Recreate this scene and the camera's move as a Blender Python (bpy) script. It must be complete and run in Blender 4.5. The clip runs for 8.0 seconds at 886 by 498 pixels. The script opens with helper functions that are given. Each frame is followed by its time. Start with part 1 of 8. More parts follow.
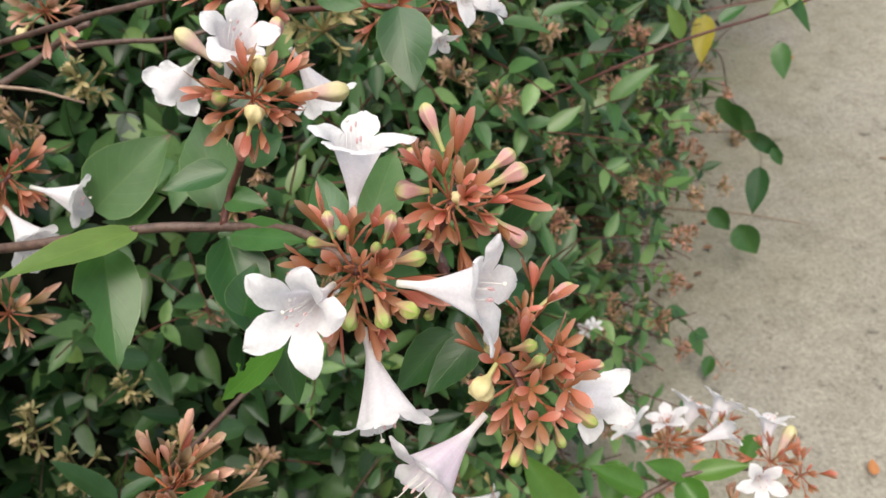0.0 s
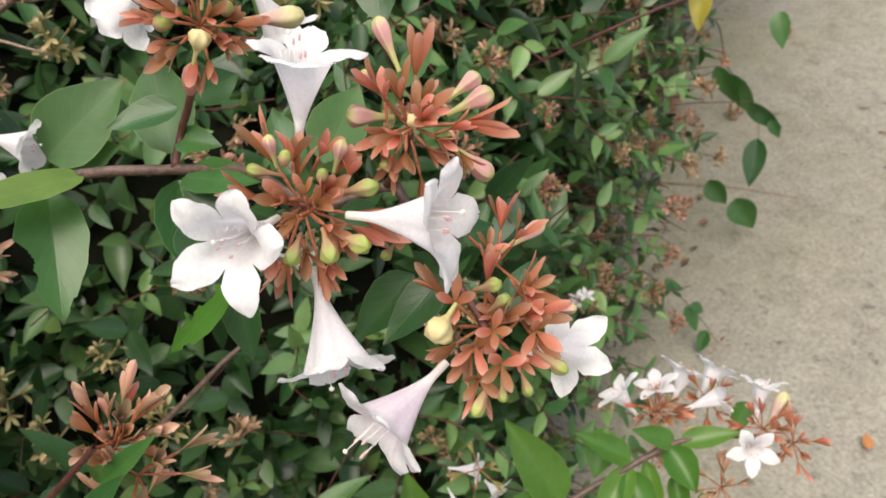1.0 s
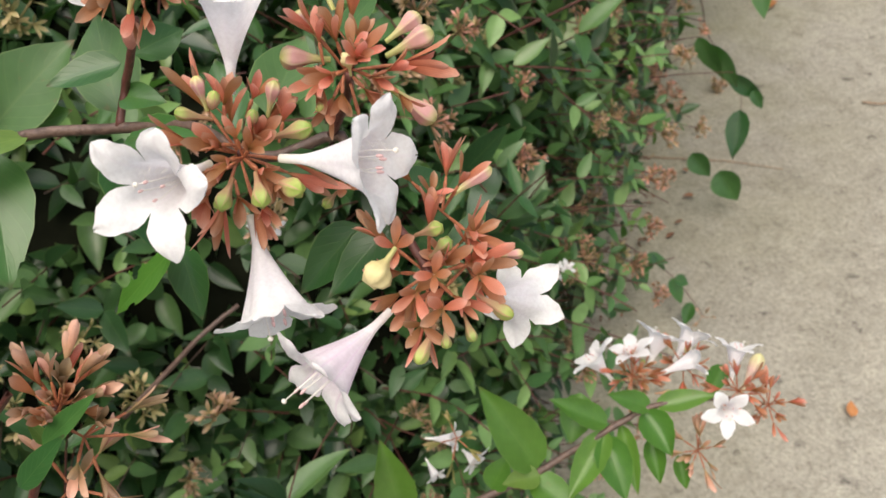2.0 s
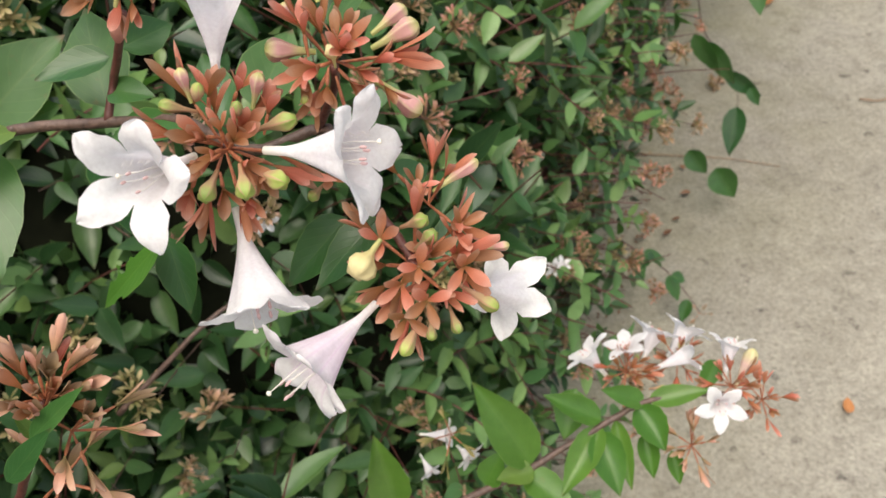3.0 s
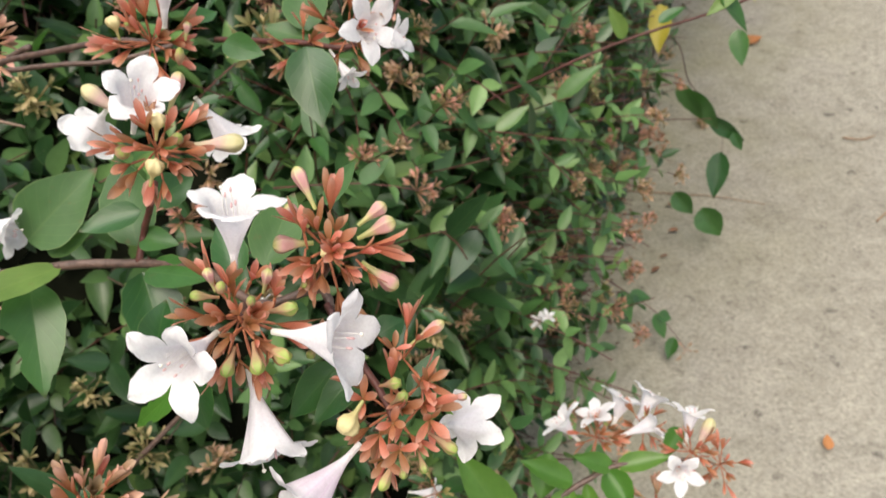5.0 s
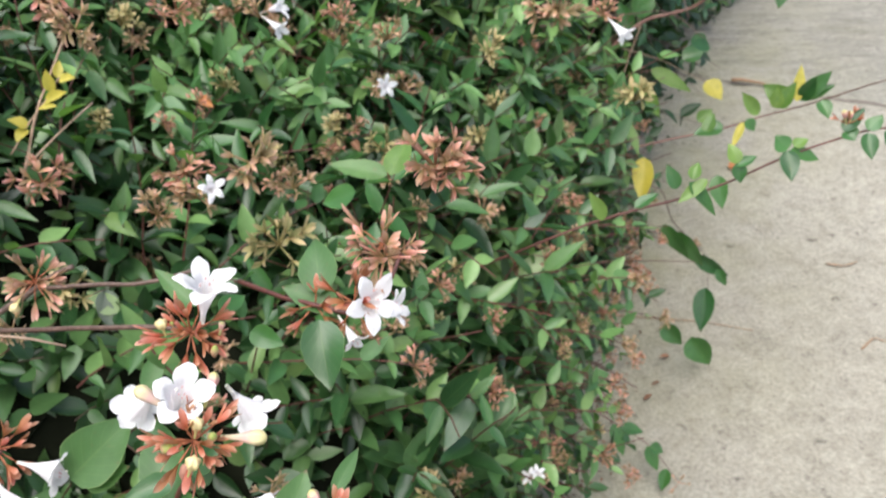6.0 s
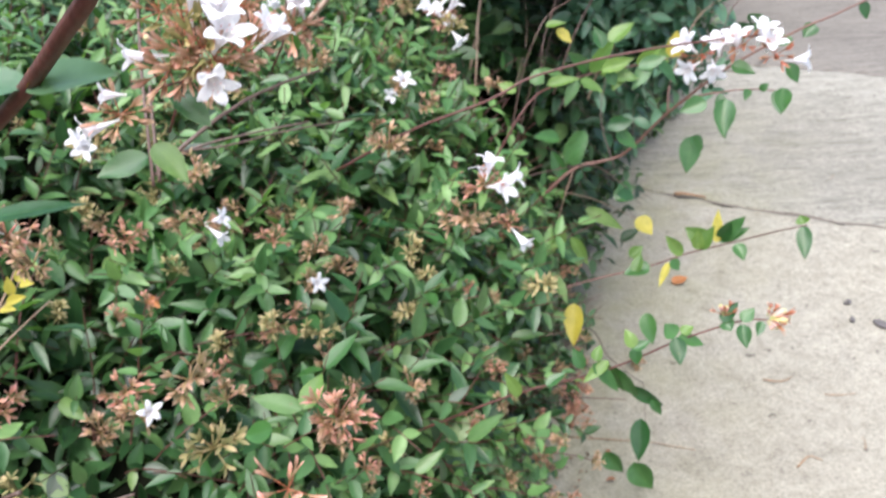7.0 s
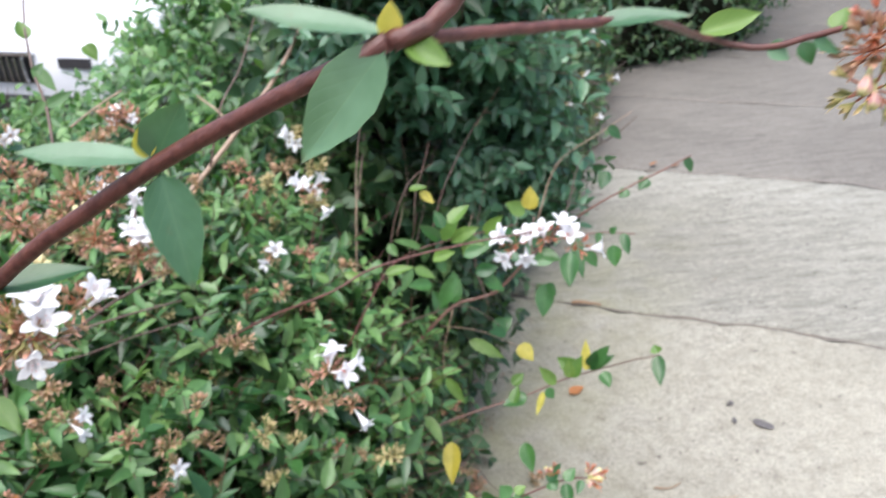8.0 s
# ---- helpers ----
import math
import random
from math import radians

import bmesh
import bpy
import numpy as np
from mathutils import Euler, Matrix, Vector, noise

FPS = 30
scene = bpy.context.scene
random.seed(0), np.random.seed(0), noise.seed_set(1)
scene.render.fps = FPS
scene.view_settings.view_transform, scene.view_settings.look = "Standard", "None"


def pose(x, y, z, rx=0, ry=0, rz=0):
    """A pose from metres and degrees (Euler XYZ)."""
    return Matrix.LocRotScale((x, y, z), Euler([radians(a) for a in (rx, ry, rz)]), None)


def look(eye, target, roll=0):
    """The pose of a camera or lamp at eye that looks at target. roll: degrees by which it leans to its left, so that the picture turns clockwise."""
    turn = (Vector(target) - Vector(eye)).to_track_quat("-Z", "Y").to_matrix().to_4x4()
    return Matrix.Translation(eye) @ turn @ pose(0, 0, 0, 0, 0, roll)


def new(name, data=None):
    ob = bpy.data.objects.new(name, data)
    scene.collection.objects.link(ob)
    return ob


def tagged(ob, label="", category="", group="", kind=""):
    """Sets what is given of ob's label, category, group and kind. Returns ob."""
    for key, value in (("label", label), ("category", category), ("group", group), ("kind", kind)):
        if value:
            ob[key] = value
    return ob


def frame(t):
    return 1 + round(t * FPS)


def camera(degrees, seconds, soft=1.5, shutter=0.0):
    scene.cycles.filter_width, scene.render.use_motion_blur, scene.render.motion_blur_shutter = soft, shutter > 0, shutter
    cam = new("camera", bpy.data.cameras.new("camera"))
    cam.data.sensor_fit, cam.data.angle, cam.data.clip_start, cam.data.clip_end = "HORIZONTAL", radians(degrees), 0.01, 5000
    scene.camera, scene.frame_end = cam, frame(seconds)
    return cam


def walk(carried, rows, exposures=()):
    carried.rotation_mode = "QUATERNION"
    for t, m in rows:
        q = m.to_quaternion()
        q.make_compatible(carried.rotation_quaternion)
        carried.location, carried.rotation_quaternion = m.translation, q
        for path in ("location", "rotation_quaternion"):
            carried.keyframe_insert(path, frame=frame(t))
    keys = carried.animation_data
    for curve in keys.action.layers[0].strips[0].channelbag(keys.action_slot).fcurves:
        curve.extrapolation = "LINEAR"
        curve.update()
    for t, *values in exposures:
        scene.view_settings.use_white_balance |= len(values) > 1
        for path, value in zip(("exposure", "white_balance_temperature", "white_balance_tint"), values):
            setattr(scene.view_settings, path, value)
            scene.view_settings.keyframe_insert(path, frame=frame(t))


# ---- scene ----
cam = camera(61.41, 8.0, shutter=0.18)
PATH = [
    (0, (0.0678, 0.1324, 0.8481), (0.0346, 1.5861, -0.5252), -4.16),
    (0.5, (0.0699, 0.1344, 0.8403), (0.0403, 1.5843, -0.5370), -4.02),
    (1, (0.0748, 0.1358, 0.8316), (0.0437, 1.5528, -0.5795), -4.13),
    (1.5, (0.0804, 0.1345, 0.8254), (0.0648, 1.5262, -0.6109), -4.55),
    (3, (0.0857, 0.1322, 0.8226), (0.0780, 1.5122, -0.6249), -4.72),
    (3.5, (0.0876, 0.1315, 0.8223), (0.0812, 1.5149, -0.6221), -4.57),
    (4, (0.0883, 0.1288, 0.8248), (0.0787, 1.5191, -0.6129), -4.67),
    (5.3, (0.0955, 0.1306, 0.8861), (0.0955, 1.5624, -0.5103), -4.25),
    (5.5, (0.0948, 0.1315, 0.8971), (0.0951, 1.6199, -0.4388), -4.12),
    (6, (0.1027, 0.1396, 0.9451), (0.1180, 1.7064, -0.2978), -3.62),
    (6.5, (0.1216, 0.1375, 0.9940), (0.1606, 1.7613, -0.1728), -3.06),
    (7, (0.1496, 0.1367, 1.0526), (0.2482, 1.8214, -0.0207), -2.92),
    (7.5, (0.1872, 0.1293, 1.1074), (0.3519, 1.8710, 0.1382), -2.89),
    (8, (0.2353, 0.1018, 1.1610), (0.5267, 1.8762, 0.2855), -2.82),
]
walk(cam, [(t, look(eye, target, roll)) for t, eye, target, roll in PATH], [(0, 0.59, 6680, 10), (1.5, 0.61, 6850, 10), (4.2, 0.64, 6850, 10), (5.5, 0.76, 6600, 9.5), (6.0, 1.04, 6250, 9.5), (6.5, 1.15, 6050, 11.5), (7.5, 1.29, 6030, 12.5), (8, 1.08, 5990, 11)])

cam.data.dof.use_dof, cam.data.dof.focus_distance, cam.data.dof.aperture_fstop = True, 0.155, 40.0

# ---- light: bright overcast day ----
world = bpy.data.worlds.new("sky")
scene.world = world
world.use_nodes = True
wn, wl = world.node_tree.nodes, world.node_tree.links
sky = wn.new("ShaderNodeTexSky")
sky.sky_type, sky.sun_disc = "NISHITA", False
sky.sun_elevation, sky.sun_rotation = radians(62), radians(189)
sky.air_density, sky.dust_density, sky.ozone_density = 1.2, 4.0, 0.6
wl.new(sky.outputs["Color"], wn["Background"].inputs["Color"])
wn["Background"].inputs["Strength"].default_value = 0.12
sun_data = bpy.data.lights.new("sun", "SUN")
sun_data.energy, sun_data.angle, sun_data.color = 2.9, radians(60), (1.0, 0.96, 0.9)
sun = new("sun", sun_data)
sun.matrix_world = look((0, 0, 0), (0.22, 0.10, -1.0))

# ---- materials ----


def material(name):
    m = bpy.data.materials.new(name)
    m.use_nodes = True
    return m, m.node_tree.nodes, m.node_tree.links, m.node_tree.nodes["Principled BSDF"]


def ramp(n, stops):
    r = n.new("ShaderNodeValToRGB")
    while len(r.color_ramp.elements) < len(stops):
        r.color_ramp.elements.new(0.5)
    for e, (at, col) in zip(r.color_ramp.elements, stops):
        e.position, e.color = at, (*col, 1)
    return r


def mixer(n, l, kind, fac, a, b):
    """A colour mix node; a, b, fac: sockets or values."""
    m = n.new("ShaderNodeMix")
    m.data_type, m.blend_type = "RGBA", kind
    for key, v in ((0, fac), (6, a), (7, b)):
        if isinstance(v, bpy.types.NodeSocket):
            l.new(v, m.inputs[key])
        else:
            m.inputs[key].default_value = v if key == 0 else (*v, 1)
    return m.outputs[2]


def maths(n, l, op, a, b=0.0, clamp=False):
    m = n.new("ShaderNodeMath")
    m.operation, m.use_clamp = op, clamp
    for key, v in ((0, a), (1, b)):
        if isinstance(v, bpy.types.NodeSocket):
            l.new(v, m.inputs[key])
        else:
            m.inputs[key].default_value = v
    return m.outputs[0]


def noise_tex(n, l, scale, detail=4.0, rough=0.55, coord=None):
    t = n.new("ShaderNodeTexNoise")
    t.inputs["Scale"].default_value, t.inputs["Detail"].default_value, t.inputs["Roughness"].default_value = scale, detail, rough
    if coord is None:
        coord = n.new("ShaderNodeNewGeometry").outputs["Position"]
    l.new(coord, t.inputs["Vector"])
    return t.outputs["Fac"]


def bumped(n, l, p, height, strength, distance):
    b = n.new("ShaderNodeBump")
    b.inputs["Strength"].default_value, b.inputs["Distance"].default_value = strength, distance
    l.new(height, b.inputs["Height"])
    l.new(b.outputs[0], p.inputs["Normal"])


def leaf_material(name, tones, rough, thin, island=True, rib=(0.14, 0.22, 0.07), vein=0.15, blemish=0.15):
    """Leaf blade: tones from dark to light by chance, pale midrib and side veins along the blade's own map, thin and lit through."""
    m, n, l, p = material(name)
    chance = n.new("ShaderNodeNewGeometry").outputs["Random Per Island"] if island else n.new("ShaderNodeObjectInfo").outputs["Random"]
    col = ramp(n, tones)
    l.new(chance, col.inputs[0])
    pos = n.new("ShaderNodeNewGeometry").outputs["Position"]
    patch = noise_tex(n, l, 90, 3, 0.6, pos)
    base = mixer(n, l, "MULTIPLY", 0.55, col.outputs[0], ramp_from(n, l, patch, [(0.3, (0.55, 0.6, 0.5)), (0.7, (1.0, 1.0, 1.0))]))
    uv = n.new("ShaderNodeUVMap").outputs[0]
    sep = n.new("ShaderNodeSeparateXYZ")
    l.new(uv, sep.inputs[0])
    across = maths(n, l, "ABSOLUTE", maths(n, l, "SUBTRACT", sep.outputs[0], 0.5))
    midrib = maths(n, l, "SUBTRACT", 1.0, maths(n, l, "MULTIPLY", across, 28.0), True)
    slant = maths(n, l, "SUBTRACT", maths(n, l, "MULTIPLY", sep.outputs[1], 7.0), maths(n, l, "MULTIPLY", across, 5.0))
    wave = maths(n, l, "ABSOLUTE", maths(n, l, "SUBTRACT", maths(n, l, "FRACT", slant), 0.5))
    side = maths(n, l, "MULTIPLY", maths(n, l, "SUBTRACT", 1.0, maths(n, l, "MULTIPLY", wave, 9.0), True), 0.5)
    veins = maths(n, l, "MULTIPLY", maths(n, l, "MAXIMUM", midrib, side), vein)
    base = mixer(n, l, "MIX", veins, base, rib)
    margin = maths(n, l, "MULTIPLY", maths(n, l, "MULTIPLY", maths(n, l, "SUBTRACT", across, 0.475), 60.0, True), 0.5)
    base = mixer(n, l, "MIX", margin, base, rib)
    spots = noise_tex(n, l, 260, 2, 0.5, pos)
    brown = maths(n, l, "MULTIPLY", maths(n, l, "MULTIPLY", maths(n, l, "SUBTRACT", spots, 0.66), 9.0, True), blemish)
    base = mixer(n, l, "MIX", brown, base, (0.16, 0.09, 0.04))
    scorch = maths(n, l, "MULTIPLY", maths(n, l, "SUBTRACT", maths(n, l, "ADD", sep.outputs[1], maths(n, l, "MULTIPLY", patch, 0.12)), 0.98), 16.0, True)
    base = mixer(n, l, "MIX", maths(n, l, "MULTIPLY", scorch, min(1.0, blemish * 2.2)), base, (0.13, 0.075, 0.045))
    l.new(base, p.inputs["Base Color"])
    p.inputs["Roughness"].default_value = rough
    p.inputs["Specular IOR Level"].default_value = 0.5
    bumped(n, l, p, maths(n, l, "ADD", maths(n, l, "MULTIPLY", veins, -1.0), maths(n, l, "MULTIPLY", patch, 0.5)), 0.5, 0.0006)
    tr = n.new("ShaderNodeBsdfTranslucent")
    l.new(mixer(n, l, "MULTIPLY", 1.0, base, (1.3, 1.5, 0.6)), tr.inputs["Color"])
    mix = n.new("ShaderNodeMixShader")
    mix.inputs[0].default_value = thin
    l.new(p.outputs[0], mix.inputs[1])
    l.new(tr.outputs[0], mix.inputs[2])
    l.new(mix.outputs[0], n["Material Output"].inputs[0])
    return m


def ramp_from(n, l, fac, stops):
    r = ramp(n, stops)
    l.new(fac, r.inputs[0])
    return r.outputs[0]


def soft_material(name, stops, rough, thin, chance=0.12, grain=500, streak=0.0, streak_col=(0.8, 0.5, 0.6), lines=10.0, island=False):
    """Petals, sepals and buds: colour along the piece, a little change from piece to piece, fine streaks, lit through."""
    m, n, l, p = material(name)
    sep = n.new("ShaderNodeSeparateXYZ")
    l.new(n.new("ShaderNodeUVMap").outputs[0], sep.inputs[0])
    base = ramp_from(n, l, sep.outputs[1], stops)
    rnd = n.new("ShaderNodeNewGeometry").outputs["Random Per Island"] if island else n.new("ShaderNodeObjectInfo").outputs["Random"]
    hs = n.new("ShaderNodeHueSaturation")
    l.new(maths(n, l, "ADD", maths(n, l, "MULTIPLY", rnd, chance * 0.10), 0.5 - chance * 0.04), hs.inputs["Hue"])
    l.new(maths(n, l, "ADD", maths(n, l, "MULTIPLY", rnd, -1.6 * chance), 1.0 + 0.6 * chance), hs.inputs["Value"])
    l.new(base, hs.inputs["Color"])
    fine = noise_tex(n, l, grain, 3, 0.6)
    out = mixer(n, l, "MULTIPLY", 0.35, hs.outputs[0], ramp_from(n, l, fine, [(0.3, (0.72, 0.7, 0.7)), (0.65, (1, 1, 1))]))
    if streak:
        ray = maths(n, l, "ABSOLUTE", maths(n, l, "SUBTRACT", maths(n, l, "FRACT", maths(n, l, "MULTIPLY", sep.outputs[0], lines)), 0.5))
        out = mixer(n, l, "MIX", maths(n, l, "MULTIPLY", maths(n, l, "SUBTRACT", ray, 0.36, True), streak * 7), out, streak_col)
    l.new(out, p.inputs["Base Color"])
    p.inputs["Roughness"].default_value = rough
    p.inputs["Specular IOR Level"].default_value = 0.3
    bumped(n, l, p, fine, 0.25, 0.0004)
    tr = n.new("ShaderNodeBsdfTranslucent")
    l.new(out, tr.inputs["Color"])
    mix = n.new("ShaderNodeMixShader")
    mix.inputs[0].default_value = thin
    l.new(p.outputs[0], mix.inputs[1])
    l.new(tr.outputs[0], mix.inputs[2])
    l.new(mix.outputs[0], n["Material Output"].inputs[0])
    return m


def bark_material(name, dark, light, scale=400):
    m, n, l, p = material(name)
    f = noise_tex(n, l, scale, 5, 0.65)
    l.new(ramp_from(n, l, f, [(0.3, dark), (0.7, light)]), p.inputs["Base Color"])
    p.inputs["Roughness"].default_value = 0.45
    bumped(n, l, p, f, 0.6, 0.001)
    return m


GREENS = [(0.0, (0.014, 0.043, 0.014)), (0.30, (0.027, 0.078, 0.025)), (0.62, (0.054, 0.126, 0.042)), (0.90, (0.098, 0.188, 0.062)), (1.0, (0.160, 0.250, 0.074))]
M_LEAF = leaf_material("hedge_leaf", GREENS, 0.32, 0.18, True)
M_LEAF_ONE = leaf_material("branch_leaf", [(0.0, (0.022, 0.078, 0.022)), (1.0, (0.055, 0.150, 0.036))], 0.33, 0.2, False)
M_LEAF_PALE = leaf_material("pale_leaf", [(0.0, (0.066, 0.150, 0.046)), (1.0, (0.112, 0.210, 0.066))], 0.45, 0.3, False, rib=(0.20, 0.29, 0.11), blemish=0.35)
M_LEAF_FRESH = leaf_material("fresh_leaf", [(0.0, (0.10, 0.20, 0.045)), (1.0, (0.16, 0.26, 0.055))], 0.40, 0.35, False, rib=(0.3, 0.38, 0.1))
M_LEAF_BRIGHT = leaf_material("bright_leaf", [(0.0, (0.062, 0.170, 0.026)), (1.0, (0.115, 0.235, 0.040))], 0.34, 0.3, False, rib=(0.17, 0.28, 0.07))
# Paler, bluer base colour paints in the sky's sheen on the leaf.
M_LEAF_SHEEN = leaf_material("sky_sheen_leaf", [(0.0, (0.065, 0.145, 0.075)), (1.0, (0.150, 0.250, 0.150))], 0.24, 0.30, False, rib=(0.16, 0.26, 0.13))
# Lighter leaf whose colour carries the light on hedge tops; also young shoots.
M_LEAF_FRESH_LIT = leaf_material("fresh_lit_leaf", [(0.0, (0.050, 0.135, 0.045)), (0.5, (0.100, 0.215, 0.070)), (1.0, (0.200, 0.340, 0.110))], 0.42, 0.25, True)
M_LEAF_YELLOW = leaf_material("yellow_leaf", [(0.0, (0.46, 0.38, 0.05)), (1.0, (0.55, 0.47, 0.09))], 0.5, 0.35, False, rib=(0.7, 0.65, 0.2))
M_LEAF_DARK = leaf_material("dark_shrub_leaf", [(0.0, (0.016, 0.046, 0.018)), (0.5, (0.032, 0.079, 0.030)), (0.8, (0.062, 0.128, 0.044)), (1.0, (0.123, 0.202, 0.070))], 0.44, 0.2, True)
M_LEAF_DEAD = leaf_material("dead_leaf", [(0.0, (0.42, 0.17, 0.06)), (1.0, (0.55, 0.24, 0.09))], 0.7, 0.15, False, rib=(0.3, 0.15, 0.06))
M_LEAF_BROWN = leaf_material("brown_leaf", [(0.0, (0.16, 0.075, 0.04)), (1.0, (0.27, 0.13, 0.07))], 0.75, 0.1, False, rib=(0.2, 0.1, 0.05))
M_PETAL = soft_material("petal", [(0.0, (0.82, 0.82, 0.72)), (0.12, (0.92, 0.91, 0.91)), (0.36, (0.92, 0.895, 0.925)), (0.52, (0.94, 0.94, 0.955)), (1.0, (0.95, 0.955, 0.965))], 0.42, 0.46, 0.02, 1400, 0.13, (0.82, 0.70, 0.83))
M_PETAL_PINK = soft_material("pink_petal", [(0.0, (0.88, 0.86, 0.82)), (0.15, (0.91, 0.88, 0.89)), (0.30, (0.88, 0.79, 0.88)), (0.43, (0.88, 0.79, 0.88)), (0.54, (0.94, 0.93, 0.95)), (1.0, (0.95, 0.95, 0.96))], 0.42, 0.46, 0.02, 1400, 0.32, (0.74, 0.52, 0.72))
M_SEPAL = soft_material("sepal", [(0.0, (0.30, 0.17, 0.06)), (0.25, (0.51, 0.180, 0.088)), (0.7, (0.62, 0.262, 0.162)), (1.0, (0.73, 0.42, 0.31))], 0.36, 0.45, 0.4, 380, 0.40, (0.24, 0.06, 0.04), 7.0)
M_SEPAL_OLD = soft_material("faded_sepal", [(0.0, (0.36, 0.27, 0.11)), (0.5, (0.50, 0.285, 0.175)), (1.0, (0.62, 0.40, 0.30))], 0.6, 0.25, 0.5, 800)
M_SEPAL_OLIVE = soft_material("olive_sepal", [(0.0, (0.26, 0.28, 0.08)), (0.6, (0.40, 0.35, 0.14)), (1.0, (0.48, 0.36, 0.18))], 0.6, 0.25, 0.5, 800)
M_TUFT = [soft_material("dried_sepal", [(0.0, (0.30, 0.24, 0.09)), (0.5, a), (1.0, b)], 0.6, 0.4, 0.6, 800, island=True) for a, b in (((0.52, 0.27, 0.17), (0.68, 0.41, 0.32)), ((0.50, 0.34, 0.19), (0.64, 0.45, 0.33)), ((0.44, 0.40, 0.18), (0.56, 0.45, 0.25)))]
M_BUD_PINK = soft_material("pink_bud", [(0.0, (0.42, 0.46, 0.14)), (0.35, (0.52, 0.48, 0.22)), (0.55, (0.60, 0.33, 0.29)), (0.8, (0.62, 0.34, 0.32)), (0.93, (0.56, 0.48, 0.25)), (1.0, (0.46, 0.48, 0.15))], 0.45, 0.2, 0.1, 600, 0.7, (0.66, 0.56, 0.36), 5.0)
M_BUD_GREEN = soft_material("green_bud", [(0.0, (0.36, 0.20, 0.10)), (0.35, (0.47, 0.30, 0.18)), (0.66, (0.46, 0.36, 0.18)), (0.82, (0.38, 0.42, 0.13)), (1.0, (0.28, 0.40, 0.08))], 0.45, 0.2, 0.2, 600, 0.8, (0.50, 0.25, 0.19), 5.0)
M_BUD_CREAM = soft_material("cream_bud", [(0.0, (0.50, 0.52, 0.20)), (0.5, (0.70, 0.60, 0.28)), (1.0, (0.72, 0.62, 0.34))], 0.5, 0.2, 0.06, 600, 0.1, (0.6, 0.42, 0.2))
M_BUD_LONG = soft_material("pale_bud", [(0.0, (0.52, 0.50, 0.30)), (0.3, (0.60, 0.50, 0.36)), (0.6, (0.64, 0.44, 0.40)), (0.8, (0.64, 0.56, 0.34)), (1.0, (0.62, 0.58, 0.28))], 0.5, 0.2, 0.06, 600, 0.3, (0.66, 0.6, 0.42), 5.0)
M_POD = soft_material("pod", [(0.0, (0.52, 0.20, 0.17)), (1.0, (0.60, 0.33, 0.24))], 0.45, 0.1, 0.1)
M_STAMEN = soft_material("stamen", [(0.0, (0.88, 0.86, 0.84)), (0.8, (0.88, 0.86, 0.83)), (1.0, (0.86, 0.83, 0.76))], 0.5, 0.3, 0.05)
M_ANTHER = soft_material("anther", [(0.0, (0.70, 0.46, 0.47)), (1.0, (0.74, 0.50, 0.50))], 0.6, 0.2, 0.1)
M_BARK = bark_material("twig_bark", (0.055, 0.034, 0.027), (0.155, 0.098, 0.075))
M_BARK_RED = bark_material("red_shoot_bark", (0.055, 0.018, 0.015), (0.135, 0.048, 0.036))
M_BARK_ROSE = bark_material("red_brown_bark", (0.085, 0.042, 0.034), (0.235, 0.125, 0.095))
M_BARK_TAN = bark_material("dry_twig_bark", (0.20, 0.13, 0.085), (0.40, 0.29, 0.21))
M_PEDICEL = bark_material("pedicel", (0.27, 0.075, 0.04), (0.44, 0.17, 0.075), 900)


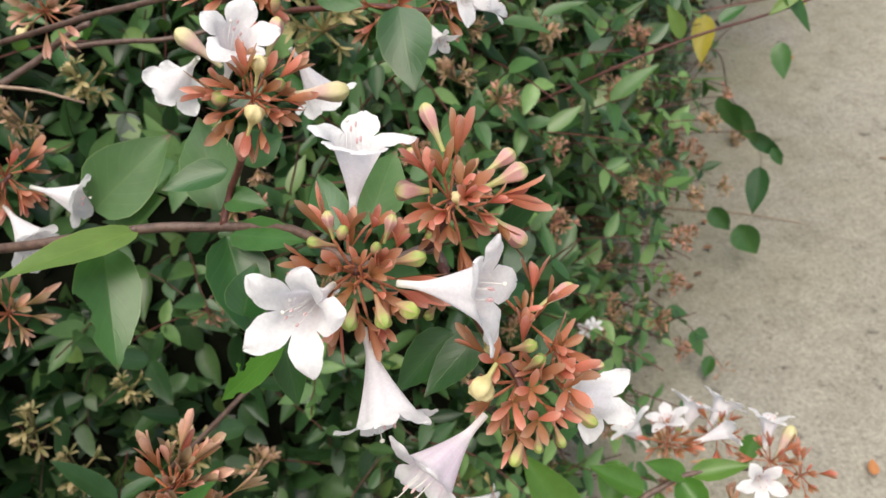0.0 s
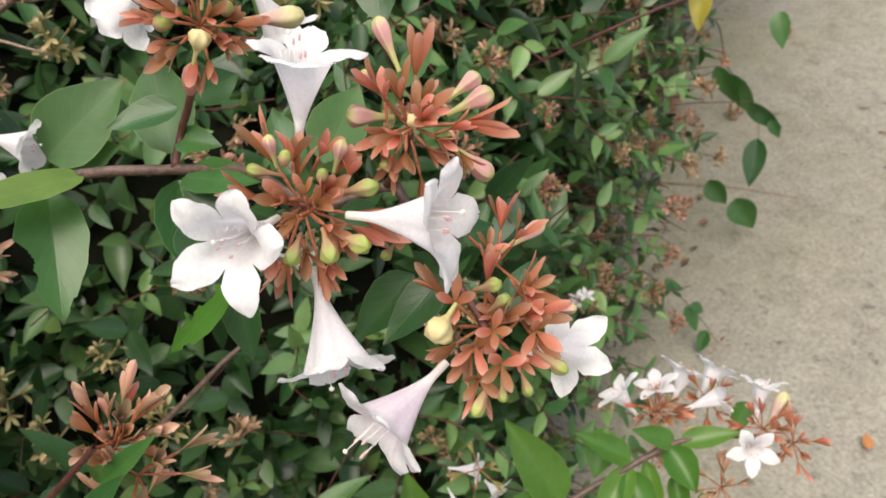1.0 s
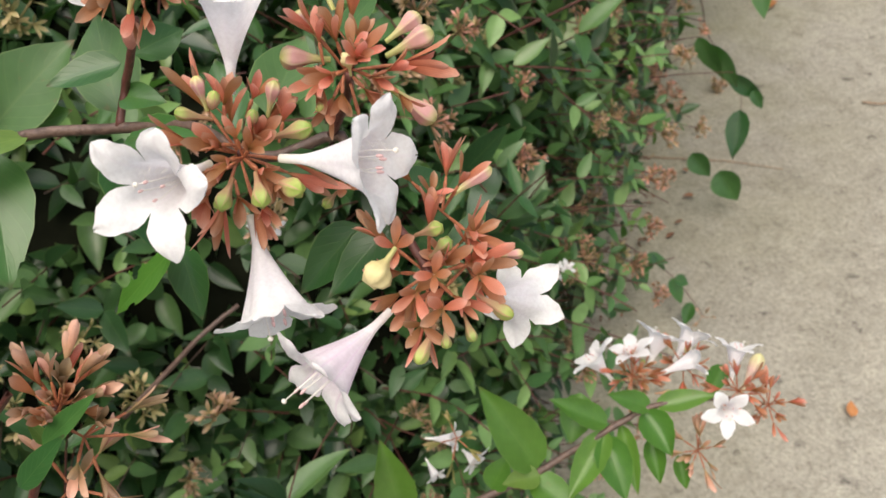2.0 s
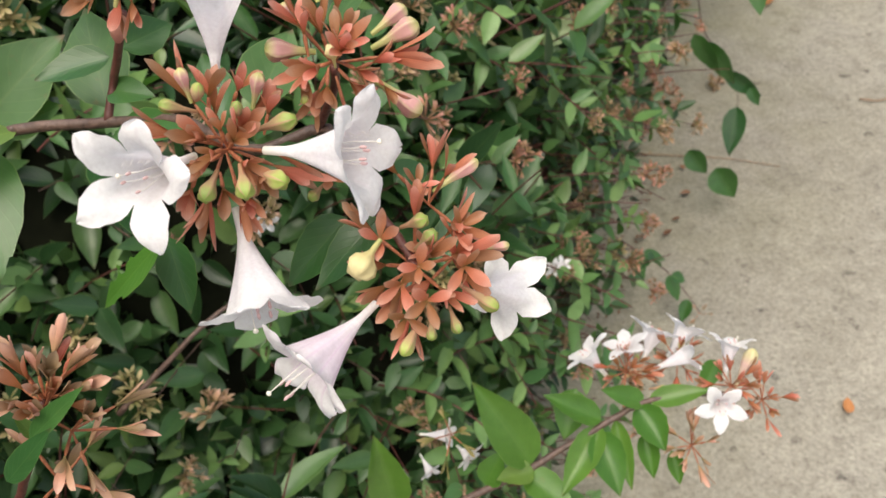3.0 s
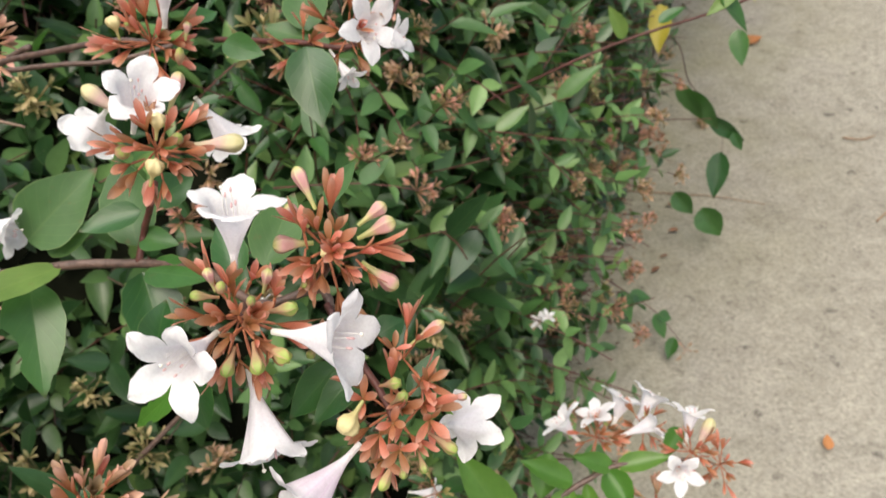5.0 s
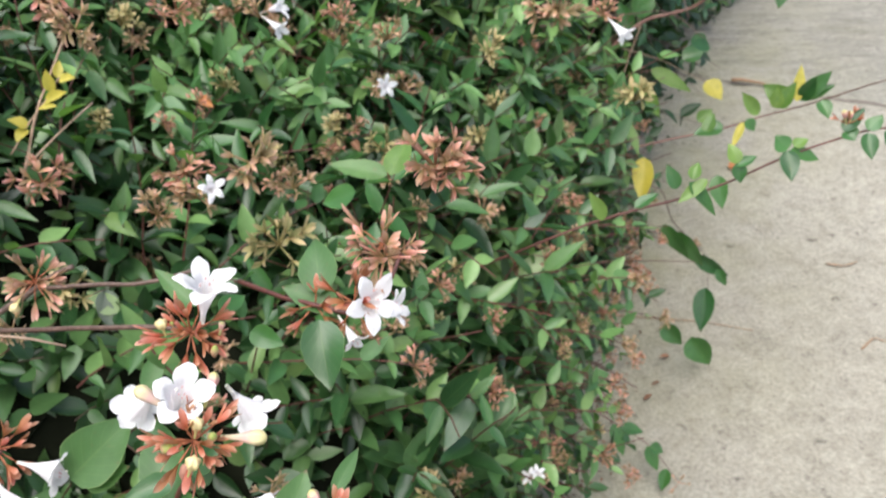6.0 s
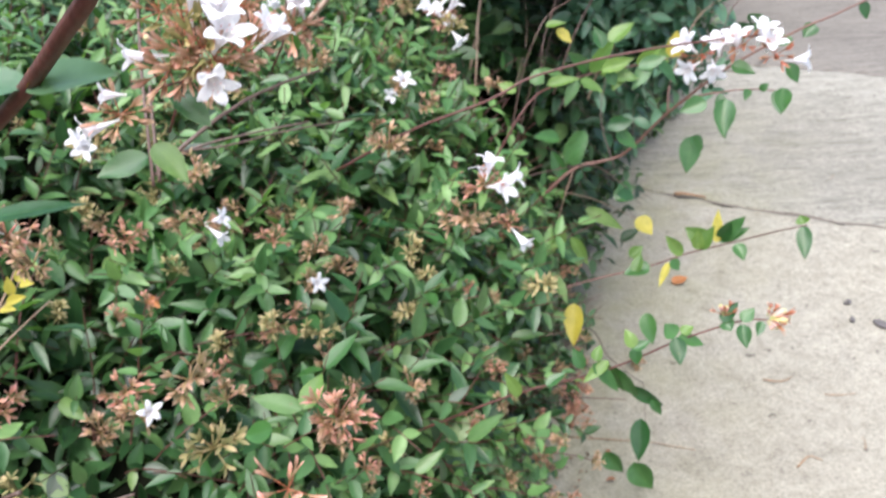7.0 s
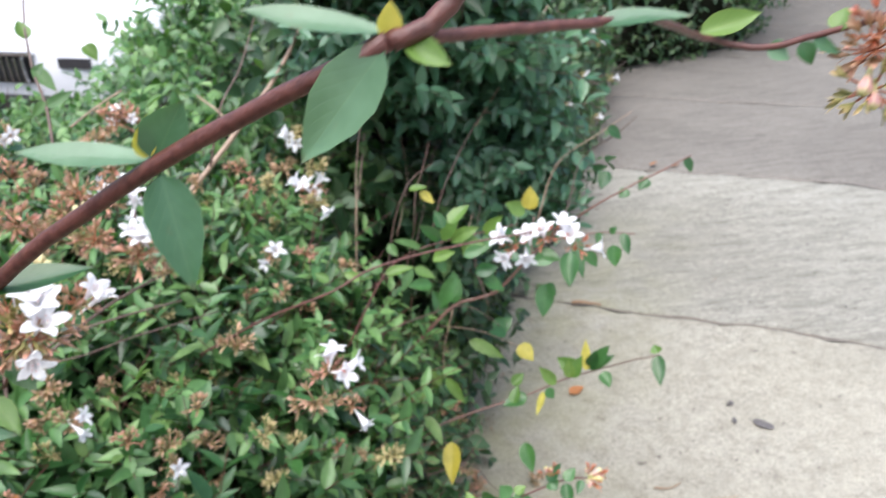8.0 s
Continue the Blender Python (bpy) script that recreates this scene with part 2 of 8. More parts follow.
def concrete_material(name, tones, contrast, streak=(0.95, 1.05)):
    """Worn concrete: cloudy patches, sand grain, dark pits, mossy tint by the planting, one tone a slab."""
    m, n, l, p = material(name)
    pos = n.new("ShaderNodeNewGeometry").outputs["Position"]
    broad = noise_tex(n, l, 1.6, 5, 0.6, pos)
    stretch = n.new("ShaderNodeMapping")
    stretch.inputs["Rotation"].default_value, stretch.inputs["Scale"].default_value = (0, 0, radians(31)), (*streak, 1.0)
    l.new(pos, stretch.inputs["Vector"])
    mid = noise_tex(n, l, 16, 9, 0.78, stretch.outputs[0])
    fine = noise_tex(n, l, 170, 5, 0.8, pos)
    grit = n.new("ShaderNodeTexVoronoi")
    grit.inputs["Scale"].default_value = 240
    l.new(pos, grit.inputs["Vector"])
    base = ramp_from(n, l, broad, tones)
    base = mixer(n, l, "MULTIPLY", contrast, base, ramp_from(n, l, mid, [(0.30, (0.50, 0.485, 0.46)), (0.46, (0.96, 0.96, 0.95)), (0.66, (1.25, 1.25, 1.24))]))
    base = mixer(n, l, "MULTIPLY", 0.65, base, ramp_from(n, l, fine, [(0.34, (0.42, 0.40, 0.37)), (0.48, (0.97, 0.97, 0.97)), (0.66, (1.4, 1.4, 1.36))]))
    grains = noise_tex(n, l, 60, 5, 0.75, pos)
    base = mixer(n, l, "MULTIPLY", contrast * 0.65, base, ramp_from(n, l, grains, [(0.32, (0.52, 0.50, 0.47)), (0.47, (0.97, 0.97, 0.96)), (0.65, (1.3, 1.3, 1.28))]))
    pits = noise_tex(n, l, 30, 5, 0.7, pos)
    base = mixer(n, l, "MIX", maths(n, l, "MULTIPLY", maths(n, l, "SUBTRACT", pits, 0.59), 9.0, True), base, (0.10, 0.09, 0.08))
    scuff = maths(n, l, "MULTIPLY", maths(n, l, "SUBTRACT", noise_tex(n, l, 44, 6, 0.7, stretch.outputs[0]), 0.53), 10.0, True)
    worn = maths(n, l, "MULTIPLY", maths(n, l, "SUBTRACT", noise_tex(n, l, 3.2, 3, 0.6, pos), 0.46), 7.0, True)
    base = mixer(n, l, "MIX", maths(n, l, "MULTIPLY", maths(n, l, "MULTIPLY", scuff, worn), 0.62 * contrast), base, (0.12, 0.11, 0.10))
    sand = maths(n, l, "LESS_THAN", grit.outputs["Distance"], 0.22)
    base = mixer(n, l, "MIX", maths(n, l, "MULTIPLY", maths(n, l, "MULTIPLY", sand, maths(n, l, "GREATER_THAN", pits, 0.5)), 0.4), base, (0.16, 0.14, 0.12))
    side = n.new("ShaderNodeVectorMath")
    side.operation = "DOT_PRODUCT"
    side.inputs[1].default_value = (0.857, -0.515, 0)
    l.new(pos, side.inputs[0])
    near = maths(n, l, "SUBTRACT", 1.0, maths(n, l, "MULTIPLY", maths(n, l, "ADD", side.outputs["Value"], 0.22), 2.6), True)
    moss = maths(n, l, "MULTIPLY", near, maths(n, l, "MULTIPLY", maths(n, l, "SUBTRACT", noise_tex(n, l, 5, 4, 0.6, pos), 0.35), 2.5, True))
    sep = n.new("ShaderNodeSeparateXYZ")
    l.new(pos, sep.inputs[0])
    moss = maths(n, l, "MULTIPLY", moss, maths(n, l, "MULTIPLY", maths(n, l, "SUBTRACT", 2.7, sep.outputs[1]), 1.4, True))
    base = mixer(n, l, "MIX", maths(n, l, "MULTIPLY", moss, 0.65), base, (0.27, 0.265, 0.135))
    l.new(base, p.inputs["Base Color"])
    p.inputs["Roughness"].default_value = 0.88
    p.inputs["Specular IOR Level"].default_value = 0.25
    h = maths(n, l, "ADD", maths(n, l, "MULTIPLY", fine, 0.8), maths(n, l, "ADD", maths(n, l, "MULTIPLY", mid, 1.6), maths(n, l, "MULTIPLY", pits, -0.8)))
    bumped(n, l, p, h, 0.9, 0.004)
    return m


def soil_material():
    m, n, l, p = material("soil")
    f = noise_tex(n, l, 60, 6, 0.7)
    l.new(ramp_from(n, l, f, [(0.3, (0.035, 0.026, 0.018)), (0.6, (0.09, 0.065, 0.045)), (0.8, (0.16, 0.11, 0.07))]), p.inputs["Base Color"])
    p.inputs["Roughness"].default_value = 0.95
    bumped(n, l, p, f, 1.0, 0.02)
    return m


def plain_material(name, col, rough, metal=0.0, vary=0.12, scale=30):
    m, n, l, p = material(name)
    f = noise_tex(n, l, scale, 4, 0.6)
    l.new(mixer(n, l, "MULTIPLY", vary, col, ramp_from(n, l, f, [(0.3, (0.4, 0.4, 0.4)), (0.7, (1, 1, 1))])), p.inputs["Base Color"])
    p.inputs["Roughness"].default_value, p.inputs["Metallic"].default_value = rough, metal
    return m


M_CONCRETE = concrete_material("concrete", [(0.25, (0.272, 0.254, 0.210)), (0.5, (0.318, 0.299, 0.252)), (0.75, (0.360, 0.342, 0.296))], 0.62)
M_CONCRETE_PALE = concrete_material("pale_concrete", [(0.25, (0.196, 0.187, 0.163)), (0.5, (0.240, 0.231, 0.204)), (0.75, (0.287, 0.278, 0.249))], 1.0, (0.35, 1.7))
# Greyer tone of the further slabs, darkened as well for the shade lying there.
M_CONCRETE_GREY_SHADED = concrete_material("grey_shaded_concrete", [(0.25, (0.129, 0.120, 0.108)), (0.5, (0.156, 0.144, 0.131)), (0.75, (0.186, 0.173, 0.156))], 0.8, (0.35, 1.7))
M_SOIL = soil_material()
M_DIRT = bark_material("joint_dirt", (0.06, 0.05, 0.04), (0.20, 0.17, 0.135), 160)
# Near-black core colour stands in for deep shade between the leaves.
M_INNER_SHADE = plain_material("inner_shade", (0.012, 0.014, 0.008), 0.95, 0, 0.8, 60)
M_INNER_SHADE.node_tree.nodes["Principled BSDF"].inputs["Specular IOR Level"].default_value = 0.05

# ---- shapes shared by all plants ----


def mesh_from(name, verts, faces, uvs, mats, slots=None):
    """verts Nx3, faces lists of vertex numbers, uvs one pair a vertex."""
    me = bpy.data.meshes.new(name)
    me.from_pydata([tuple(v) for v in verts], [], [tuple(f) for f in faces])
    lay = me.uv_layers.new(name="UVMap")
    idx = np.empty(len(me.loops), dtype=np.int32)
    me.loops.foreach_get("vertex_index", idx)
    lay.data.foreach_set("uv", np.asarray(uvs, dtype=np.float32)[idx].ravel())
    for m in mats:
        me.materials.append(m)
    if slots is not None:
        me.polygons.foreach_set("material_index", np.asarray(slots, dtype=np.int32))
    me.polygons.foreach_set("use_smooth", np.ones(len(me.polygons), dtype=bool))
    me.update()
    return me


def grid_faces(rows, cols, start=0):
    return [(start + r * cols + c, start + r * cols + c + 1, start + (r + 1) * cols + c + 1, start + (r + 1) * cols + c) for r in range(rows - 1) for c in range(cols - 1)]


def blade(rows, cols, rng, fold=0.25, curl=0.18, tip=1.25, wavy=0.02, twist=0.0, blunt=False):
    """A leaf of length 1 along y and width 1, midrib in a shallow valley, tip bent down. Returns verts, faces, uvs."""
    v, uv = [], []
    p1, p2 = rng.uniform(0, 6.28), rng.uniform(0, 6.28)
    for r in range(rows):
        s = (r / (rows - 1)) ** 1.15
        half = 1.46 * s ** 0.60 * (1 - s) ** (1.0 + 0.06 * s * (tip - 1) * 4)
        if blunt:
            half = 0.5 * (math.sin(math.pi * min(0.985, s ** 1.45 * 0.96 + 0.03)) ** 0.7)
        half = max(half, 0.012)
        for c in range(cols):
            a = 2 * c / (cols - 1) - 1
            edge = 1.0 + wavy * math.sin(9 * s * 3.1 + p1) * abs(a)
            z = fold * half * abs(a) ** 1.4 - curl * s * s + wavy * math.sin(7 * s + p2 + (2 if a > 0 else 0)) * abs(a)
            z += twist * s * a * half
            v.append((a * half * edge, s, z))
            uv.append((0.5 + 0.5 * a, s))
    return np.array(v), grid_faces(rows, cols), np.array(uv)


rng = random.Random(11)


def leaf_set(name, mat, n=5, rows=11, cols=7, fold=0.35, curl=0.16, tip=1.25, blunt=False):
    out = []
    for k in range(n):
        v, f, uv = blade(rows, cols, rng, fold * rng.uniform(0.5, 1.3), curl * rng.uniform(0.2, 1.8), tip, 0.03, rng.uniform(-0.5, 0.5), blunt)
        out.append(mesh_from(name, v, f, uv, [mat]))
    return out


LEAVES = {"green": leaf_set("leaf", M_LEAF_ONE), "pale": leaf_set("leaf", M_LEAF_PALE), "sheen": leaf_set("leaf", M_LEAF_SHEEN), "bright": leaf_set("leaf", M_LEAF_BRIGHT, 5, 11, 7, 0.6), "fresh": leaf_set("leaf", M_LEAF_FRESH),
          "yellow": leaf_set("leaf", M_LEAF_YELLOW), "dead": leaf_set("leaf", M_LEAF_DEAD, 3, 9, 5, 0.6, 0.1), "brown": leaf_set("leaf", M_LEAF_BROWN, 3, 9, 5, 0.9, 0.1)}


def eaten_leaf(mat, bites):
    """A leaf from whose margin insects have eaten. bites: across, along and size of each."""
    v, f, uv = blade(70, 41, rng, 0.25, 0.12, 1.25, 0.02, 0.2)
    keep = []
    for face in f:
        u, w = uv[list(face)].mean(axis=0)
        if all(math.hypot((u - a) * 0.55, w - c) > d * (1 + 0.25 * noise.noise(Vector((u * 9, w * 9, a)))) for a, c, d in bites):
            keep.append(face)
    return mesh_from("leaf", v, keep, uv, [mat])


LEAVES["eaten"] = [eaten_leaf(M_LEAF_BRIGHT, [(0.95, 0.30, 0.12), (0.98, 0.46, 0.10), (0.80, 0.55, 0.045), (0.95, 0.66, 0.07), (0.06, 0.72, 0.06)])]
LEAVES["bitten"] = [eaten_leaf(M_LEAF_ONE, [(1.03, 0.52, 0.12), (1.0, 0.63, 0.09), (0.03, 0.86, 0.04)])]
SEPALS = {k: leaf_set("sepal", m, 8, 8, 5, 0.35, 0.16, 1.0, True) for k, m in (("red", M_SEPAL), ("old", M_SEPAL_OLD), ("olive", M_SEPAL_OLIVE))}


def corolla(rng, lobes=None, rt=0.28, rows=11, cols=9, rings=14, slim=1.0, closed=0.0):
    """A trumpet flower of length 1 along z. lobes: for each of the five, its turn in degrees off the even star, how far its tip
    stands from the axis, and how far before the rim."""
    lobes = lobes or [(rng.uniform(-8, 8), rng.uniform(0.54, 0.66) * (1 - 0.45 * closed), rng.uniform(0.0, 0.16) + 0.3 * closed) for k in range(5)]
    v, f, uv = [], [], []
    per = (cols - 1) * 5
    for r in range(rings):
        s = r / (rings - 1)
        x = max(0.0, (s - 0.24) / 0.76)
        rad = 0.042 + 0.022 * s + (rt - 0.064) * (1.12 * x ** 1.35 - 0.12 * x * x)
        for k in range(per):
            a = 2 * math.pi * k / per - math.pi / 5
            rr = rad * (1 + 0.075 * x * math.cos(5 * a) + 0.03 * x * math.cos(10 * a + 1) - 0.05 * x * max(0.0, math.cos(5 * a + math.pi)) ** 6)
            v.append((rr * math.cos(a), rr * math.sin(a), s))
            uv.append((k / per, s * 0.5))
    for r in range(rings - 1):
        for k in range(per):
            f.append((r * per + k, r * per + (k + 1) % per, (r + 1) * per + (k + 1) % per, (r + 1) * per + k))
    f.append(tuple(range(per)))
    f.append(tuple(range(rings // 3 * per, (rings // 3 + 1) * per)))
    last = (rings - 1) * per
    rim = rt * 1.07
    for lobe, (off, far_, lift) in enumerate(lobes):
        am = 2 * math.pi * lobe / 5
        p0, p3 = Vector((rim, 1.0)), Vector((far_, 1.0 + lift))
        d = (p3 - p0).length
        p1 = p0 + Vector((0.50, 0.87)) * d * 0.34
        p2 = p3 - Vector((0.90, -0.42)) * d * 0.42
        wave, cup, lean = rng.uniform(0, 6.28), rng.uniform(0.10, 0.42), rng.uniform(-0.25, 0.25)
        wide = slim * rng.uniform(0.262, 0.290)
        rows_of = [[last + (lobe * (cols - 1) + c) % per for c in range(cols)]]
        for r in range(1, rows):
            t = 1 - (1 - r / (rows - 1)) ** 1.5
            u = 1 - t
            q = p0 * u ** 3 + p1 * 3 * u * u * t + p2 * 3 * u * t * t + p3 * t ** 3
            g = ((p1 - p0) * 3 * u * u + (p2 - p1) * 6 * u * t + (p3 - p2) * 3 * t * t).normalized()
            n = Vector((-g.y, g.x))
            frill = 1 + 0.035 * math.sin(13 * t + wave) + 0.02 * math.sin(23 * t + 3 * wave)
            half = frill * (rim * 0.588 * u ** 3 + wide * (1 - 0.60 * t ** 1.2) * (1 - u ** 3)) * math.sqrt(max(0.004, 1 - max(0.0, (t - 0.55) / 0.455) ** 2.2))
            turn = am + radians(off) * min(1.0, t * 1.6)
            row = []
            for c in range(cols):
                a = 2 * c / (cols - 1) - 1
                x = q.x - rim * (1 - math.cos(a * math.pi / 5)) * u ** 2
                bend = -cup * half * a * a * t + lean * half * a * t + 0.014 * math.sin(6 * t + 5 * a + wave) * t + 0.008 * math.sin(11 * t - 7 * a + 2 * wave) * abs(a)
                x, z, y = x + n.x * bend, q.y + n.y * bend, half * a
                row.append(len(v))
                v.append((x * math.cos(turn) - y * math.sin(turn), x * math.sin(turn) + y * math.cos(turn), z))
                uv.append(((lobe + 0.5 + 0.5 * a) / 5, 0.5 + 0.5 * t))
            rows_of.append(row)
        for r in range(rows - 1):
            for c in range(cols - 1):
                f.append((rows_of[r][c], rows_of[r][c + 1], rows_of[r + 1][c + 1], rows_of[r + 1][c]))
    return np.array(v), f, np.array(uv)


def tube_verts(points, r0, r1, sides=6, cap=True):
    """A round tapered tube through points."""
    pts = [Vector(p) for p in points]
    v, f, uv = [], [], []
    side = Vector((0.3, 0.5, 0.8))
    for i, p in enumerate(pts):
        d = (pts[min(i + 1, len(pts) - 1)] - pts[max(i - 1, 0)]).normalized()
        x = (side - d * side.dot(d)).normalized()
        y = d.cross(x)
        s = i / (len(pts) - 1)
        r = r0 + (r1 - r0) * s
        for k in range(sides):
            a = 2 * math.pi * k / sides
            v.append(p + (x * math.cos(a) + y * math.sin(a)) * r)
            uv.append((k / sides, s))
    n = len(pts)
    for i in range(n - 1):
        for k in range(sides):
            f.append((i * sides + k, i * sides + (k + 1) % sides, (i + 1) * sides + (k + 1) % sides, (i + 1) * sides + k))
    if cap:
        f.append(tuple(range(sides))[::-1])
        f.append(tuple((n - 1) * sides + k for k in range(sides)))
    return v, f, uv


def joined(name, pieces, mats, slots=None):
    """One mesh out of several (verts, faces, uvs)."""
    v, f, uv, sl = [], [], [], []
    for i, (pv, pf, pu) in enumerate(pieces):
        o = len(v)
        v += [tuple(q) for q in pv]
        f += [tuple(o + k for k in face) for face in pf]
        uv += [tuple(q) for q in pu]
        sl += [slots[i] if slots else 0] * len(pf)
    return mesh_from(name, v, f, uv, mats, sl)


def turned(profile, sides=10, z1=1.0, lobed=0.0):
    """A body of revolution along z: profile of (height, radius)."""
    v, f, uv = [], [], []
    for h, r in profile:
        for k in range(sides):
            a = 2 * math.pi * k / sides
            rr = r * (1 + lobed * h * math.cos(5 * a))
            v.append((rr * math.cos(a), rr * math.sin(a), h * z1))
            uv.append((k / sides, h))
    n = len(profile)
    for i in range(n - 1):
        for k in range(sides):
            f.append((i * sides + k, i * sides + (k + 1) % sides, (i + 1) * sides + (k + 1) % sides, (i + 1) * sides + k))
    f.append(tuple((n - 1) * sides + k for k in range(sides)))
    return v, f, uv


def stamens_shape(rng, reach=0.0):
    """Four filaments with pink anthers and a longer style with a pale knob. Returns the pieces and their material slots."""
    out, slots = [], []
    for k in range(5):
        a = 2 * math.pi * k / 5 + rng.uniform(-0.3, 0.3)
        top = reach + (rng.uniform(1.0, 1.16) if k else rng.uniform(1.14, 1.24))
        q = rng.uniform(0.06, 0.14)
        bend = rng.uniform(0.01, 0.05)
        pts = [(0.03 * math.cos(a), 0.03 * math.sin(a), 0.45), (0.075 * math.cos(a), 0.075 * math.sin(a), 0.75), (q * math.cos(a) + bend * 0.3, q * math.sin(a), 0.95), (q * math.cos(a) + bend, q * math.sin(a), top)]
        out.append(tube_verts(pts, 0.0075, 0.006, 5))
        slots.append(0)
        knob = [(0, 0.012), (0.25, 0.026), (0.6, 0.028), (0.9, 0.018), (1, 0.006)] if k == 0 else [(0, 0.008), (0.2, 0.015), (0.7, 0.016), (1, 0.005)]
        tipv, tipf, tipu = turned(knob, 8, 0.045 if k == 0 else 0.075)
        out.append(([(x + q * math.cos(a) + bend, y + q * math.sin(a), z + top - 0.02) for x, y, z in tipv], tipf, [(u, 1.0) for u, w in tipu]))
        slots.append(0 if k == 0 else 1)
    for k in range(46):
        a, z = rng.uniform(-1.5, 1.5), rng.uniform(0.86, 1.04)
        r0 = 0.235 * (z - 0.1)
        p = Vector((r0 * math.cos(a), r0 * math.sin(a), z))
        e = p + Vector((-0.5 * math.cos(a) + rng.uniform(-0.4, 0.4), -0.5 * math.sin(a) + rng.uniform(-0.4, 0.4), rng.uniform(0.5, 1.2))) * 0.055
        out.append(tube_verts([p, e], 0.0022, 0.0012, 3, False))
        slots.append(0)
    return out, slots


def stamen_mesh(rng, reach=0.0):
    pieces, slots = stamens_shape(rng, reach)
    return joined("stamen", pieces, [M_STAMEN, M_ANTHER], slots)


FLOWERS = [mesh_from("flower", *corolla(rng, None, 0.21, 11, 9, 14, 0.70, 0.22), [M_PETAL]) for k in range(6)]
FLOWERS_PINK = [mesh_from("flower", *corolla(rng), [M_PETAL_PINK]) for k in range(3)]
FLOWERS_FAR = [mesh_from("flower", *corolla(rng, None, 0.21, 7, 5, 7, 0.72, rng.choice((0.0, 0.0, 0.2, 0.4))), [M_PETAL]) for k in range(7)]
STAMENS = [stamen_mesh(rng) for k in range(4)]
STAMENS_LONG = [stamen_mesh(random.Random(8), 0.17)]
BUD_LINE = [(0, 0.05), (0.2, 0.058), (0.38, 0.08), (0.55, 0.125), (0.70, 0.165), (0.82, 0.175), (0.92, 0.135), (0.98, 0.07), (1.0, 0.02)]
OVAL_LINE = [(0, 0.06), (0.2, 0.14), (0.5, 0.20), (0.8, 0.16), (0.95, 0.07), (1.0, 0.02)]
BUDS = {"pink": mesh_from("bud", *turned(BUD_LINE, 20, 1.0, 0.19), [M_BUD_PINK]), "green": mesh_from("bud", *turned(BUD_LINE, 20, 1.0, 0.19), [M_BUD_GREEN]),
        "long": mesh_from("bud", *turned(BUD_LINE, 20, 1.0, 0.10), [M_BUD_LONG]),
        "cream": mesh_from("bud", *turned([(0, 0.04), (0.35, 0.055), (0.5, 0.12), (0.6, 0.20), (0.78, 0.23), (0.93, 0.17), (1.0, 0.04)], 20, 1.0, 0.26), [M_BUD_CREAM]),
        "ovary": mesh_from("bud", *turned(OVAL_LINE, 10), [M_BUD_GREEN]), "pod": mesh_from("seed_pod", *turned(OVAL_LINE, 12), [M_POD])}
CALYX_BASE = mesh_from("calyx", *turned([(0, 0.10), (0.4, 0.13), (0.8, 0.17), (1.0, 0.10)], 7), [M_PEDICEL])

# ---- placing ----


def frame_z(base, top, hint=(0.3, 0.2, 1.0)):
    """Axes with z from base to top and x towards hint."""
    z = (Vector(top) - Vector(base)).normalized()
    h = Vector(hint) - Vector(base)
    x = h - z * h.dot(z)
    x = x.normalized() if x.length > 1e-6 else z.orthogonal().normalized()
    return Matrix((x, z.cross(x), z)).transposed()


def put(name, data, parent, base, axes, scale, label=""):
    """A part of parent, at a place and turn given in the world."""
    ob = new(name, data)
    ob.parent = parent
    m = Matrix.LocRotScale(Vector(base), axes.to_quaternion(), Vector(scale))
    ob.matrix_basis = parent_world(parent).inverted() @ m
    if label:
        ob["label"] = label
    return ob


def parent_world(ob):
    return ob.matrix_basis if ob.parent is None else parent_world(ob.parent) @ ob.matrix_basis


def thing(name, at, label, category, group=""):
    ob = new(name)
    ob.matrix_basis = Matrix.Translation(at)
    return tagged(ob, label, category, group)


def part(name, mesh, parent, label="", kind=""):
    """A mesh given in world places as a part of parent."""
    ob = new(name, mesh)
    ob.parent = parent
    ob.matrix_basis = parent_world(parent).inverted()
    return tagged(ob, label, "", "", kind)


def leaf(parent, base, tip, width, normal, tone="green", label=""):
    b, t = Vector(base), Vector(tip)
    y = (t - b).normalized()
    z = Vector(normal)
    z = (z - y * z.dot(y)).normalized()
    axes = Matrix((y.cross(z), y, z)).transposed()
    return put("leaf", rng.choice(LEAVES[tone]), parent, b, axes, (width, (t - b).length, width), label)


def flower(parent, base, mouth, lobe, tone="white", far=False, lobes=None, bare=False, rt=0.31, slim=1.0, stamens=None):
    """A trumpet flower from its calyx to its mouth, one lobe reaching to 'lobe'. lobes: its own shape, for corolla()."""
    b, m, o = Vector(base), Vector(mouth), Vector(lobe)
    long = (m - b).length
    wide = long if lobes else (o - m).length / 0.60
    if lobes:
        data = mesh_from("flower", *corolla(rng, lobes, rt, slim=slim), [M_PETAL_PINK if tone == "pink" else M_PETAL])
    else:
        data = rng.choice(FLOWERS_FAR if far else FLOWERS_PINK if tone == "pink" else FLOWERS)
    ob = put("flower", data, parent, b, frame_z(b, m, o), (wide, wide, long))
    if not far and not bare:
        s = new("stamen", rng.choice(stamens or STAMENS))
        s.parent = ob
    return ob


def bud(parent, base, tip, tone="pink", fat=1.0):
    b, t = Vector(base), Vector(tip)
    n = (t - b).length
    return put("seed_pod" if tone == "pod" else "bud", BUDS[tone], parent, b, frame_z(b, t), (n * fat, n * fat, n))


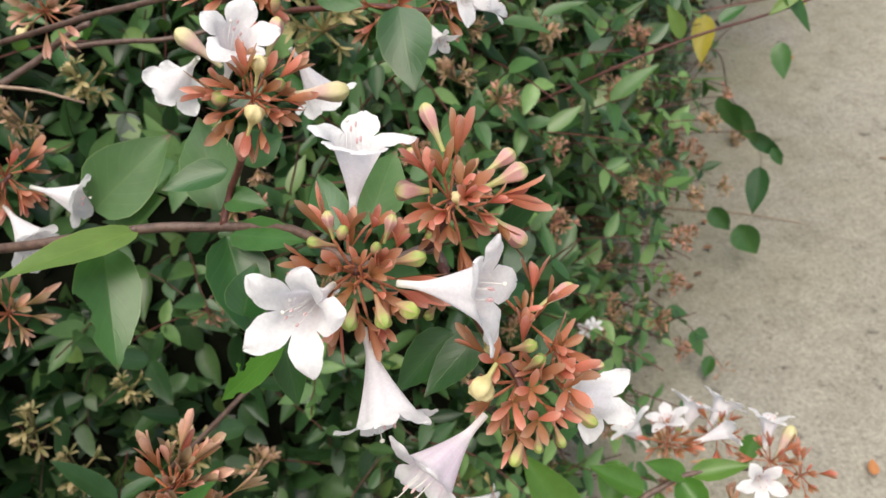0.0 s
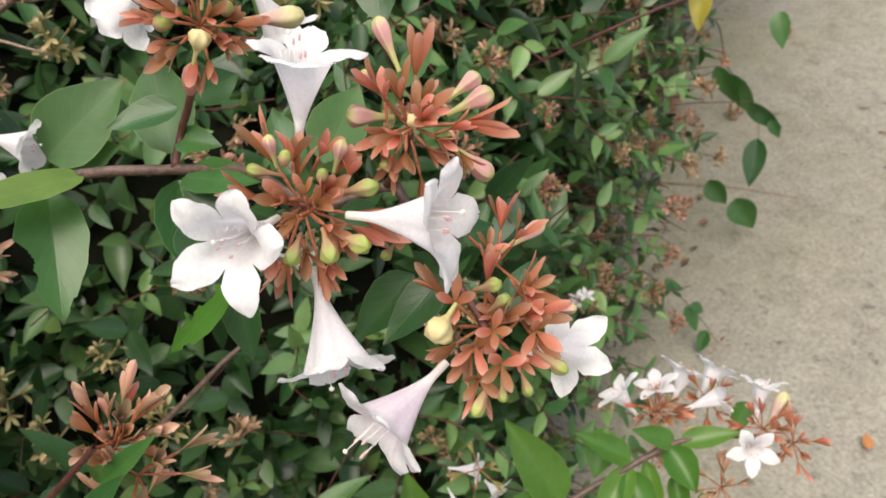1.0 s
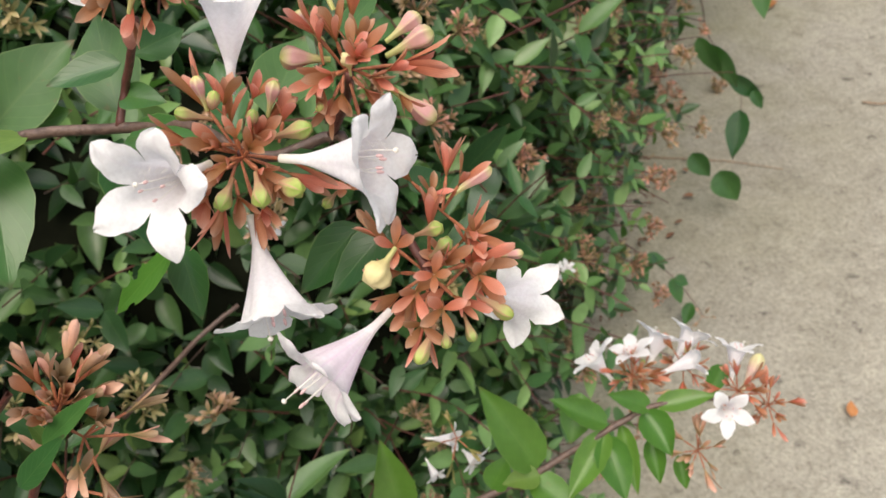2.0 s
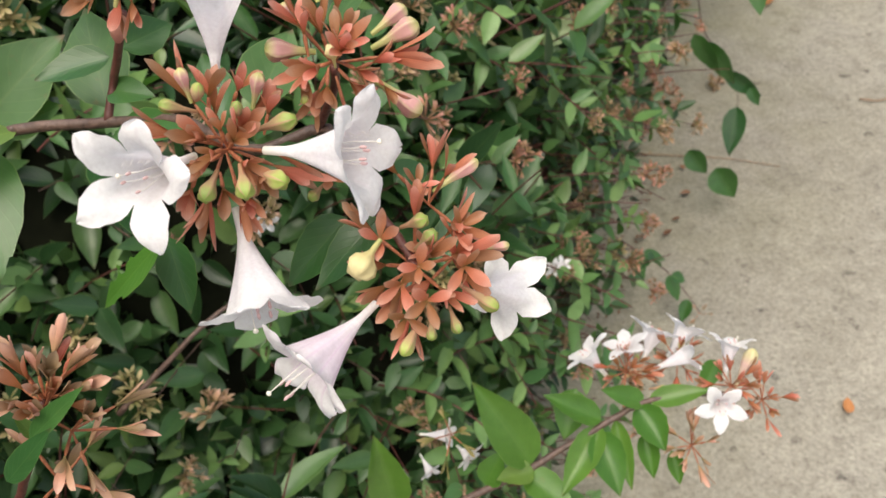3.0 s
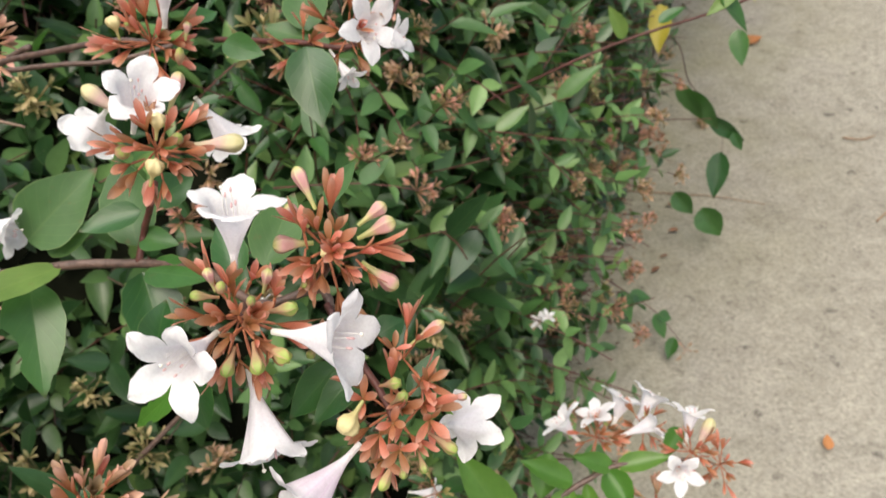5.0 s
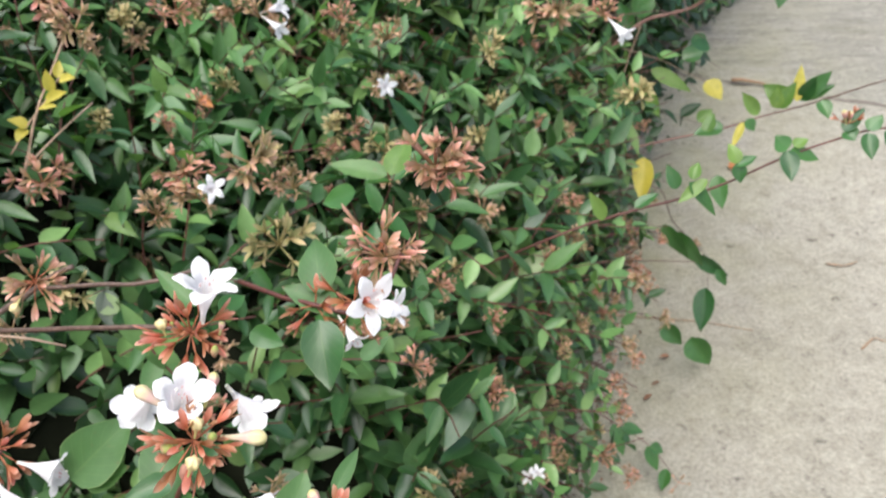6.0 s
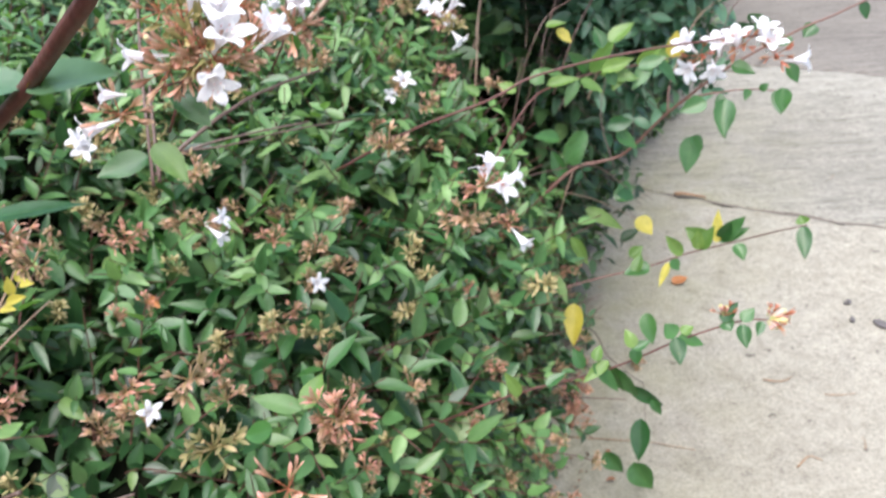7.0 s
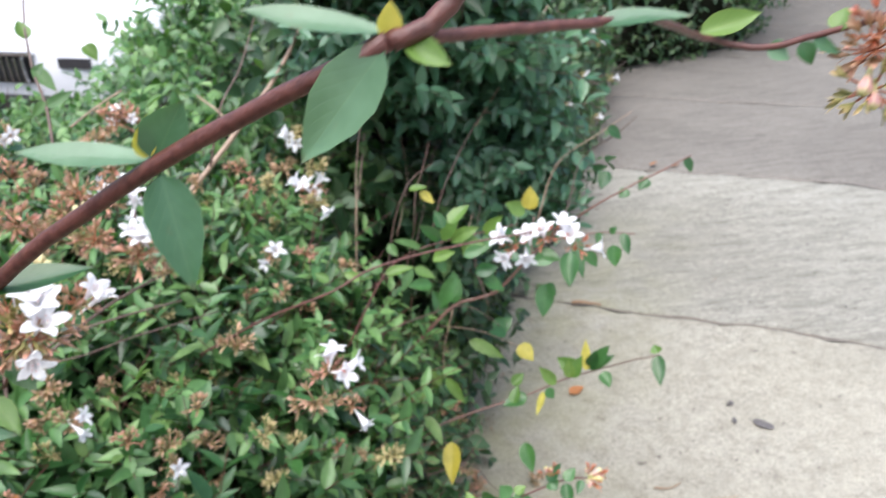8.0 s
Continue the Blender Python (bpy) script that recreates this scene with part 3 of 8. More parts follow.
def calyx(parent, at, way, long=0.006, count=4, tone="red", spread=(35, 75), root=None):
    """A slender ovary from its root, with a star of narrow sepals at its end."""
    z = Vector(way).normalized()
    b = Vector(at)
    root = b - z * 0.004 if root is None else Vector(root)
    axes = frame_z(root, b, b + Vector((rng.uniform(-1, 1), rng.uniform(-1, 1), rng.uniform(-1, 1))))
    c = put("calyx", CALYX_BASE, parent, root, axes, (0.0024, 0.0024, (b - root).length))
    x = z.orthogonal().normalized()
    y2 = z.cross(x)
    turn0 = rng.uniform(0, 6.28)
    for k in range(count):
        a = turn0 + 2 * math.pi * k / count + rng.uniform(-0.25, 0.25)
        open_ = radians(rng.uniform(*spread))
        out = x * math.cos(a) + y2 * math.sin(a)
        y = (z * math.cos(open_) + out * math.sin(open_)).normalized()
        nz = (z * math.sin(open_) - out * math.cos(open_)).normalized()
        n, wide = long * rng.uniform(0.75, 1.1), rng.uniform(0.30, 0.43)
        sax = Matrix((y.cross(nz), y, nz)).transposed()
        put("sepal", rng.choice(SEPALS[tone]), c, b, sax, (n * wide, n, n * wide))
    return c


def smooth_line(points, steps=5):
    """A soft curve through points."""
    p = [Vector(q) for q in points]
    p = [p[0] * 2 - p[1]] + p + [p[-1] * 2 - p[-2]]
    out = []
    for i in range(1, len(p) - 2):
        for k in range(steps):
            t = k / steps
            out.append(0.5 * ((2 * p[i]) + (p[i + 1] - p[i - 1]) * t + (2 * p[i - 1] - 5 * p[i] + 4 * p[i + 1] - p[i + 2]) * t * t + (3 * p[i] - p[i - 1] - 3 * p[i + 1] + p[i + 2]) * t ** 3))
    out.append(p[-2])
    return out


def stem(parent, points, r0, r1, bark=None, label="", name="stem"):
    line = smooth_line(points)
    line = [q + Vector((rng.uniform(-1, 1), rng.uniform(-1, 1), rng.uniform(-1, 1))) * r0 * 0.15 for q in line]
    return part(name, mesh_from(name, *tube_verts(line, r0, r1, 8), [bark or M_BARK]), parent, label)


def cluster(parent, at, way, count, reach=0.010, long=0.006, tone="red", lean=80, sepals=(3, 5), spread=(20, 60)):
    """Slender ovaries fanned out from one knot, each with its sepals."""
    c, z = Vector(at), Vector(way).normalized()
    ax = frame_z(c, c + z)
    for k in range(count):
        th = radians(lean) * math.sqrt((k + 0.5) / count)
        ph = k * 2.39996 + rng.uniform(-0.4, 0.4)
        d = ax @ Vector((math.sin(th) * math.cos(ph), math.sin(th) * math.sin(ph), math.cos(th)))
        calyx(parent, c + d * reach * rng.uniform(0.75, 1.2), d, long, rng.randint(*sepals), tone, spread, c)

# ---- ground: soil sheet, concrete slabs with open joints ----
ground = new("ground", mesh_from("ground", [(-300, -300, -0.03), (300, -300, -0.03), (300, 300, -0.03), (-300, 300, -0.03)], [(0, 1, 2, 3)], [(0, 0), (1, 0), (1, 1), (0, 1)], [M_SOIL]))
tagged(ground, "dark bare soil under the hedge", "ground", "", "structure")

ALONG, ACROSS = Vector((0.515, 0.857, 0)), Vector((0.857, -0.515, 0))
JOINT, SLAB = 2.176, 1.23


def slab_mesh(k, seed):
    """One slab of the drive: wavy worn edges at the joints, rounded over, slightly crowned."""
    r = random.Random(seed)
    lo, hi = JOINT + SLAB * k, JOINT + SLAB * (k + 1)
    if k == -1:
        lo = JOINT - 4.0
    cols, width, start = 220, 5.4, -0.75
    rows = [(lo + 0.004, -0.10, 0), (lo + 0.004, -0.010, 0), (lo + 0.007, -0.003, 0), (lo + 0.012, 0.0, 0)]
    rows += [(lo + (hi - lo) * f, 0.0, 1) for f in (0.1, 0.25, 0.4, 0.55, 0.7, 0.85, 0.93)]
    rows += [(hi - 0.015, 0.0, 2), (hi - 0.008, -0.003, 2), (hi - 0.004, -0.010, 2), (hi - 0.004, -0.10, 2)]
    v, uv = [], []
    for a, z, side in rows:
        for c in range(cols):
            x = start + width * c / (cols - 1)
            jag = lambda e: 0.05 * noise.noise(Vector((x * 1.3, e * 7.3, 0))) + 0.016 * noise.noise(Vector((x * 9, e * 3.1, 5))) + 0.006 * noise.noise(Vector((x * 35, e, 2)))
            off = jag(lo) if side == 0 else jag(hi) if side == 2 else 0.0
            chip = 0.014 * max(0.0, noise.noise(Vector((x * 12, a * 3, 9)))) if side != 1 else 0.0
            p = ALONG * (a + off) + ACROSS * x
            v.append((p.x, p.y, z - chip + 0.003 * noise.noise(Vector((x * 2, a * 2, 1)))))
            uv.append((c / cols, a))
    return mesh_from("slab", v, grid_faces(len(rows), cols), uv, [M_CONCRETE if k < 0 else M_CONCRETE_GREY_SHADED if k else M_CONCRETE_PALE])


drive = thing("drive", (1.0, 2.0, 0.0), "worn pale concrete drive with open cracked joints", "drive")
tagged(drive, kind="structure")
for k in range(-1, 9):
    part("slab", slab_mesh(k, k), drive)


def edge_wave(x, e):
    return 0.05 * noise.noise(Vector((x * 1.3, e * 7.3, 0))) + 0.016 * noise.noise(Vector((x * 9, e * 3.1, 5))) + 0.006 * noise.noise(Vector((x * 35, e, 2)))


for k in range(9):
    e, v = JOINT + SLAB * k, []
    for c in range(220):
        x = -0.75 + 5.4 * c / 219
        for side in (-0.009, 0.009):
            p = ALONG * (e + edge_wave(x, e) + side * (0.75 + 0.6 * noise.noise(Vector((x * 6, e, 3))))) + ACROSS * x
            v.append((p.x, p.y, -0.005 - 0.007 * noise.noise(Vector((x * 5, e, 4))) - 0.003 * noise.noise(Vector((x * 20, e, side * 90)))))
    f = [(2 * c, 2 * c + 2, 2 * c + 3, 2 * c + 1) for c in range(219)]
    part("joint_dirt", mesh_from("joint_dirt", v, f, [(0, 0)] * len(v), [M_DIRT]), drive, "dark dirt in the joint")

# ---- hedge: leafy shoots over a hull coloured as the shade inside ----
EDGE = [(-0.6, -0.05), (0.2, 0.10), (0.45, 0.19), (0.65, 0.27), (0.95, 0.40), (1.25, 0.48), (1.5, 0.56), (1.75, 0.65), (2.0, 0.80), (3.25, 1.52), (4.75, 2.25), (4.95, 3.00), (5.15, 3.60), (6.2, 4.30), (9.0, 5.8)]
# Dip deepened and the unseen start behind the viewpoint raised, to darken the hollow.
TOPS = [(-0.6, 1.20), (-0.14, 1.15), (0.0, 0.74), (0.10, 0.42), (0.17, 0.20), (0.30, 0.18), (0.40, 0.22), (0.46, 0.42), (0.52, 0.60), (0.65, 0.655), (0.95, 0.69), (1.12, 0.56), (1.3, 0.40), (1.6, 0.34), (2.0, 0.30)]
SIDE = [(0.0, 0.10), (0.2, 0.06), (0.42, 0.05), (0.62, 0.07), (0.76, 0.12), (0.86, 0.19), (0.94, 0.30), (1.0, 0.50)]


def between(table, t):
    return float(np.interp(t, [a for a, b in table], [b for a, b in table]))


def lumps(x, y, z, size=0.05, scale=5.0):
    return size * noise.noise(Vector((x * scale, y * scale, z * scale))) + 0.5 * size * noise.noise(Vector((x * scale * 2.7, y * scale * 2.7, z * scale * 2.7 + 7)))


def hump(x, y, h):
    """The hedge stands higher away from the drive; its tall unseen part, where the shoots rise, is raised to shade the
    hollow.
    """
    ridge = max(0.0, 0.72 - h) * min(1.0, max(0.0, (0.30 - x) / 0.10)) * (y > 0.9)
    tall = 0.76 + 0.44 * min(1.0, max(0.0, (0.46 - y) / 0.15)) * min(1.0, max(0.0, (-0.26 - x) / 0.10))
    return max(ridge, max(0.0, tall - h) * min(1.0, max(0.0, (-0.20 - x) / 0.12)))


def hollow(x):
    """How much further the dark hollow in the hedge reaches away from the drive."""
    return 0.18 * min(1.0, max(0.0, (0.05 - x) / 0.10))


def hedge_point(kind, top, left, y0, y1, r):
    """A place on the hedge's outside and its outward way: kind 0 on top, 1 on the side by the drive."""
    y = r.uniform(y0, y1)
    h = top(y)
    if kind:
        f = r.uniform(0.03, 0.95)
        x = between(EDGE, y) - between(SIDE, f)
        n = Vector((0.9, -0.45, 0.25 + 0.6 * f)).normalized()
        x += lumps(x, y, h * f, 0.085, 7.0) - 0.022
        return Vector((x, y, h * f)), n
    w = r.random() ** 1.3 * left
    x = between(EDGE, y) - 0.12 - w
    if top == top_near:
        h = top(y - hollow(x))
    f = between([(b, a) for a, b in SIDE], 0.12 + w)
    z = h * f + lumps(x, y, 0.0, 0.045) + hump(x, y, h)
    return Vector((x, y, z)), Vector((0.15, -0.25, 1.0)).normalized()


def leaf_template(rows, cols, r, fold, curl):
    v, f, uv = blade(rows, cols, r, fold, curl, 1.25, 0.02)
    return v, np.array(f), uv


def leaf_mass(name, mats, sites, templates):
    """Many leaves in one mesh. sites: (base, axes 3x3 as columns x, y, z, length, width)."""
    V, Fc, U = [], [], []
    o = 0
    for i, (b, ax, n, w) in enumerate(sites):
        tv, tf, tu = templates[i % len(templates)]
        V.append((tv * (w, n, w)) @ ax.T + b)
        Fc.append(tf + o)
        U.append(tu)
        o += len(tv)
    V, Fc, U = np.concatenate(V), np.concatenate(Fc), np.concatenate(U)
    me = bpy.data.meshes.new(name)
    me.vertices.add(len(V))
    me.vertices.foreach_set("co", V.astype(np.float32).ravel())
    me.loops.add(Fc.size)
    me.loops.foreach_set("vertex_index", Fc.astype(np.int32).ravel())
    me.polygons.add(len(Fc))
    me.polygons.foreach_set("loop_start", np.arange(0, Fc.size, 4, dtype=np.int32))
    me.polygons.foreach_set("use_smooth", np.ones(len(Fc), dtype=bool))
    lay = me.uv_layers.new(name="UVMap")
    lay.data.foreach_set("uv", U[Fc.ravel()].astype(np.float32).ravel())
    for m in mats:
        me.materials.append(m)
    me.update(calc_edges=True)
    me.validate()
    return me


def shoot(base, way, r, long, pairs, leaf_long, droop=0.35, broad=0.5):
    """A leafy shoot: its line, and leaves set in crossed pairs along it."""
    line, sites = [], []
    d = way.normalized()
    p = base.copy()
    steps = pairs
    turn = r.uniform(0, 3.14)
    for k in range(steps + 1):
        line.append(p.copy())
        d = (d + Vector((r.uniform(-0.12, 0.12), r.uniform(-0.12, 0.12), -droop * 0.12))).normalized()
        p = p + d * (long / steps)
        if k == 0:
            continue
        x = d.orthogonal().normalized()
        yv = d.cross(x)
        turn += 1.5708 + r.uniform(-0.3, 0.3)
        for s in (0, math.pi):
            a = turn + s
            out = x * math.cos(a) + yv * math.sin(a)
            tilt = radians(r.uniform(40, 80))
            ly = (d * math.cos(tilt) + out * math.sin(tilt) + Vector((0, 0, r.uniform(-0.5 * droop - 0.08, 0.18)))).normalized()
            up = d * 0.7 + Vector((r.uniform(-0.3, 0.3), r.uniform(-0.3, 0.3), 1.0))
            lz = (up - ly * up.dot(ly)).normalized()
            lx = ly.cross(lz)
            n = leaf_long * r.uniform(0.55, 1.25) * (1.0 - 0.3 * k / steps)
            sites.append((np.array(line[-1]), np.array((lx, ly, lz)).T, n, n * r.uniform(broad * 0.85, broad * 1.15)))
    line.append(p.copy())
    return line, sites


r = random.Random(5)
TPL = [leaf_template(8, 3, r, r.uniform(0.15, 0.7), r.uniform(0.02, 0.35)) for k in range(8)]
TPL_FAR = [leaf_template(5, 3, r, r.uniform(0.2, 0.6), r.uniform(0.05, 0.3)) for k in range(6)]


def grow(count, place, r, long, leaf_long, pairs, droop, broad=0.5, lift=0.5, inside=0.10):
    lines, sites = [], []
    for k in range(count):
        p, n = place(r)
        way = n + Vector((r.uniform(-0.8, 0.8), r.uniform(-0.8, 0.8), r.uniform(-0.3, 0.5) + lift * 0.3))
        deep = r.random() ** 1.5 * inside
        size = long * r.uniform(0.6, 1.3)
        ln, st = shoot(p - n * (size * 0.55 + deep), way, r, size, pairs, leaf_long, droop, broad)
        lines.append(tube_verts(ln, 0.0011, 0.0006, 3, False))
        sites += st
    return lines, sites


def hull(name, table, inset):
    """A hedge's core as one closed lump along the drive, near-black in place of the shade inside."""
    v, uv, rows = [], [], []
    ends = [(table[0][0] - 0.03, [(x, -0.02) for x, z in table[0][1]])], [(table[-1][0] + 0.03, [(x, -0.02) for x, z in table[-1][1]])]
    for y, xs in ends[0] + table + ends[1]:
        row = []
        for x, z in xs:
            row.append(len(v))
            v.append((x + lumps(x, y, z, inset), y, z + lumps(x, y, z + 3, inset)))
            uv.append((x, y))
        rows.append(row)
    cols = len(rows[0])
    return mesh_from(name, v, grid_faces(len(rows), cols), uv, [M_INNER_SHADE])


def cover(table, bare, step, r):
    """Places and outward ways spread over a hull's outside, where bare(x, y) holds."""
    out = []
    rows = [(table[0][0] - 0.03, [(x, 0.0) for x, z in table[0][1]])] + table + [(table[-1][0] + 0.03, [(x, 0.0) for x, z in table[-1][1]])]
    for (y0, a), (y1, b) in zip(rows, rows[1:]):
        for (p, q), (p2, q2) in zip(zip(a, a[1:]), zip(b, b[1:])):
            c0, c1, c2 = Vector((p[0], y0, p[1])), Vector((q[0], y0, q[1])), Vector((p2[0], y1, p2[1]))
            c3 = Vector((q2[0], y1, q2[1]))
            n = (c3 - c0).cross(c2 - c1)
            area = n.length / 2
            if area < 1e-6:
                continue
            n.normalize()
            if n.z < -0.05 or (abs(n.z) < 0.05 and n.dot((c0 + c3) / 2 - Vector((table[0][1][4][0] - 0.5, (table[0][0] + table[-1][0]) / 2, 0.2))) < 0):
                n = -n
            for k in range(int(area / step ** 2 + r.random())):
                f, g = r.random(), r.random()
                w = (c0 * (1 - f) + c1 * f) * (1 - g) + (c2 * (1 - f) + c3 * f) * g
                if bare(w.x, w.y):
                    out.append((w, n))
    return out


def top_near(y):
    return between(TOPS, y)


def hull_rows(top, left, y0, y1, n, gap, k=1.0):
    out = []
    for i in range(n):
        y = y0 + (y1 - y0) * i / (n - 1)
        h, e = top(y) - gap, between(EDGE, y) - gap
        out.append((y, [(e - 0.12 * k, -0.02)] + [(e - b * k, h * a) for a, b in SIDE] + [(e - 0.5 * k - left * f, h if top != top_near else top(y - hollow(e - 0.5 - left * f)) - gap + hump(e - 0.5 - left * f, y, top(y - hollow(e - 0.5 - left * f)) - gap)) for f in (0.15, 0.5, 1.0)] + [(e - 0.5 * k - 0.05 - left, -0.02)]))
    return out


hedge = thing("hedge", (0.0, 0.7, 0.0), "glossy abelia hedge with small green leaves and russet sepals", "hedge")
near_rows = hull_rows(top_near, 0.9, -0.5, 1.5, 24, 0.09)
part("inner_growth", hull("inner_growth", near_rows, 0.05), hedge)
l1, s1 = grow(1120, lambda q: hedge_point(0, top_near, 0.75, 0.12, 1.5, q), r, 0.125, 0.052, 5, 0.5, 0.35)
l2, s2 = grow(1150, lambda q: hedge_point(1, top_near, 0.0, 0.05, 1.45, q), r, 0.10, 0.031, 5, 0.4, 0.46)


def sprig_place(q):
    """Loose shoots that stand out of the hedge towards the drive."""
    y, f = q.uniform(0.36, 0.82), q.uniform(0.30, 1.0)
    x = between(EDGE, y) - between(SIDE, f) + q.uniform(-0.05, 0.012)
    return Vector((x, y, top_near(y) * f + 0.02)), Vector((0.85, -0.35, 0.55)).normalized()


l5, s5 = grow(125, sprig_place, r, 0.14, 0.031, 7, 0.8, 0.46, 0.6, 0.0)
l2, s2 = l2 + l5, [s for s in s2 if not (0.86 < s[0][1] < 1.02 and s[0][0] > 0.33 and 0.34 < s[0][2])]
l3, s3 = grow(600, lambda q: hedge_point(0, top_near, 1.3, 0.5, 1.7, q), r, 0.13, 0.046, 5, 0.5, 0.36)


def clear(sites):
    """Leaves that do not crowd the space from which the flowers are seen."""
    return [s for s in sites if s[0][1] < 0.08 or min(math.dist(s[0], (0.08, 0.135, 0.83)), math.dist(s[0], (0.10, 0.135, 0.92)), math.dist(s[0], (0.16, 0.135, 1.06))) > 0.33]


s1 = [s for s in s1 if s[0][1] > 0.62 or noise.noise(Vector(s[0]) * 16.0) > -0.22]
s2 = [s for s in s2 if s[0][1] > 0.95 or noise.noise(Vector(s[0]) * 15.0) > -0.16]
s1 = [s for k, s in enumerate(clear(s1)) if s[0][1] > 0.46 + 0.12 * (s[0][0] < 0.0) or s[0][0] > 0.22 or k % 9 < 7]
spots = cover(near_rows, lambda x, y: y < 0.06 or x < between(EDGE, y) - 0.8, 0.032, r)
it = iter(spots)
_, s4 = grow(len(spots), lambda q: next(it), r, 0.13, 0.046, 4, 0.5, 0.42, 0.2, 0.03)
s4 = [s for s in s4 if s[0][1] < 0.05 or s[0][0] < -0.25]
pit = cover(near_rows, lambda x, y: 0.06 <= y < 0.85 and -0.40 < x < 0.14, 0.028, r)
it = iter(pit)
l6, s6 = grow(len(pit), lambda q: next(it), r, 0.11, 0.044, 4, 0.6, 0.44, 0.2, 0.02)
s6 = [s for s in clear(s6) if s[0][2] < 0.40 + 0.9 * max(0.0, s[0][1] - 0.30) or s[0][0] < -0.24]
broad = cover(near_rows, lambda x, y: 0.10 <= y < 0.50 and -0.30 < x < 0.12, 0.034, r)
it = iter(broad)
_, s8 = grow(len(broad), lambda q: next(it), r, 0.06, 0.056, 3, 0.6, 0.52, 0.2, 0.02)
s6 += [s for s in clear(s8) if s[0][2] < 0.36]
s4 = [s for s in clear(s4) if s[0][1] < -0.03 or s[0][0] < -0.26]
part("foliage", leaf_mass("foliage", [M_LEAF], s4 + s6, TPL), hedge, "", "stuff")
part("twig_mass", joined("twig_mass", l6[::3], [M_BARK]), hedge, "", "stuff")
l7, s7 = grow(330, lambda q: hedge_point(0, top_near, 0.7, 0.80, 1.35, q), r, 0.15, 0.040, 6, 0.5, 0.40, 0.8, 0.0)
# The far top's brightness is put into its leaf colour; side shoots are new growth.
part("foliage", leaf_mass("foliage", [M_LEAF_FRESH_LIT], s7 + clear(s5), TPL), hedge, "", "stuff")
part("twig_mass", joined("twig_mass", l7, [M_BARK_RED]), hedge, "", "stuff")
near = [s for s in s1 if -0.12 < s[0][0] < 0.30 and 0.42 < s[0][1] < 0.85 and s[0][2] > top_near(s[0][1]) - 0.06][:290]
picked = {id(s) for s in near}
part("foliage", leaf_mass("foliage", [M_LEAF], [s for s in s1 + clear(s2) + s3 if id(s) not in picked], TPL), hedge, "", "stuff")
part("twig_mass", joined("twig_mass", l1 + l2 + l3, [M_BARK_RED]), hedge, "", "stuff")

# taller dark shrub behind the hedge, and more planting along the drive
DARK_TOP = [(1.35, 0.62), (1.5, 1.0), (1.8, 1.15), (2.3, 1.1), (2.8, 0.85)]
shrub = thing("shrub", (0.3, 1.9, 0.0), "tall dense dark green shrub beside the concrete drive", "shrub")
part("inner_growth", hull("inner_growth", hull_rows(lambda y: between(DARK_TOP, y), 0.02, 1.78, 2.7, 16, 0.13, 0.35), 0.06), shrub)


def dark_place(q):
    if q.random() < 0.45:
        y = q.uniform(1.38, 2.7)
        f = q.uniform(0.03, 0.98)
        x = between(EDGE, y) - between(SIDE, f) * 0.8
        x += lumps(x, y, f)
        return Vector((x, y, between(DARK_TOP, y) * f)), Vector((0.8, -0.55, 0.2))
    if q.random() < 0.65:
        x = q.uniform(0.22, between(EDGE, 1.5))
        z = q.uniform(0.3, 0.9) if q.random() < 0.3 else q.uniform(0.88, 1.2)
        y = 1.66 - 1.3 * max(0.0, z - 0.84)
        return Vector((x, y + lumps(x, 1.4, z, 0.08), z)), Vector((0.2, -0.8, 0.25 + (0.5 if z > 0.9 else 0.0)))
    y = q.uniform(1.5, 2.7)
    x = max(0.24, between(EDGE, y) - 0.2 - q.uniform(0, 0.4))
    return Vector((x, y, between(DARK_TOP, y) + lumps(x, y, 0, 0.08))), Vector((0.1, -0.4, 1.0))


ld, sd = grow(1100, dark_place, r, 0.16, 0.058, 5, 1.2, 0.52, 0.1, 0.12)
def loose_place(q):
    y, f = q.uniform(1.4, 2.7), q.uniform(0.25, 1.0)
    x = between(EDGE, y) - between(SIDE, f) * 0.8
    return Vector((x, y, between(DARK_TOP, y) * f)), Vector((0.8, -0.5, 0.35))


lo, so = grow(260, loose_place, r, 0.26, 0.042, 7, 0.9, 0.46, 0.3, 0.02)
ld, sd = ld + lo, sd + so
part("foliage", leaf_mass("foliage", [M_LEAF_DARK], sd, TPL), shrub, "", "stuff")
part("twig_mass", joined("twig_mass", ld, [M_BARK]), shrub, "", "stuff")

M_LEAF_BLUE = leaf_material("blue_green_leaf", [(0.0, (0.042, 0.115, 0.060)), (0.5, (0.085, 0.190, 0.110)), (1.0, (0.155, 0.285, 0.170))], 0.30, 0.2, True)


def crest_place(q):
    """Lighter shoots along the crest of the shrub and over its side by the drive."""
    pick = q.random()
    if pick < 0.35:
        x = q.uniform(0.52, 0.66)
        return Vector((x, q.uniform(1.36, 1.46), q.uniform(0.60, 0.90))), Vector((0.2, -0.8, 0.5))
    if pick < 0.65:
        x, y = q.uniform(0.28, 0.60), q.uniform(1.26, 1.48)
        return Vector((x, y, 0.84 + 0.45 * (1.48 - y) + q.uniform(0.0, 0.10))), Vector((0.15, -0.6, 0.7))
    y = q.uniform(1.45, 2.3)
    x = between(EDGE, y) + 0.02 - q.uniform(0.0, 0.16)
    return Vector((x, y, q.uniform(0.45, 0.92))), Vector((0.75, -0.5, 0.4))


lc, sc = grow(430, crest_place, r, 0.17, 0.048, 6, 0.8, 0.5, 0.3, 0.03)
part("foliage", leaf_mass("foliage", [M_LEAF_BLUE], sc, TPL), shrub, "", "stuff")
part("twig_mass", joined("twig_mass", lc, [M_BARK]), shrub, "", "stuff")

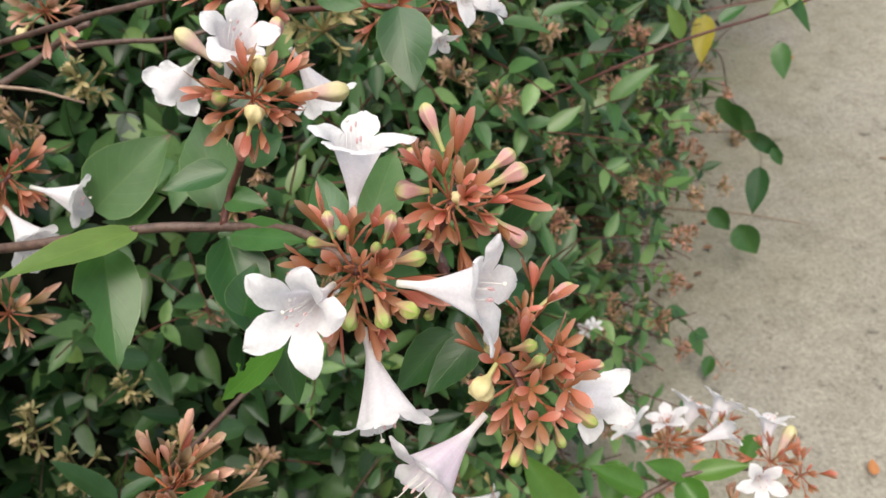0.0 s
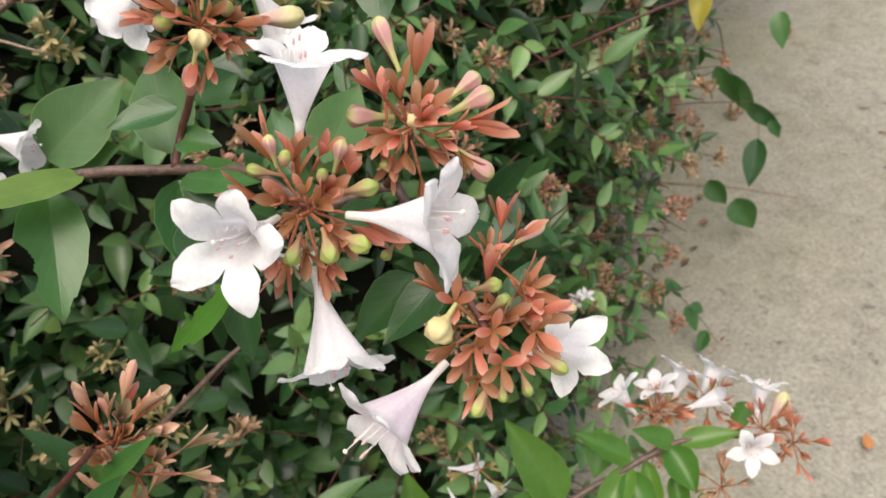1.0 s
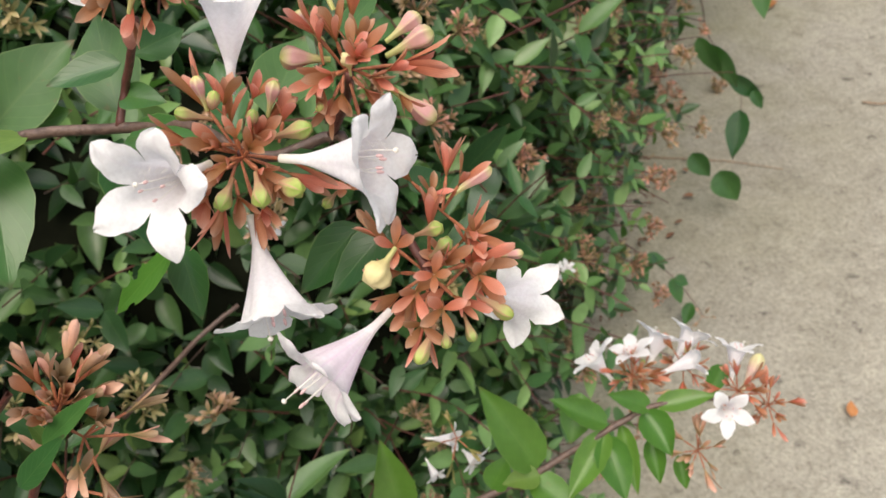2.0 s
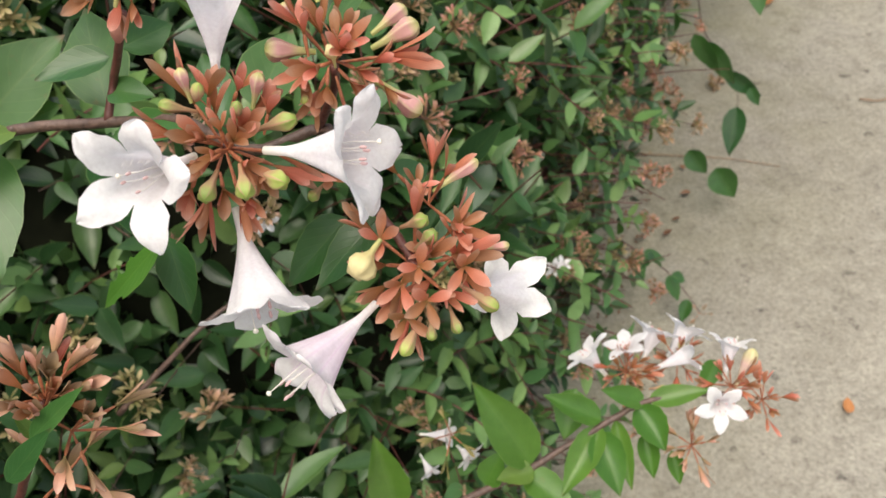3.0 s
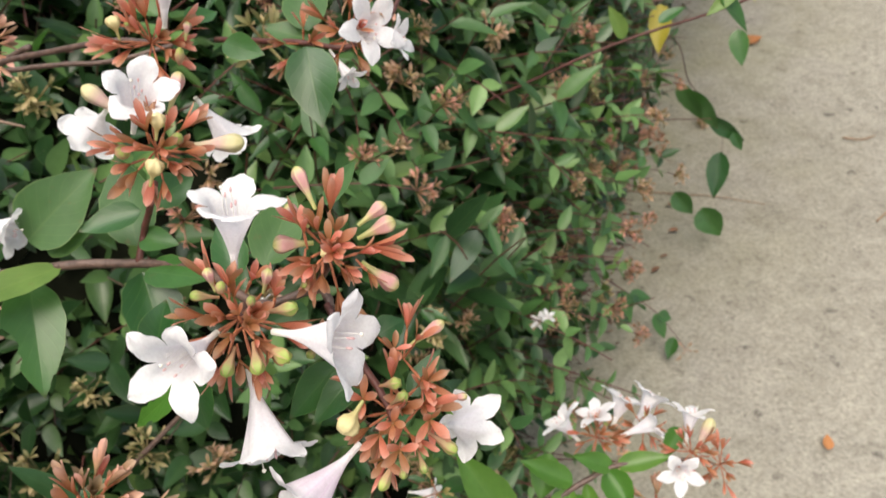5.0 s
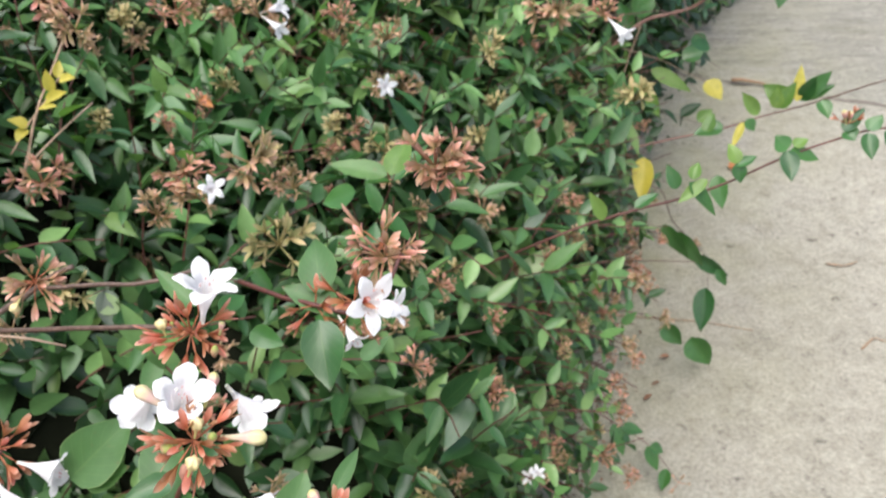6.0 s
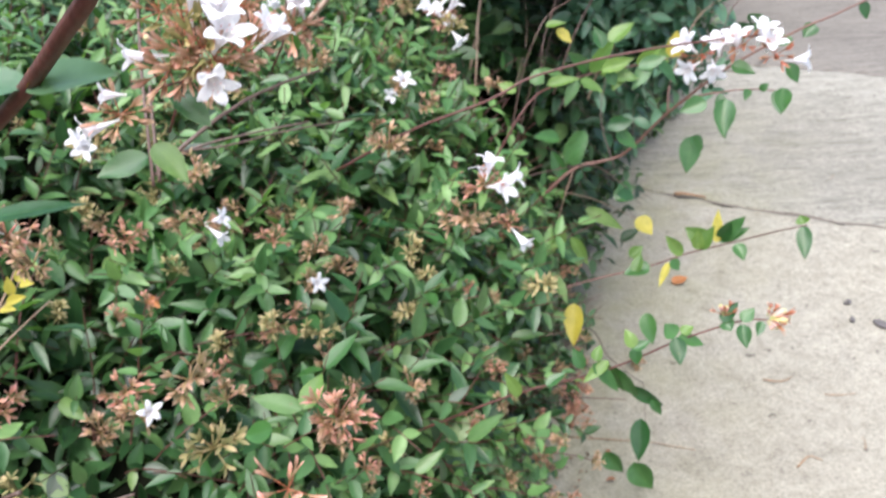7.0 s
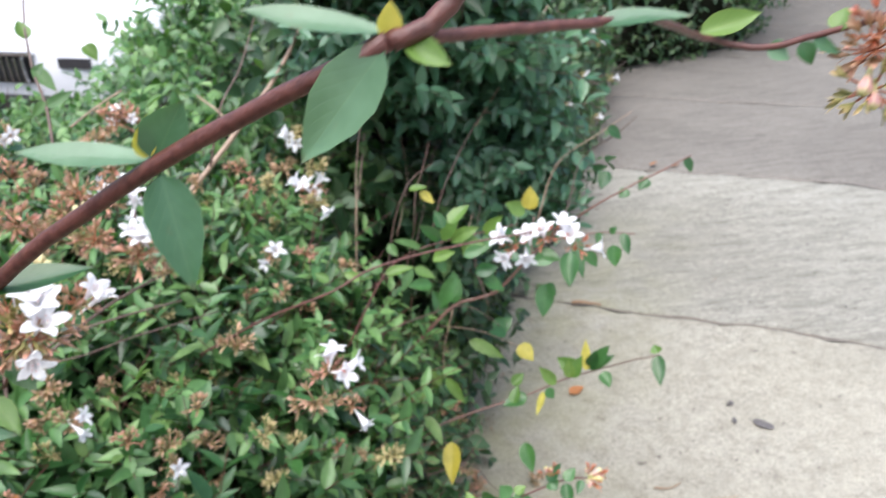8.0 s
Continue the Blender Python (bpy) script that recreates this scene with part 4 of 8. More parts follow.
LEFT_TOP = [(1.4, 0.62), (1.8, 0.84), (2.4, 0.95), (3.0, 0.80)]
back_hedge = thing("hedge", (-0.8, 2.2, 0.0), "mid green leafy hedge behind the flowering one", "hedge")


def back_place(q):
    y = 1.5 + 1.6 * q.random() ** 1.4
    x = q.uniform(-2.4, 0.35)
    h = between(LEFT_TOP, y) - 0.86 * min(0.42, max(0.0, -x - 0.05))
    return Vector((x, y, h + lumps(x, y, 0, 0.10, 3.5))), Vector((0.05, -0.6, 0.8))


lb, sb = grow(2200, back_place, r, 0.15, 0.050, 5, 0.6, 0.5, 0.3, 0.14)
# Leaf colour raised in place of the strong light on this hedge.
part("foliage", leaf_mass("foliage", [M_LEAF_FRESH_LIT], sb, TPL_FAR), back_hedge, "", "stuff")
part("twig_mass", joined("twig_mass", lb, [M_BARK]), back_hedge, "", "stuff")
back_rows = [(1.6 + 1.5 * k / 9, [(0.3, 0.0)] + [(0.3 - 2.6 * c / 9, between(LEFT_TOP, 1.6 + 1.5 * k / 9) - 0.42 - 0.86 * min(0.42, max(0.0, 2.6 * c / 9 - 0.35))) for c in range(10)] + [(-2.4, 0.0)]) for k in range(10)]
part("inner_growth", hull("inner_growth", back_rows, 0.06), back_hedge)
spots = cover(back_rows, lambda x, y: y > 2.9 or x < -2.2 or y < 1.65, 0.045, r)
it = iter(spots)
_, sb2 = grow(len(spots), lambda q: next(it), r, 0.14, 0.05, 4, 0.5, 0.45, 0.2, 0.03)
part("foliage", leaf_mass("foliage", [M_LEAF_FRESH_LIT], sb2, TPL_FAR), back_hedge, "", "stuff")

far_shrub = thing("shrub", (1.2, 4.0, 0.0), "dark shaded shrubs along the far edge of the drive", "shrub")


# Height beyond y 4.8 is unseen, added to shade the far drive.
def far_top(y):
    return between([(2.6, 0.62), (3.2, 0.60), (4.0, 0.85), (4.8, 1.6), (5.4, 3.4), (9.0, 4.2)], y)


def far_place(q):
    y = 2.6 + 6.0 * q.random() ** 1.6
    if q.random() < 0.6:
        f = q.uniform(0.04, 1.0)
        x = between(EDGE, y) - between(SIDE, f) * (1 + y * 0.15) + lumps(0, y, f, 0.10, 3)
        if y > 4.8 and f < 0.4:
            y -= 1.2 * f
        return Vector((x, y, far_top(y) * f)), Vector((0.8, -0.5, 0.3))
    x = between(EDGE, y) - 0.15 - q.uniform(0, 1.2)
    return Vector((x, y, far_top(y) + lumps(x, y, 0, 0.12, 3))), Vector((0.1, -0.5, 0.9))


lf, sf = grow(2600, far_place, r, 0.20, 0.055, 5, 0.8, 0.5, 0.2, 0.15)
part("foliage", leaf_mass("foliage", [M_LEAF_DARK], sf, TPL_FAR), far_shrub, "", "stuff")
part("twig_mass", joined("twig_mass", lf, [M_BARK]), far_shrub, "", "stuff")
far_rows = hull_rows(far_top, 0.9, 2.7, 8.8, 24, 0.2)
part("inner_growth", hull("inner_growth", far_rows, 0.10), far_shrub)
spots = cover(far_rows, lambda x, y: x < between(EDGE, y) - 0.9 or y > 4.4, 0.10, r)
it = iter(spots)
_, sf2 = grow(len(spots), lambda q: next(it), r, 0.24, 0.085, 4, 0.5, 0.5, 0.2, 0.03)
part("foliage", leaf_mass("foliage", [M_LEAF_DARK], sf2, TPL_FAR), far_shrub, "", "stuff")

# leaves of the hedge that stand nearest, each by itself
HEDGE_LEAVES = [mesh_from("leaf", t[0], t[1], t[2], [M_LEAF_ONE]) for t in [(b[0], [tuple(q) for q in b[1]], b[2]) for b in TPL]]
for k, (b, ax, n, w) in enumerate(near):
    ob = put("leaf", HEDGE_LEAVES[k % len(HEDGE_LEAVES)], hedge, b, Matrix(ax.tolist()), (w, n, w))


def tuft_shape(tone_mat, count, long, seed):
    """A bunch of sepal stars in one mesh."""
    q = random.Random(seed)
    pieces = []
    for k in range(count):
        th, ph = math.acos(1 - q.random() * 1.1), q.uniform(0, 6.28)
        d = Vector((math.sin(th) * math.cos(ph), math.sin(th) * math.sin(ph), math.cos(th)))
        at = d * long * q.uniform(0.7, 1.7)
        pieces.append(tube_verts([(0, 0, -long * 0.5), at], 0.0006, 0.0006, 3, False))
        x = d.orthogonal().normalized()
        y2 = d.cross(x)
        for j in range(q.randint(3, 5)):
            a, op = j * 1.4 + q.uniform(0, 0.5), radians(q.uniform(20, 70))
            out = x * math.cos(a) + y2 * math.sin(a)
            ly = d * math.cos(op) + out * math.sin(op)
            lz = d * math.sin(op) - out * math.cos(op)
            m = np.array((ly.cross(lz), ly, lz)).T
            v, f, uv = blade(5, 3, q, 0.4, 0.1, 1.0, 0.02, 0, True)
            n = long * q.uniform(0.8, 1.2)
            pieces.append(((v * (n * 0.33, n, n * 0.33)) @ m.T + np.array(at), f, uv))
    return joined("seed_head", pieces, [tone_mat])


TUFTS = {"red": [tuft_shape(M_TUFT[0], 13, 0.0066, 31 + k) for k in range(4)], "old": [tuft_shape(M_TUFT[1], 13, 0.0066, 41 + k) for k in range(4)],
         "olive": [tuft_shape(M_TUFT[2], 12, 0.0070, 51 + k) for k in range(3)]}


def tuft(parent, at, way, tone="old", size=1.0, flowers=()):
    """A bunch of sepals on the hedge with the white flowers that stand in it (mouth, lobe)."""
    b = Vector(at)
    ob = put("seed_head", rng.choice(TUFTS[tone]), parent, b, frame_z(b, b + Vector(way), b + Vector((rng.uniform(-1, 1), rng.uniform(-1, 1), 0.2))), (size,) * 3)
    for m, o in flowers:
        m, o = Vector(m), Vector(o)
        start = m + (b - m).normalized() * min((b - m).length, 0.019)
        flower(ob, start, m, o, "white", True)
    return ob


q = random.Random(77)
for k in range(85):
    p, n = hedge_point(0 if q.random() < 0.75 else 1, top_near, 0.8, 0.38, 1.45, q)
    tuft(hedge, p + n * q.uniform(0.005, 0.03), n + Vector((q.uniform(-0.5, 0.5), q.uniform(-0.5, 0.5), 0.3)), q.choice(("red", "old", "old", "olive", "olive")), q.uniform(0.8, 1.3))
for k in range(0, len(l5), 2):
    p = Vector(l5[k][0][-1])
    tuft(hedge, p, Vector((0.7, -0.4, 0.5)), q.choice(("red", "red", "old")), q.uniform(0.7, 1.1))
for k in range(55):
    p, n = hedge_point(0, top_near, 0.7, 0.6, 1.45, q)
    if p.x < 0.2:
        tuft(hedge, p + n * q.uniform(0.02, 0.05), n + Vector((q.uniform(-0.5, 0.5), q.uniform(-0.6, 0.2), 0.3)), q.choice(("old", "old", "olive")), q.uniform(0.9, 1.4))

# ---- flowering branches ----

b = thing("flowering_branch", (0.0041, 0.2880, 0.7142), "flowering abelia branch with white trumpet flowers and russet sepals", "branch")
stem(b, [(-0.1502, 0.3304, 0.6696), (-0.0693, 0.2997, 0.7007), (-0.0218, 0.2925, 0.7109), (0.0041, 0.2880, 0.7142), (0.0259, 0.2786, 0.7198), (0.0452, 0.2596, 0.7240), (0.0617, 0.2598, 0.7282), (0.0654, 0.2539, 0.7262)], 0.0016, 0.0011, M_BARK)
stem(b, [(0.0041, 0.2880, 0.7142), (0.0073, 0.2930, 0.7224), (0.0126, 0.2917, 0.7325), (0.0169, 0.2917, 0.7412)], 0.0011, 0.0009, M_BARK_RED)
stem(b, [(0.0425, 0.2597, 0.7242), (0.0469, 0.2430, 0.7384)], 0.0010, 0.0009, M_BARK_RED)
stem(b, [(0.0611, 0.2598, 0.7282), (0.0662, 0.2567, 0.7394), (0.0676, 0.2539, 0.7465)], 0.0010, 0.0009, M_BARK_RED)
stem(b, [(0.0642, 0.2549, 0.7273), (0.0712, 0.2420, 0.7236), (0.0777, 0.2305, 0.7216), (0.0801, 0.2246, 0.7196)], 0.0010, 0.0009, M_BARK_RED)
cluster(b, (0.0462, 0.2438, 0.7376), (0.29, -0.72, 0.63), 13, 0.0086, 0.0060, "red", 88)
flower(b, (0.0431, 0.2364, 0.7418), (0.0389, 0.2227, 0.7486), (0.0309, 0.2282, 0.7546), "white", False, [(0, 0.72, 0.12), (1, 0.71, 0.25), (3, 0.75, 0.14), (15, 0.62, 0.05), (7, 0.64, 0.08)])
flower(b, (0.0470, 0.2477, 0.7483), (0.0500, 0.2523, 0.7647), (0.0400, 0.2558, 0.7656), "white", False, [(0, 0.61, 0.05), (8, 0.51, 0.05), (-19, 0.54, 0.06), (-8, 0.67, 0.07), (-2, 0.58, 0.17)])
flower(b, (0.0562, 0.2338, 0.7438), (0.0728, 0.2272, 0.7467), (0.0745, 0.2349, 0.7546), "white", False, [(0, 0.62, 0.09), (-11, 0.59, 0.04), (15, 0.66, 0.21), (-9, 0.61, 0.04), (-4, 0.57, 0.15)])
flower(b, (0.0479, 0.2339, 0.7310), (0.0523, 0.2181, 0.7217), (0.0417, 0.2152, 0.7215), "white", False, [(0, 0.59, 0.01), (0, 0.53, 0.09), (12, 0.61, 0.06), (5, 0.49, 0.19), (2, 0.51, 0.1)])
bud(b, (0.0441, 0.2421, 0.7470), (0.0389, 0.2400, 0.7505), "green")
bud(b, (0.0436, 0.2424, 0.7487), (0.0432, 0.2434, 0.7551), "pink")
bud(b, (0.0534, 0.2436, 0.7457), (0.0560, 0.2446, 0.7522), "pink")
bud(b, (0.0540, 0.2392, 0.7442), (0.0620, 0.2370, 0.7475), "green")
bud(b, (0.0532, 0.2341, 0.7393), (0.0599, 0.2276, 0.7414), "green")
bud(b, (0.0477, 0.2321, 0.7415), (0.0469, 0.2240, 0.7421), "green")
bud(b, (0.0517, 0.2326, 0.7420), (0.0539, 0.2240, 0.7421), "green")
bud(b, (0.0454, 0.2401, 0.7506), (0.0469, 0.2396, 0.7543), "ovary", 1.50)
bud(b, (0.0519, 0.2377, 0.7483), (0.0531, 0.2370, 0.7518), "ovary", 1.50)
calyx(b, (0.0450, 0.2396, 0.7433), (-0.48, -0.64, 0.60), 0.0057, 4, "red", (15, 50))
calyx(b, (0.0421, 0.2325, 0.7378), (-0.07, -0.99, 0.08), 0.0057, 4, "red", (15, 50))
calyx(b, (0.0542, 0.2340, 0.7392), (0.46, -0.88, -0.12), 0.0057, 4, "red", (15, 50))
calyx(b, (0.0479, 0.2315, 0.7382), (0.26, -0.96, -0.05), 0.0057, 4, "red", (15, 50))
calyx(b, (0.0519, 0.2309, 0.7363), (0.33, -0.94, 0.02), 0.0057, 4, "red", (15, 50))
calyx(b, (0.0466, 0.2429, 0.7492), (0.11, 0.37, 0.92), 0.0057, 4, "red", (15, 50))
calyx(b, (0.0511, 0.2451, 0.7485), (0.49, 0.10, 0.87), 0.0057, 4, "red", (15, 50))
calyx(b, (0.0560, 0.2428, 0.7448), (0.34, 0.27, 0.90), 0.0057, 4, "red", (15, 50))
cluster(b, (0.0488, 0.2378, 0.7415), (0.28, -0.71, 0.65), 5, 0.0050, 0.0052, "red", 50)
cluster(b, (0.0671, 0.2557, 0.7461), (0.14, -0.82, 0.55), 9, 0.0082, 0.0060, "red", 85)
bud(b, (0.0645, 0.2548, 0.7493), (0.0561, 0.2520, 0.7523), "pink", 1.25)
bud(b, (0.0634, 0.2589, 0.7505), (0.0588, 0.2615, 0.7558), "pink", 1.20)
bud(b, (0.0748, 0.2564, 0.7481), (0.0839, 0.2575, 0.7519), "pink", 1.15)
bud(b, (0.0748, 0.2601, 0.7489), (0.0817, 0.2635, 0.7521), "pink", 1.15)
bud(b, (0.0750, 0.2538, 0.7429), (0.0831, 0.2496, 0.7374), "pink", 1.10)
bud(b, (0.0688, 0.2472, 0.7504), (0.0688, 0.2465, 0.7553), "cream", 1.10)
bud(b, (0.0629, 0.2486, 0.7462), (0.0625, 0.2446, 0.7451), "green", 1.20)
bud(b, (0.0665, 0.2566, 0.7581), (0.0631, 0.2618, 0.7666), "pink", 0.85)
calyx(b, (0.0634, 0.2535, 0.7537), (-0.03, 0.28, 0.96), 0.0057, 3, "red", (15, 45))
calyx(b, (0.0705, 0.2531, 0.7533), (0.33, 0.35, 0.88), 0.0057, 3, "red", (15, 45))
calyx(b, (0.0627, 0.2492, 0.7482), (-0.05, -0.96, -0.28), 0.0057, 3, "red", (15, 45))
calyx(b, (0.0668, 0.2467, 0.7472), (-0.05, -0.96, -0.27), 0.0057, 3, "red", (15, 45))
calyx(b, (0.0749, 0.2518, 0.7479), (0.92, -0.09, 0.38), 0.0057, 3, "red", (15, 45))
calyx(b, (0.0767, 0.2487, 0.7449), (0.62, -0.69, -0.37), 0.0057, 3, "red", (15, 45))
cluster(b, (0.0686, 0.2499, 0.7502), (0.13, -0.82, 0.55), 4, 0.0050, 0.0052, "red", 50)
cluster(b, (0.0795, 0.2279, 0.7180), (0.02, -0.60, 0.80), 10, 0.0082, 0.0058, "red", 88)
cluster(b, (0.0830, 0.2392, 0.7233), (0.03, -0.30, 0.95), 4, 0.0080, 0.0057, "red", 75)
cluster(b, (0.0868, 0.2299, 0.7173), (-0.20, -0.60, 0.78), 5, 0.0060, 0.0057, "red", 60)
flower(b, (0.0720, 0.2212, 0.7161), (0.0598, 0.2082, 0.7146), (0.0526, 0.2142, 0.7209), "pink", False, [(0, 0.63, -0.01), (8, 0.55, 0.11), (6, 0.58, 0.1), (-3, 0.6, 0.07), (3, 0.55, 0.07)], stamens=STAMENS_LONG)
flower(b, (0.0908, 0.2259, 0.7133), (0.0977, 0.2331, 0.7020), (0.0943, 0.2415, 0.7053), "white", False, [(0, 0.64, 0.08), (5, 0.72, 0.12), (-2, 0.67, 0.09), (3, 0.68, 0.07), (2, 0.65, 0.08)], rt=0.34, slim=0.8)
bud(b, (0.0745, 0.2228, 0.7311), (0.0701, 0.2157, 0.7299), "cream", 1.25)
bud(b, (0.0840, 0.2424, 0.7236), (0.0934, 0.2465, 0.7274), "pink", 0.75)
bud(b, (0.0779, 0.2284, 0.7282), (0.0828, 0.2264, 0.7318), "green", 1.20)
bud(b, (0.0802, 0.2247, 0.7260), (0.0841, 0.2240, 0.7308), "green", 1.20)
bud(b, (0.0630, 0.2423, 0.7278), (0.0607, 0.2381, 0.7279), "green", 1.30)
bud(b, (0.0921, 0.2296, 0.7196), (0.0976, 0.2285, 0.7213), "pink", 0.90)
bud(b, (0.0802, 0.2171, 0.7160), (0.0766, 0.2099, 0.7146), "green", 0.90)
bud(b, (0.0821, 0.2161, 0.7178), (0.0820, 0.2110, 0.7170), "green")
bud(b, (0.0855, 0.2170, 0.7187), (0.0869, 0.2116, 0.7176), "green")
bud(b, (0.0873, 0.2212, 0.7199), (0.0943, 0.2162, 0.7178), "green", 0.90)
calyx(b, (0.0743, 0.2242, 0.7297), (0.00, -0.44, 0.90), 0.0057, 4, "red", (45, 80))
calyx(b, (0.0808, 0.2184, 0.7283), (-0.08, -0.67, 0.74), 0.0057, 4, "red", (45, 80))
calyx(b, (0.0886, 0.2207, 0.7249), (0.25, -0.73, 0.64), 0.0057, 4, "red", (45, 80))
calyx(b, (0.0818, 0.2141, 0.7242), (-0.02, -0.82, 0.57), 0.0057, 4, "red", (45, 80))
calyx(b, (0.0775, 0.2184, 0.7242), (-0.13, -0.89, 0.44), 0.0057, 4, "red", (45, 80))
calyx(b, (0.0639, 0.2446, 0.7272), (0.10, -0.59, 0.80), 0.0057, 4, "red", (45, 80))
calyx(b, (0.0778, 0.2160, 0.7177), (-0.09, -0.87, 0.48), 0.0057, 4, "red", (45, 80))
calyx(b, (0.0887, 0.2314, 0.7241), (0.22, -0.38, 0.90), 0.0057, 4, "red", (45, 80))
calyx(b, (0.0813, 0.2372, 0.7297), (0.25, -0.14, 0.96), 0.0057, 4, "red", (45, 80))
cluster(b, (0.0196, 0.2946, 0.7500), (0.27, -0.78, 0.57), 15, 0.0078, 0.0060, "red", 85)
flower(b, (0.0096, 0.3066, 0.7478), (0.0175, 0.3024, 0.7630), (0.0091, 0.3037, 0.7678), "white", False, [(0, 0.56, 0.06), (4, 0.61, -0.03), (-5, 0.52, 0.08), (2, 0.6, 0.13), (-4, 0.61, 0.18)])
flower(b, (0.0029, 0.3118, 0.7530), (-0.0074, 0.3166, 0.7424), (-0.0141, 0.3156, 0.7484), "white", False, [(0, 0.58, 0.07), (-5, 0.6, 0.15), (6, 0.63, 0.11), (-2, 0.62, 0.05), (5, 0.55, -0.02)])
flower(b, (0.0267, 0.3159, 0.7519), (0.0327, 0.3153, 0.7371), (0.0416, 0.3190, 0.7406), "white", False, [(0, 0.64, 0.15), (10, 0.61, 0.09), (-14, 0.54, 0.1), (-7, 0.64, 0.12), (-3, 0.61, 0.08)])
bud(b, (0.0110, 0.3039, 0.7543), (0.0012, 0.3070, 0.7636), "long")
bud(b, (0.0284, 0.2951, 0.7503), (0.0441, 0.2919, 0.7524), "long", 0.90)
bud(b, (0.0219, 0.2915, 0.7554), (0.0244, 0.2929, 0.7626), "cream", 1.10)
bud(b, (0.0193, 0.2833, 0.7468), (0.0230, 0.2847, 0.7540), "cream", 1.20)
bud(b, (0.0222, 0.3044, 0.7545), (0.0261, 0.3123, 0.7627), "pink", 0.90)
bud(b, (0.0112, 0.2909, 0.7521), (0.0146, 0.2885, 0.7553), "ovary", 2.00)
bud(b, (0.0265, 0.2924, 0.7533), (0.0284, 0.2905, 0.7571), "ovary", 1.80)
bud(b, (0.0135, 0.2907, 0.7344), (0.0160, 0.2915, 0.7424), "pod", 1.35)
calyx(b, (0.0173, 0.2981, 0.7537), (0.12, 0.04, 0.99), 0.0057, 4, "red", (15, 55))
calyx(b, (0.0260, 0.2932, 0.7513), (0.86, 0.01, 0.51), 0.0057, 4, "red", (15, 55))
calyx(b, (0.0132, 0.2907, 0.7489), (-0.81, -0.58, 0.07), 0.0057, 4, "red", (15, 55))
calyx(b, (0.0248, 0.2886, 0.7494), (0.80, -0.58, -0.11), 0.0057, 4, "red", (15, 55))
calyx(b, (0.0165, 0.3046, 0.7548), (0.63, 0.13, 0.76), 0.0057, 4, "red", (15, 55))
leaf(b, (-0.0217, 0.2925, 0.7109), (-0.0467, 0.2659, 0.7227), 0.0113, (0.15, -0.22, 0.96), "fresh", "large yellow-green leaf")
leaf(b, (-0.0331, 0.2912, 0.7069), (-0.0268, 0.2610, 0.6879), 0.0175, (0.37, -0.54, 0.76), "bitten", "dark green leaf with a bitten edge")
leaf(b, (-0.0521, 0.3262, 0.6920), (-0.0254, 0.3372, 0.7131), 0.0233, (0.28, -0.52, 0.81), "pale")
leaf(b, (-0.0484, 0.3282, 0.6868), (-0.0284, 0.3285, 0.6938), 0.0134, (0.25, -0.47, 0.85), "pale")
leaf(b, (0.0005, 0.2981, 0.7120), (-0.0072, 0.3242, 0.7295), 0.0174, (0.25, -0.64, 0.73), "pale")
leaf(b, (0.0073, 0.2964, 0.7275), (-0.0101, 0.2909, 0.7264), 0.0092, (0.17, -0.39, 0.90))
leaf(b, (0.0054, 0.2927, 0.7207), (0.0177, 0.2873, 0.7219), 0.0080, (0.22, -0.61, 0.76))
leaf(b, (0.0093, 0.2996, 0.7278), (0.0206, 0.3099, 0.7283), 0.0111, (0.20, -0.64, 0.74))
leaf(b, (0.0051, 0.2855, 0.7130), (0.0133, 0.2621, 0.6953), 0.0169, (0.41, -0.55, 0.73))
leaf(b, (0.0069, 0.2850, 0.7139), (0.0304, 0.2730, 0.7211), 0.0104, (0.13, -0.40, 0.91))
leaf(b, (0.0267, 0.2454, 0.7138), (0.0056, 0.2443, 0.6942), 0.0090, (0.12, -0.26, 0.96), "eaten", "insect-eaten yellow-green leaf")
leaf(b, (0.0237, 0.2527, 0.7070), (0.0256, 0.2438, 0.6902), 0.0085, (0.20, -0.55, 0.81))
leaf(b, (0.0660, 0.2432, 0.7178), (0.0522, 0.2353, 0.7068), 0.0097, (0.04, -0.43, 0.90))
leaf(b, (0.0723, 0.2413, 0.7185), (0.0589, 0.2307, 0.7105), 0.0089, (0.01, -0.43, 0.90))
leaf(b, (0.0837, 0.2339, 0.7148), (0.0921, 0.2449, 0.7189), 0.0063, (-0.08, -0.44, 0.89))
leaf(b, (0.0396, 0.2674, 0.7265), (0.0342, 0.2832, 0.7347), 0.0098, (0.12, -0.56, 0.82))
leaf(b, (0.0467, 0.2691, 0.7282), (0.0537, 0.2926, 0.7340), 0.0136, (0.07, -0.57, 0.82), "pale")
leaf(b, (0.0649, 0.2767, 0.7416), (0.0726, 0.2927, 0.7438), 0.0055, (-0.00, -0.58, 0.81), "pale")
leaf(b, (0.0588, 0.2562, 0.7245), (0.0486, 0.2512, 0.7267), 0.0065, (0.06, -0.50, 0.86))
leaf(b, (0.0767, 0.2478, 0.7224), (0.0835, 0.2517, 0.7234), 0.0078, (-0.05, -0.48, 0.87))
leaf(b, (0.0114, 0.2635, 0.7042), (0.0164, 0.2690, 0.7171), 0.0117, (0.19, -0.48, 0.85))

b = thing("flowering_branch", (0.0127, 0.3354, 0.7573), "abelia twig with white flowers above the hedge", "branch")
stem(b, [(-0.0946, 0.3808, 0.7257), (-0.0447, 0.3578, 0.7450), (-0.0039, 0.3421, 0.7574), (0.0128, 0.3366, 0.7587)], 0.0011, 0.0009, M_BARK)
cluster(b, (0.0122, 0.3358, 0.7593), (0.35, -0.74, 0.57), 15, 0.0078, 0.0062, "red", 85)
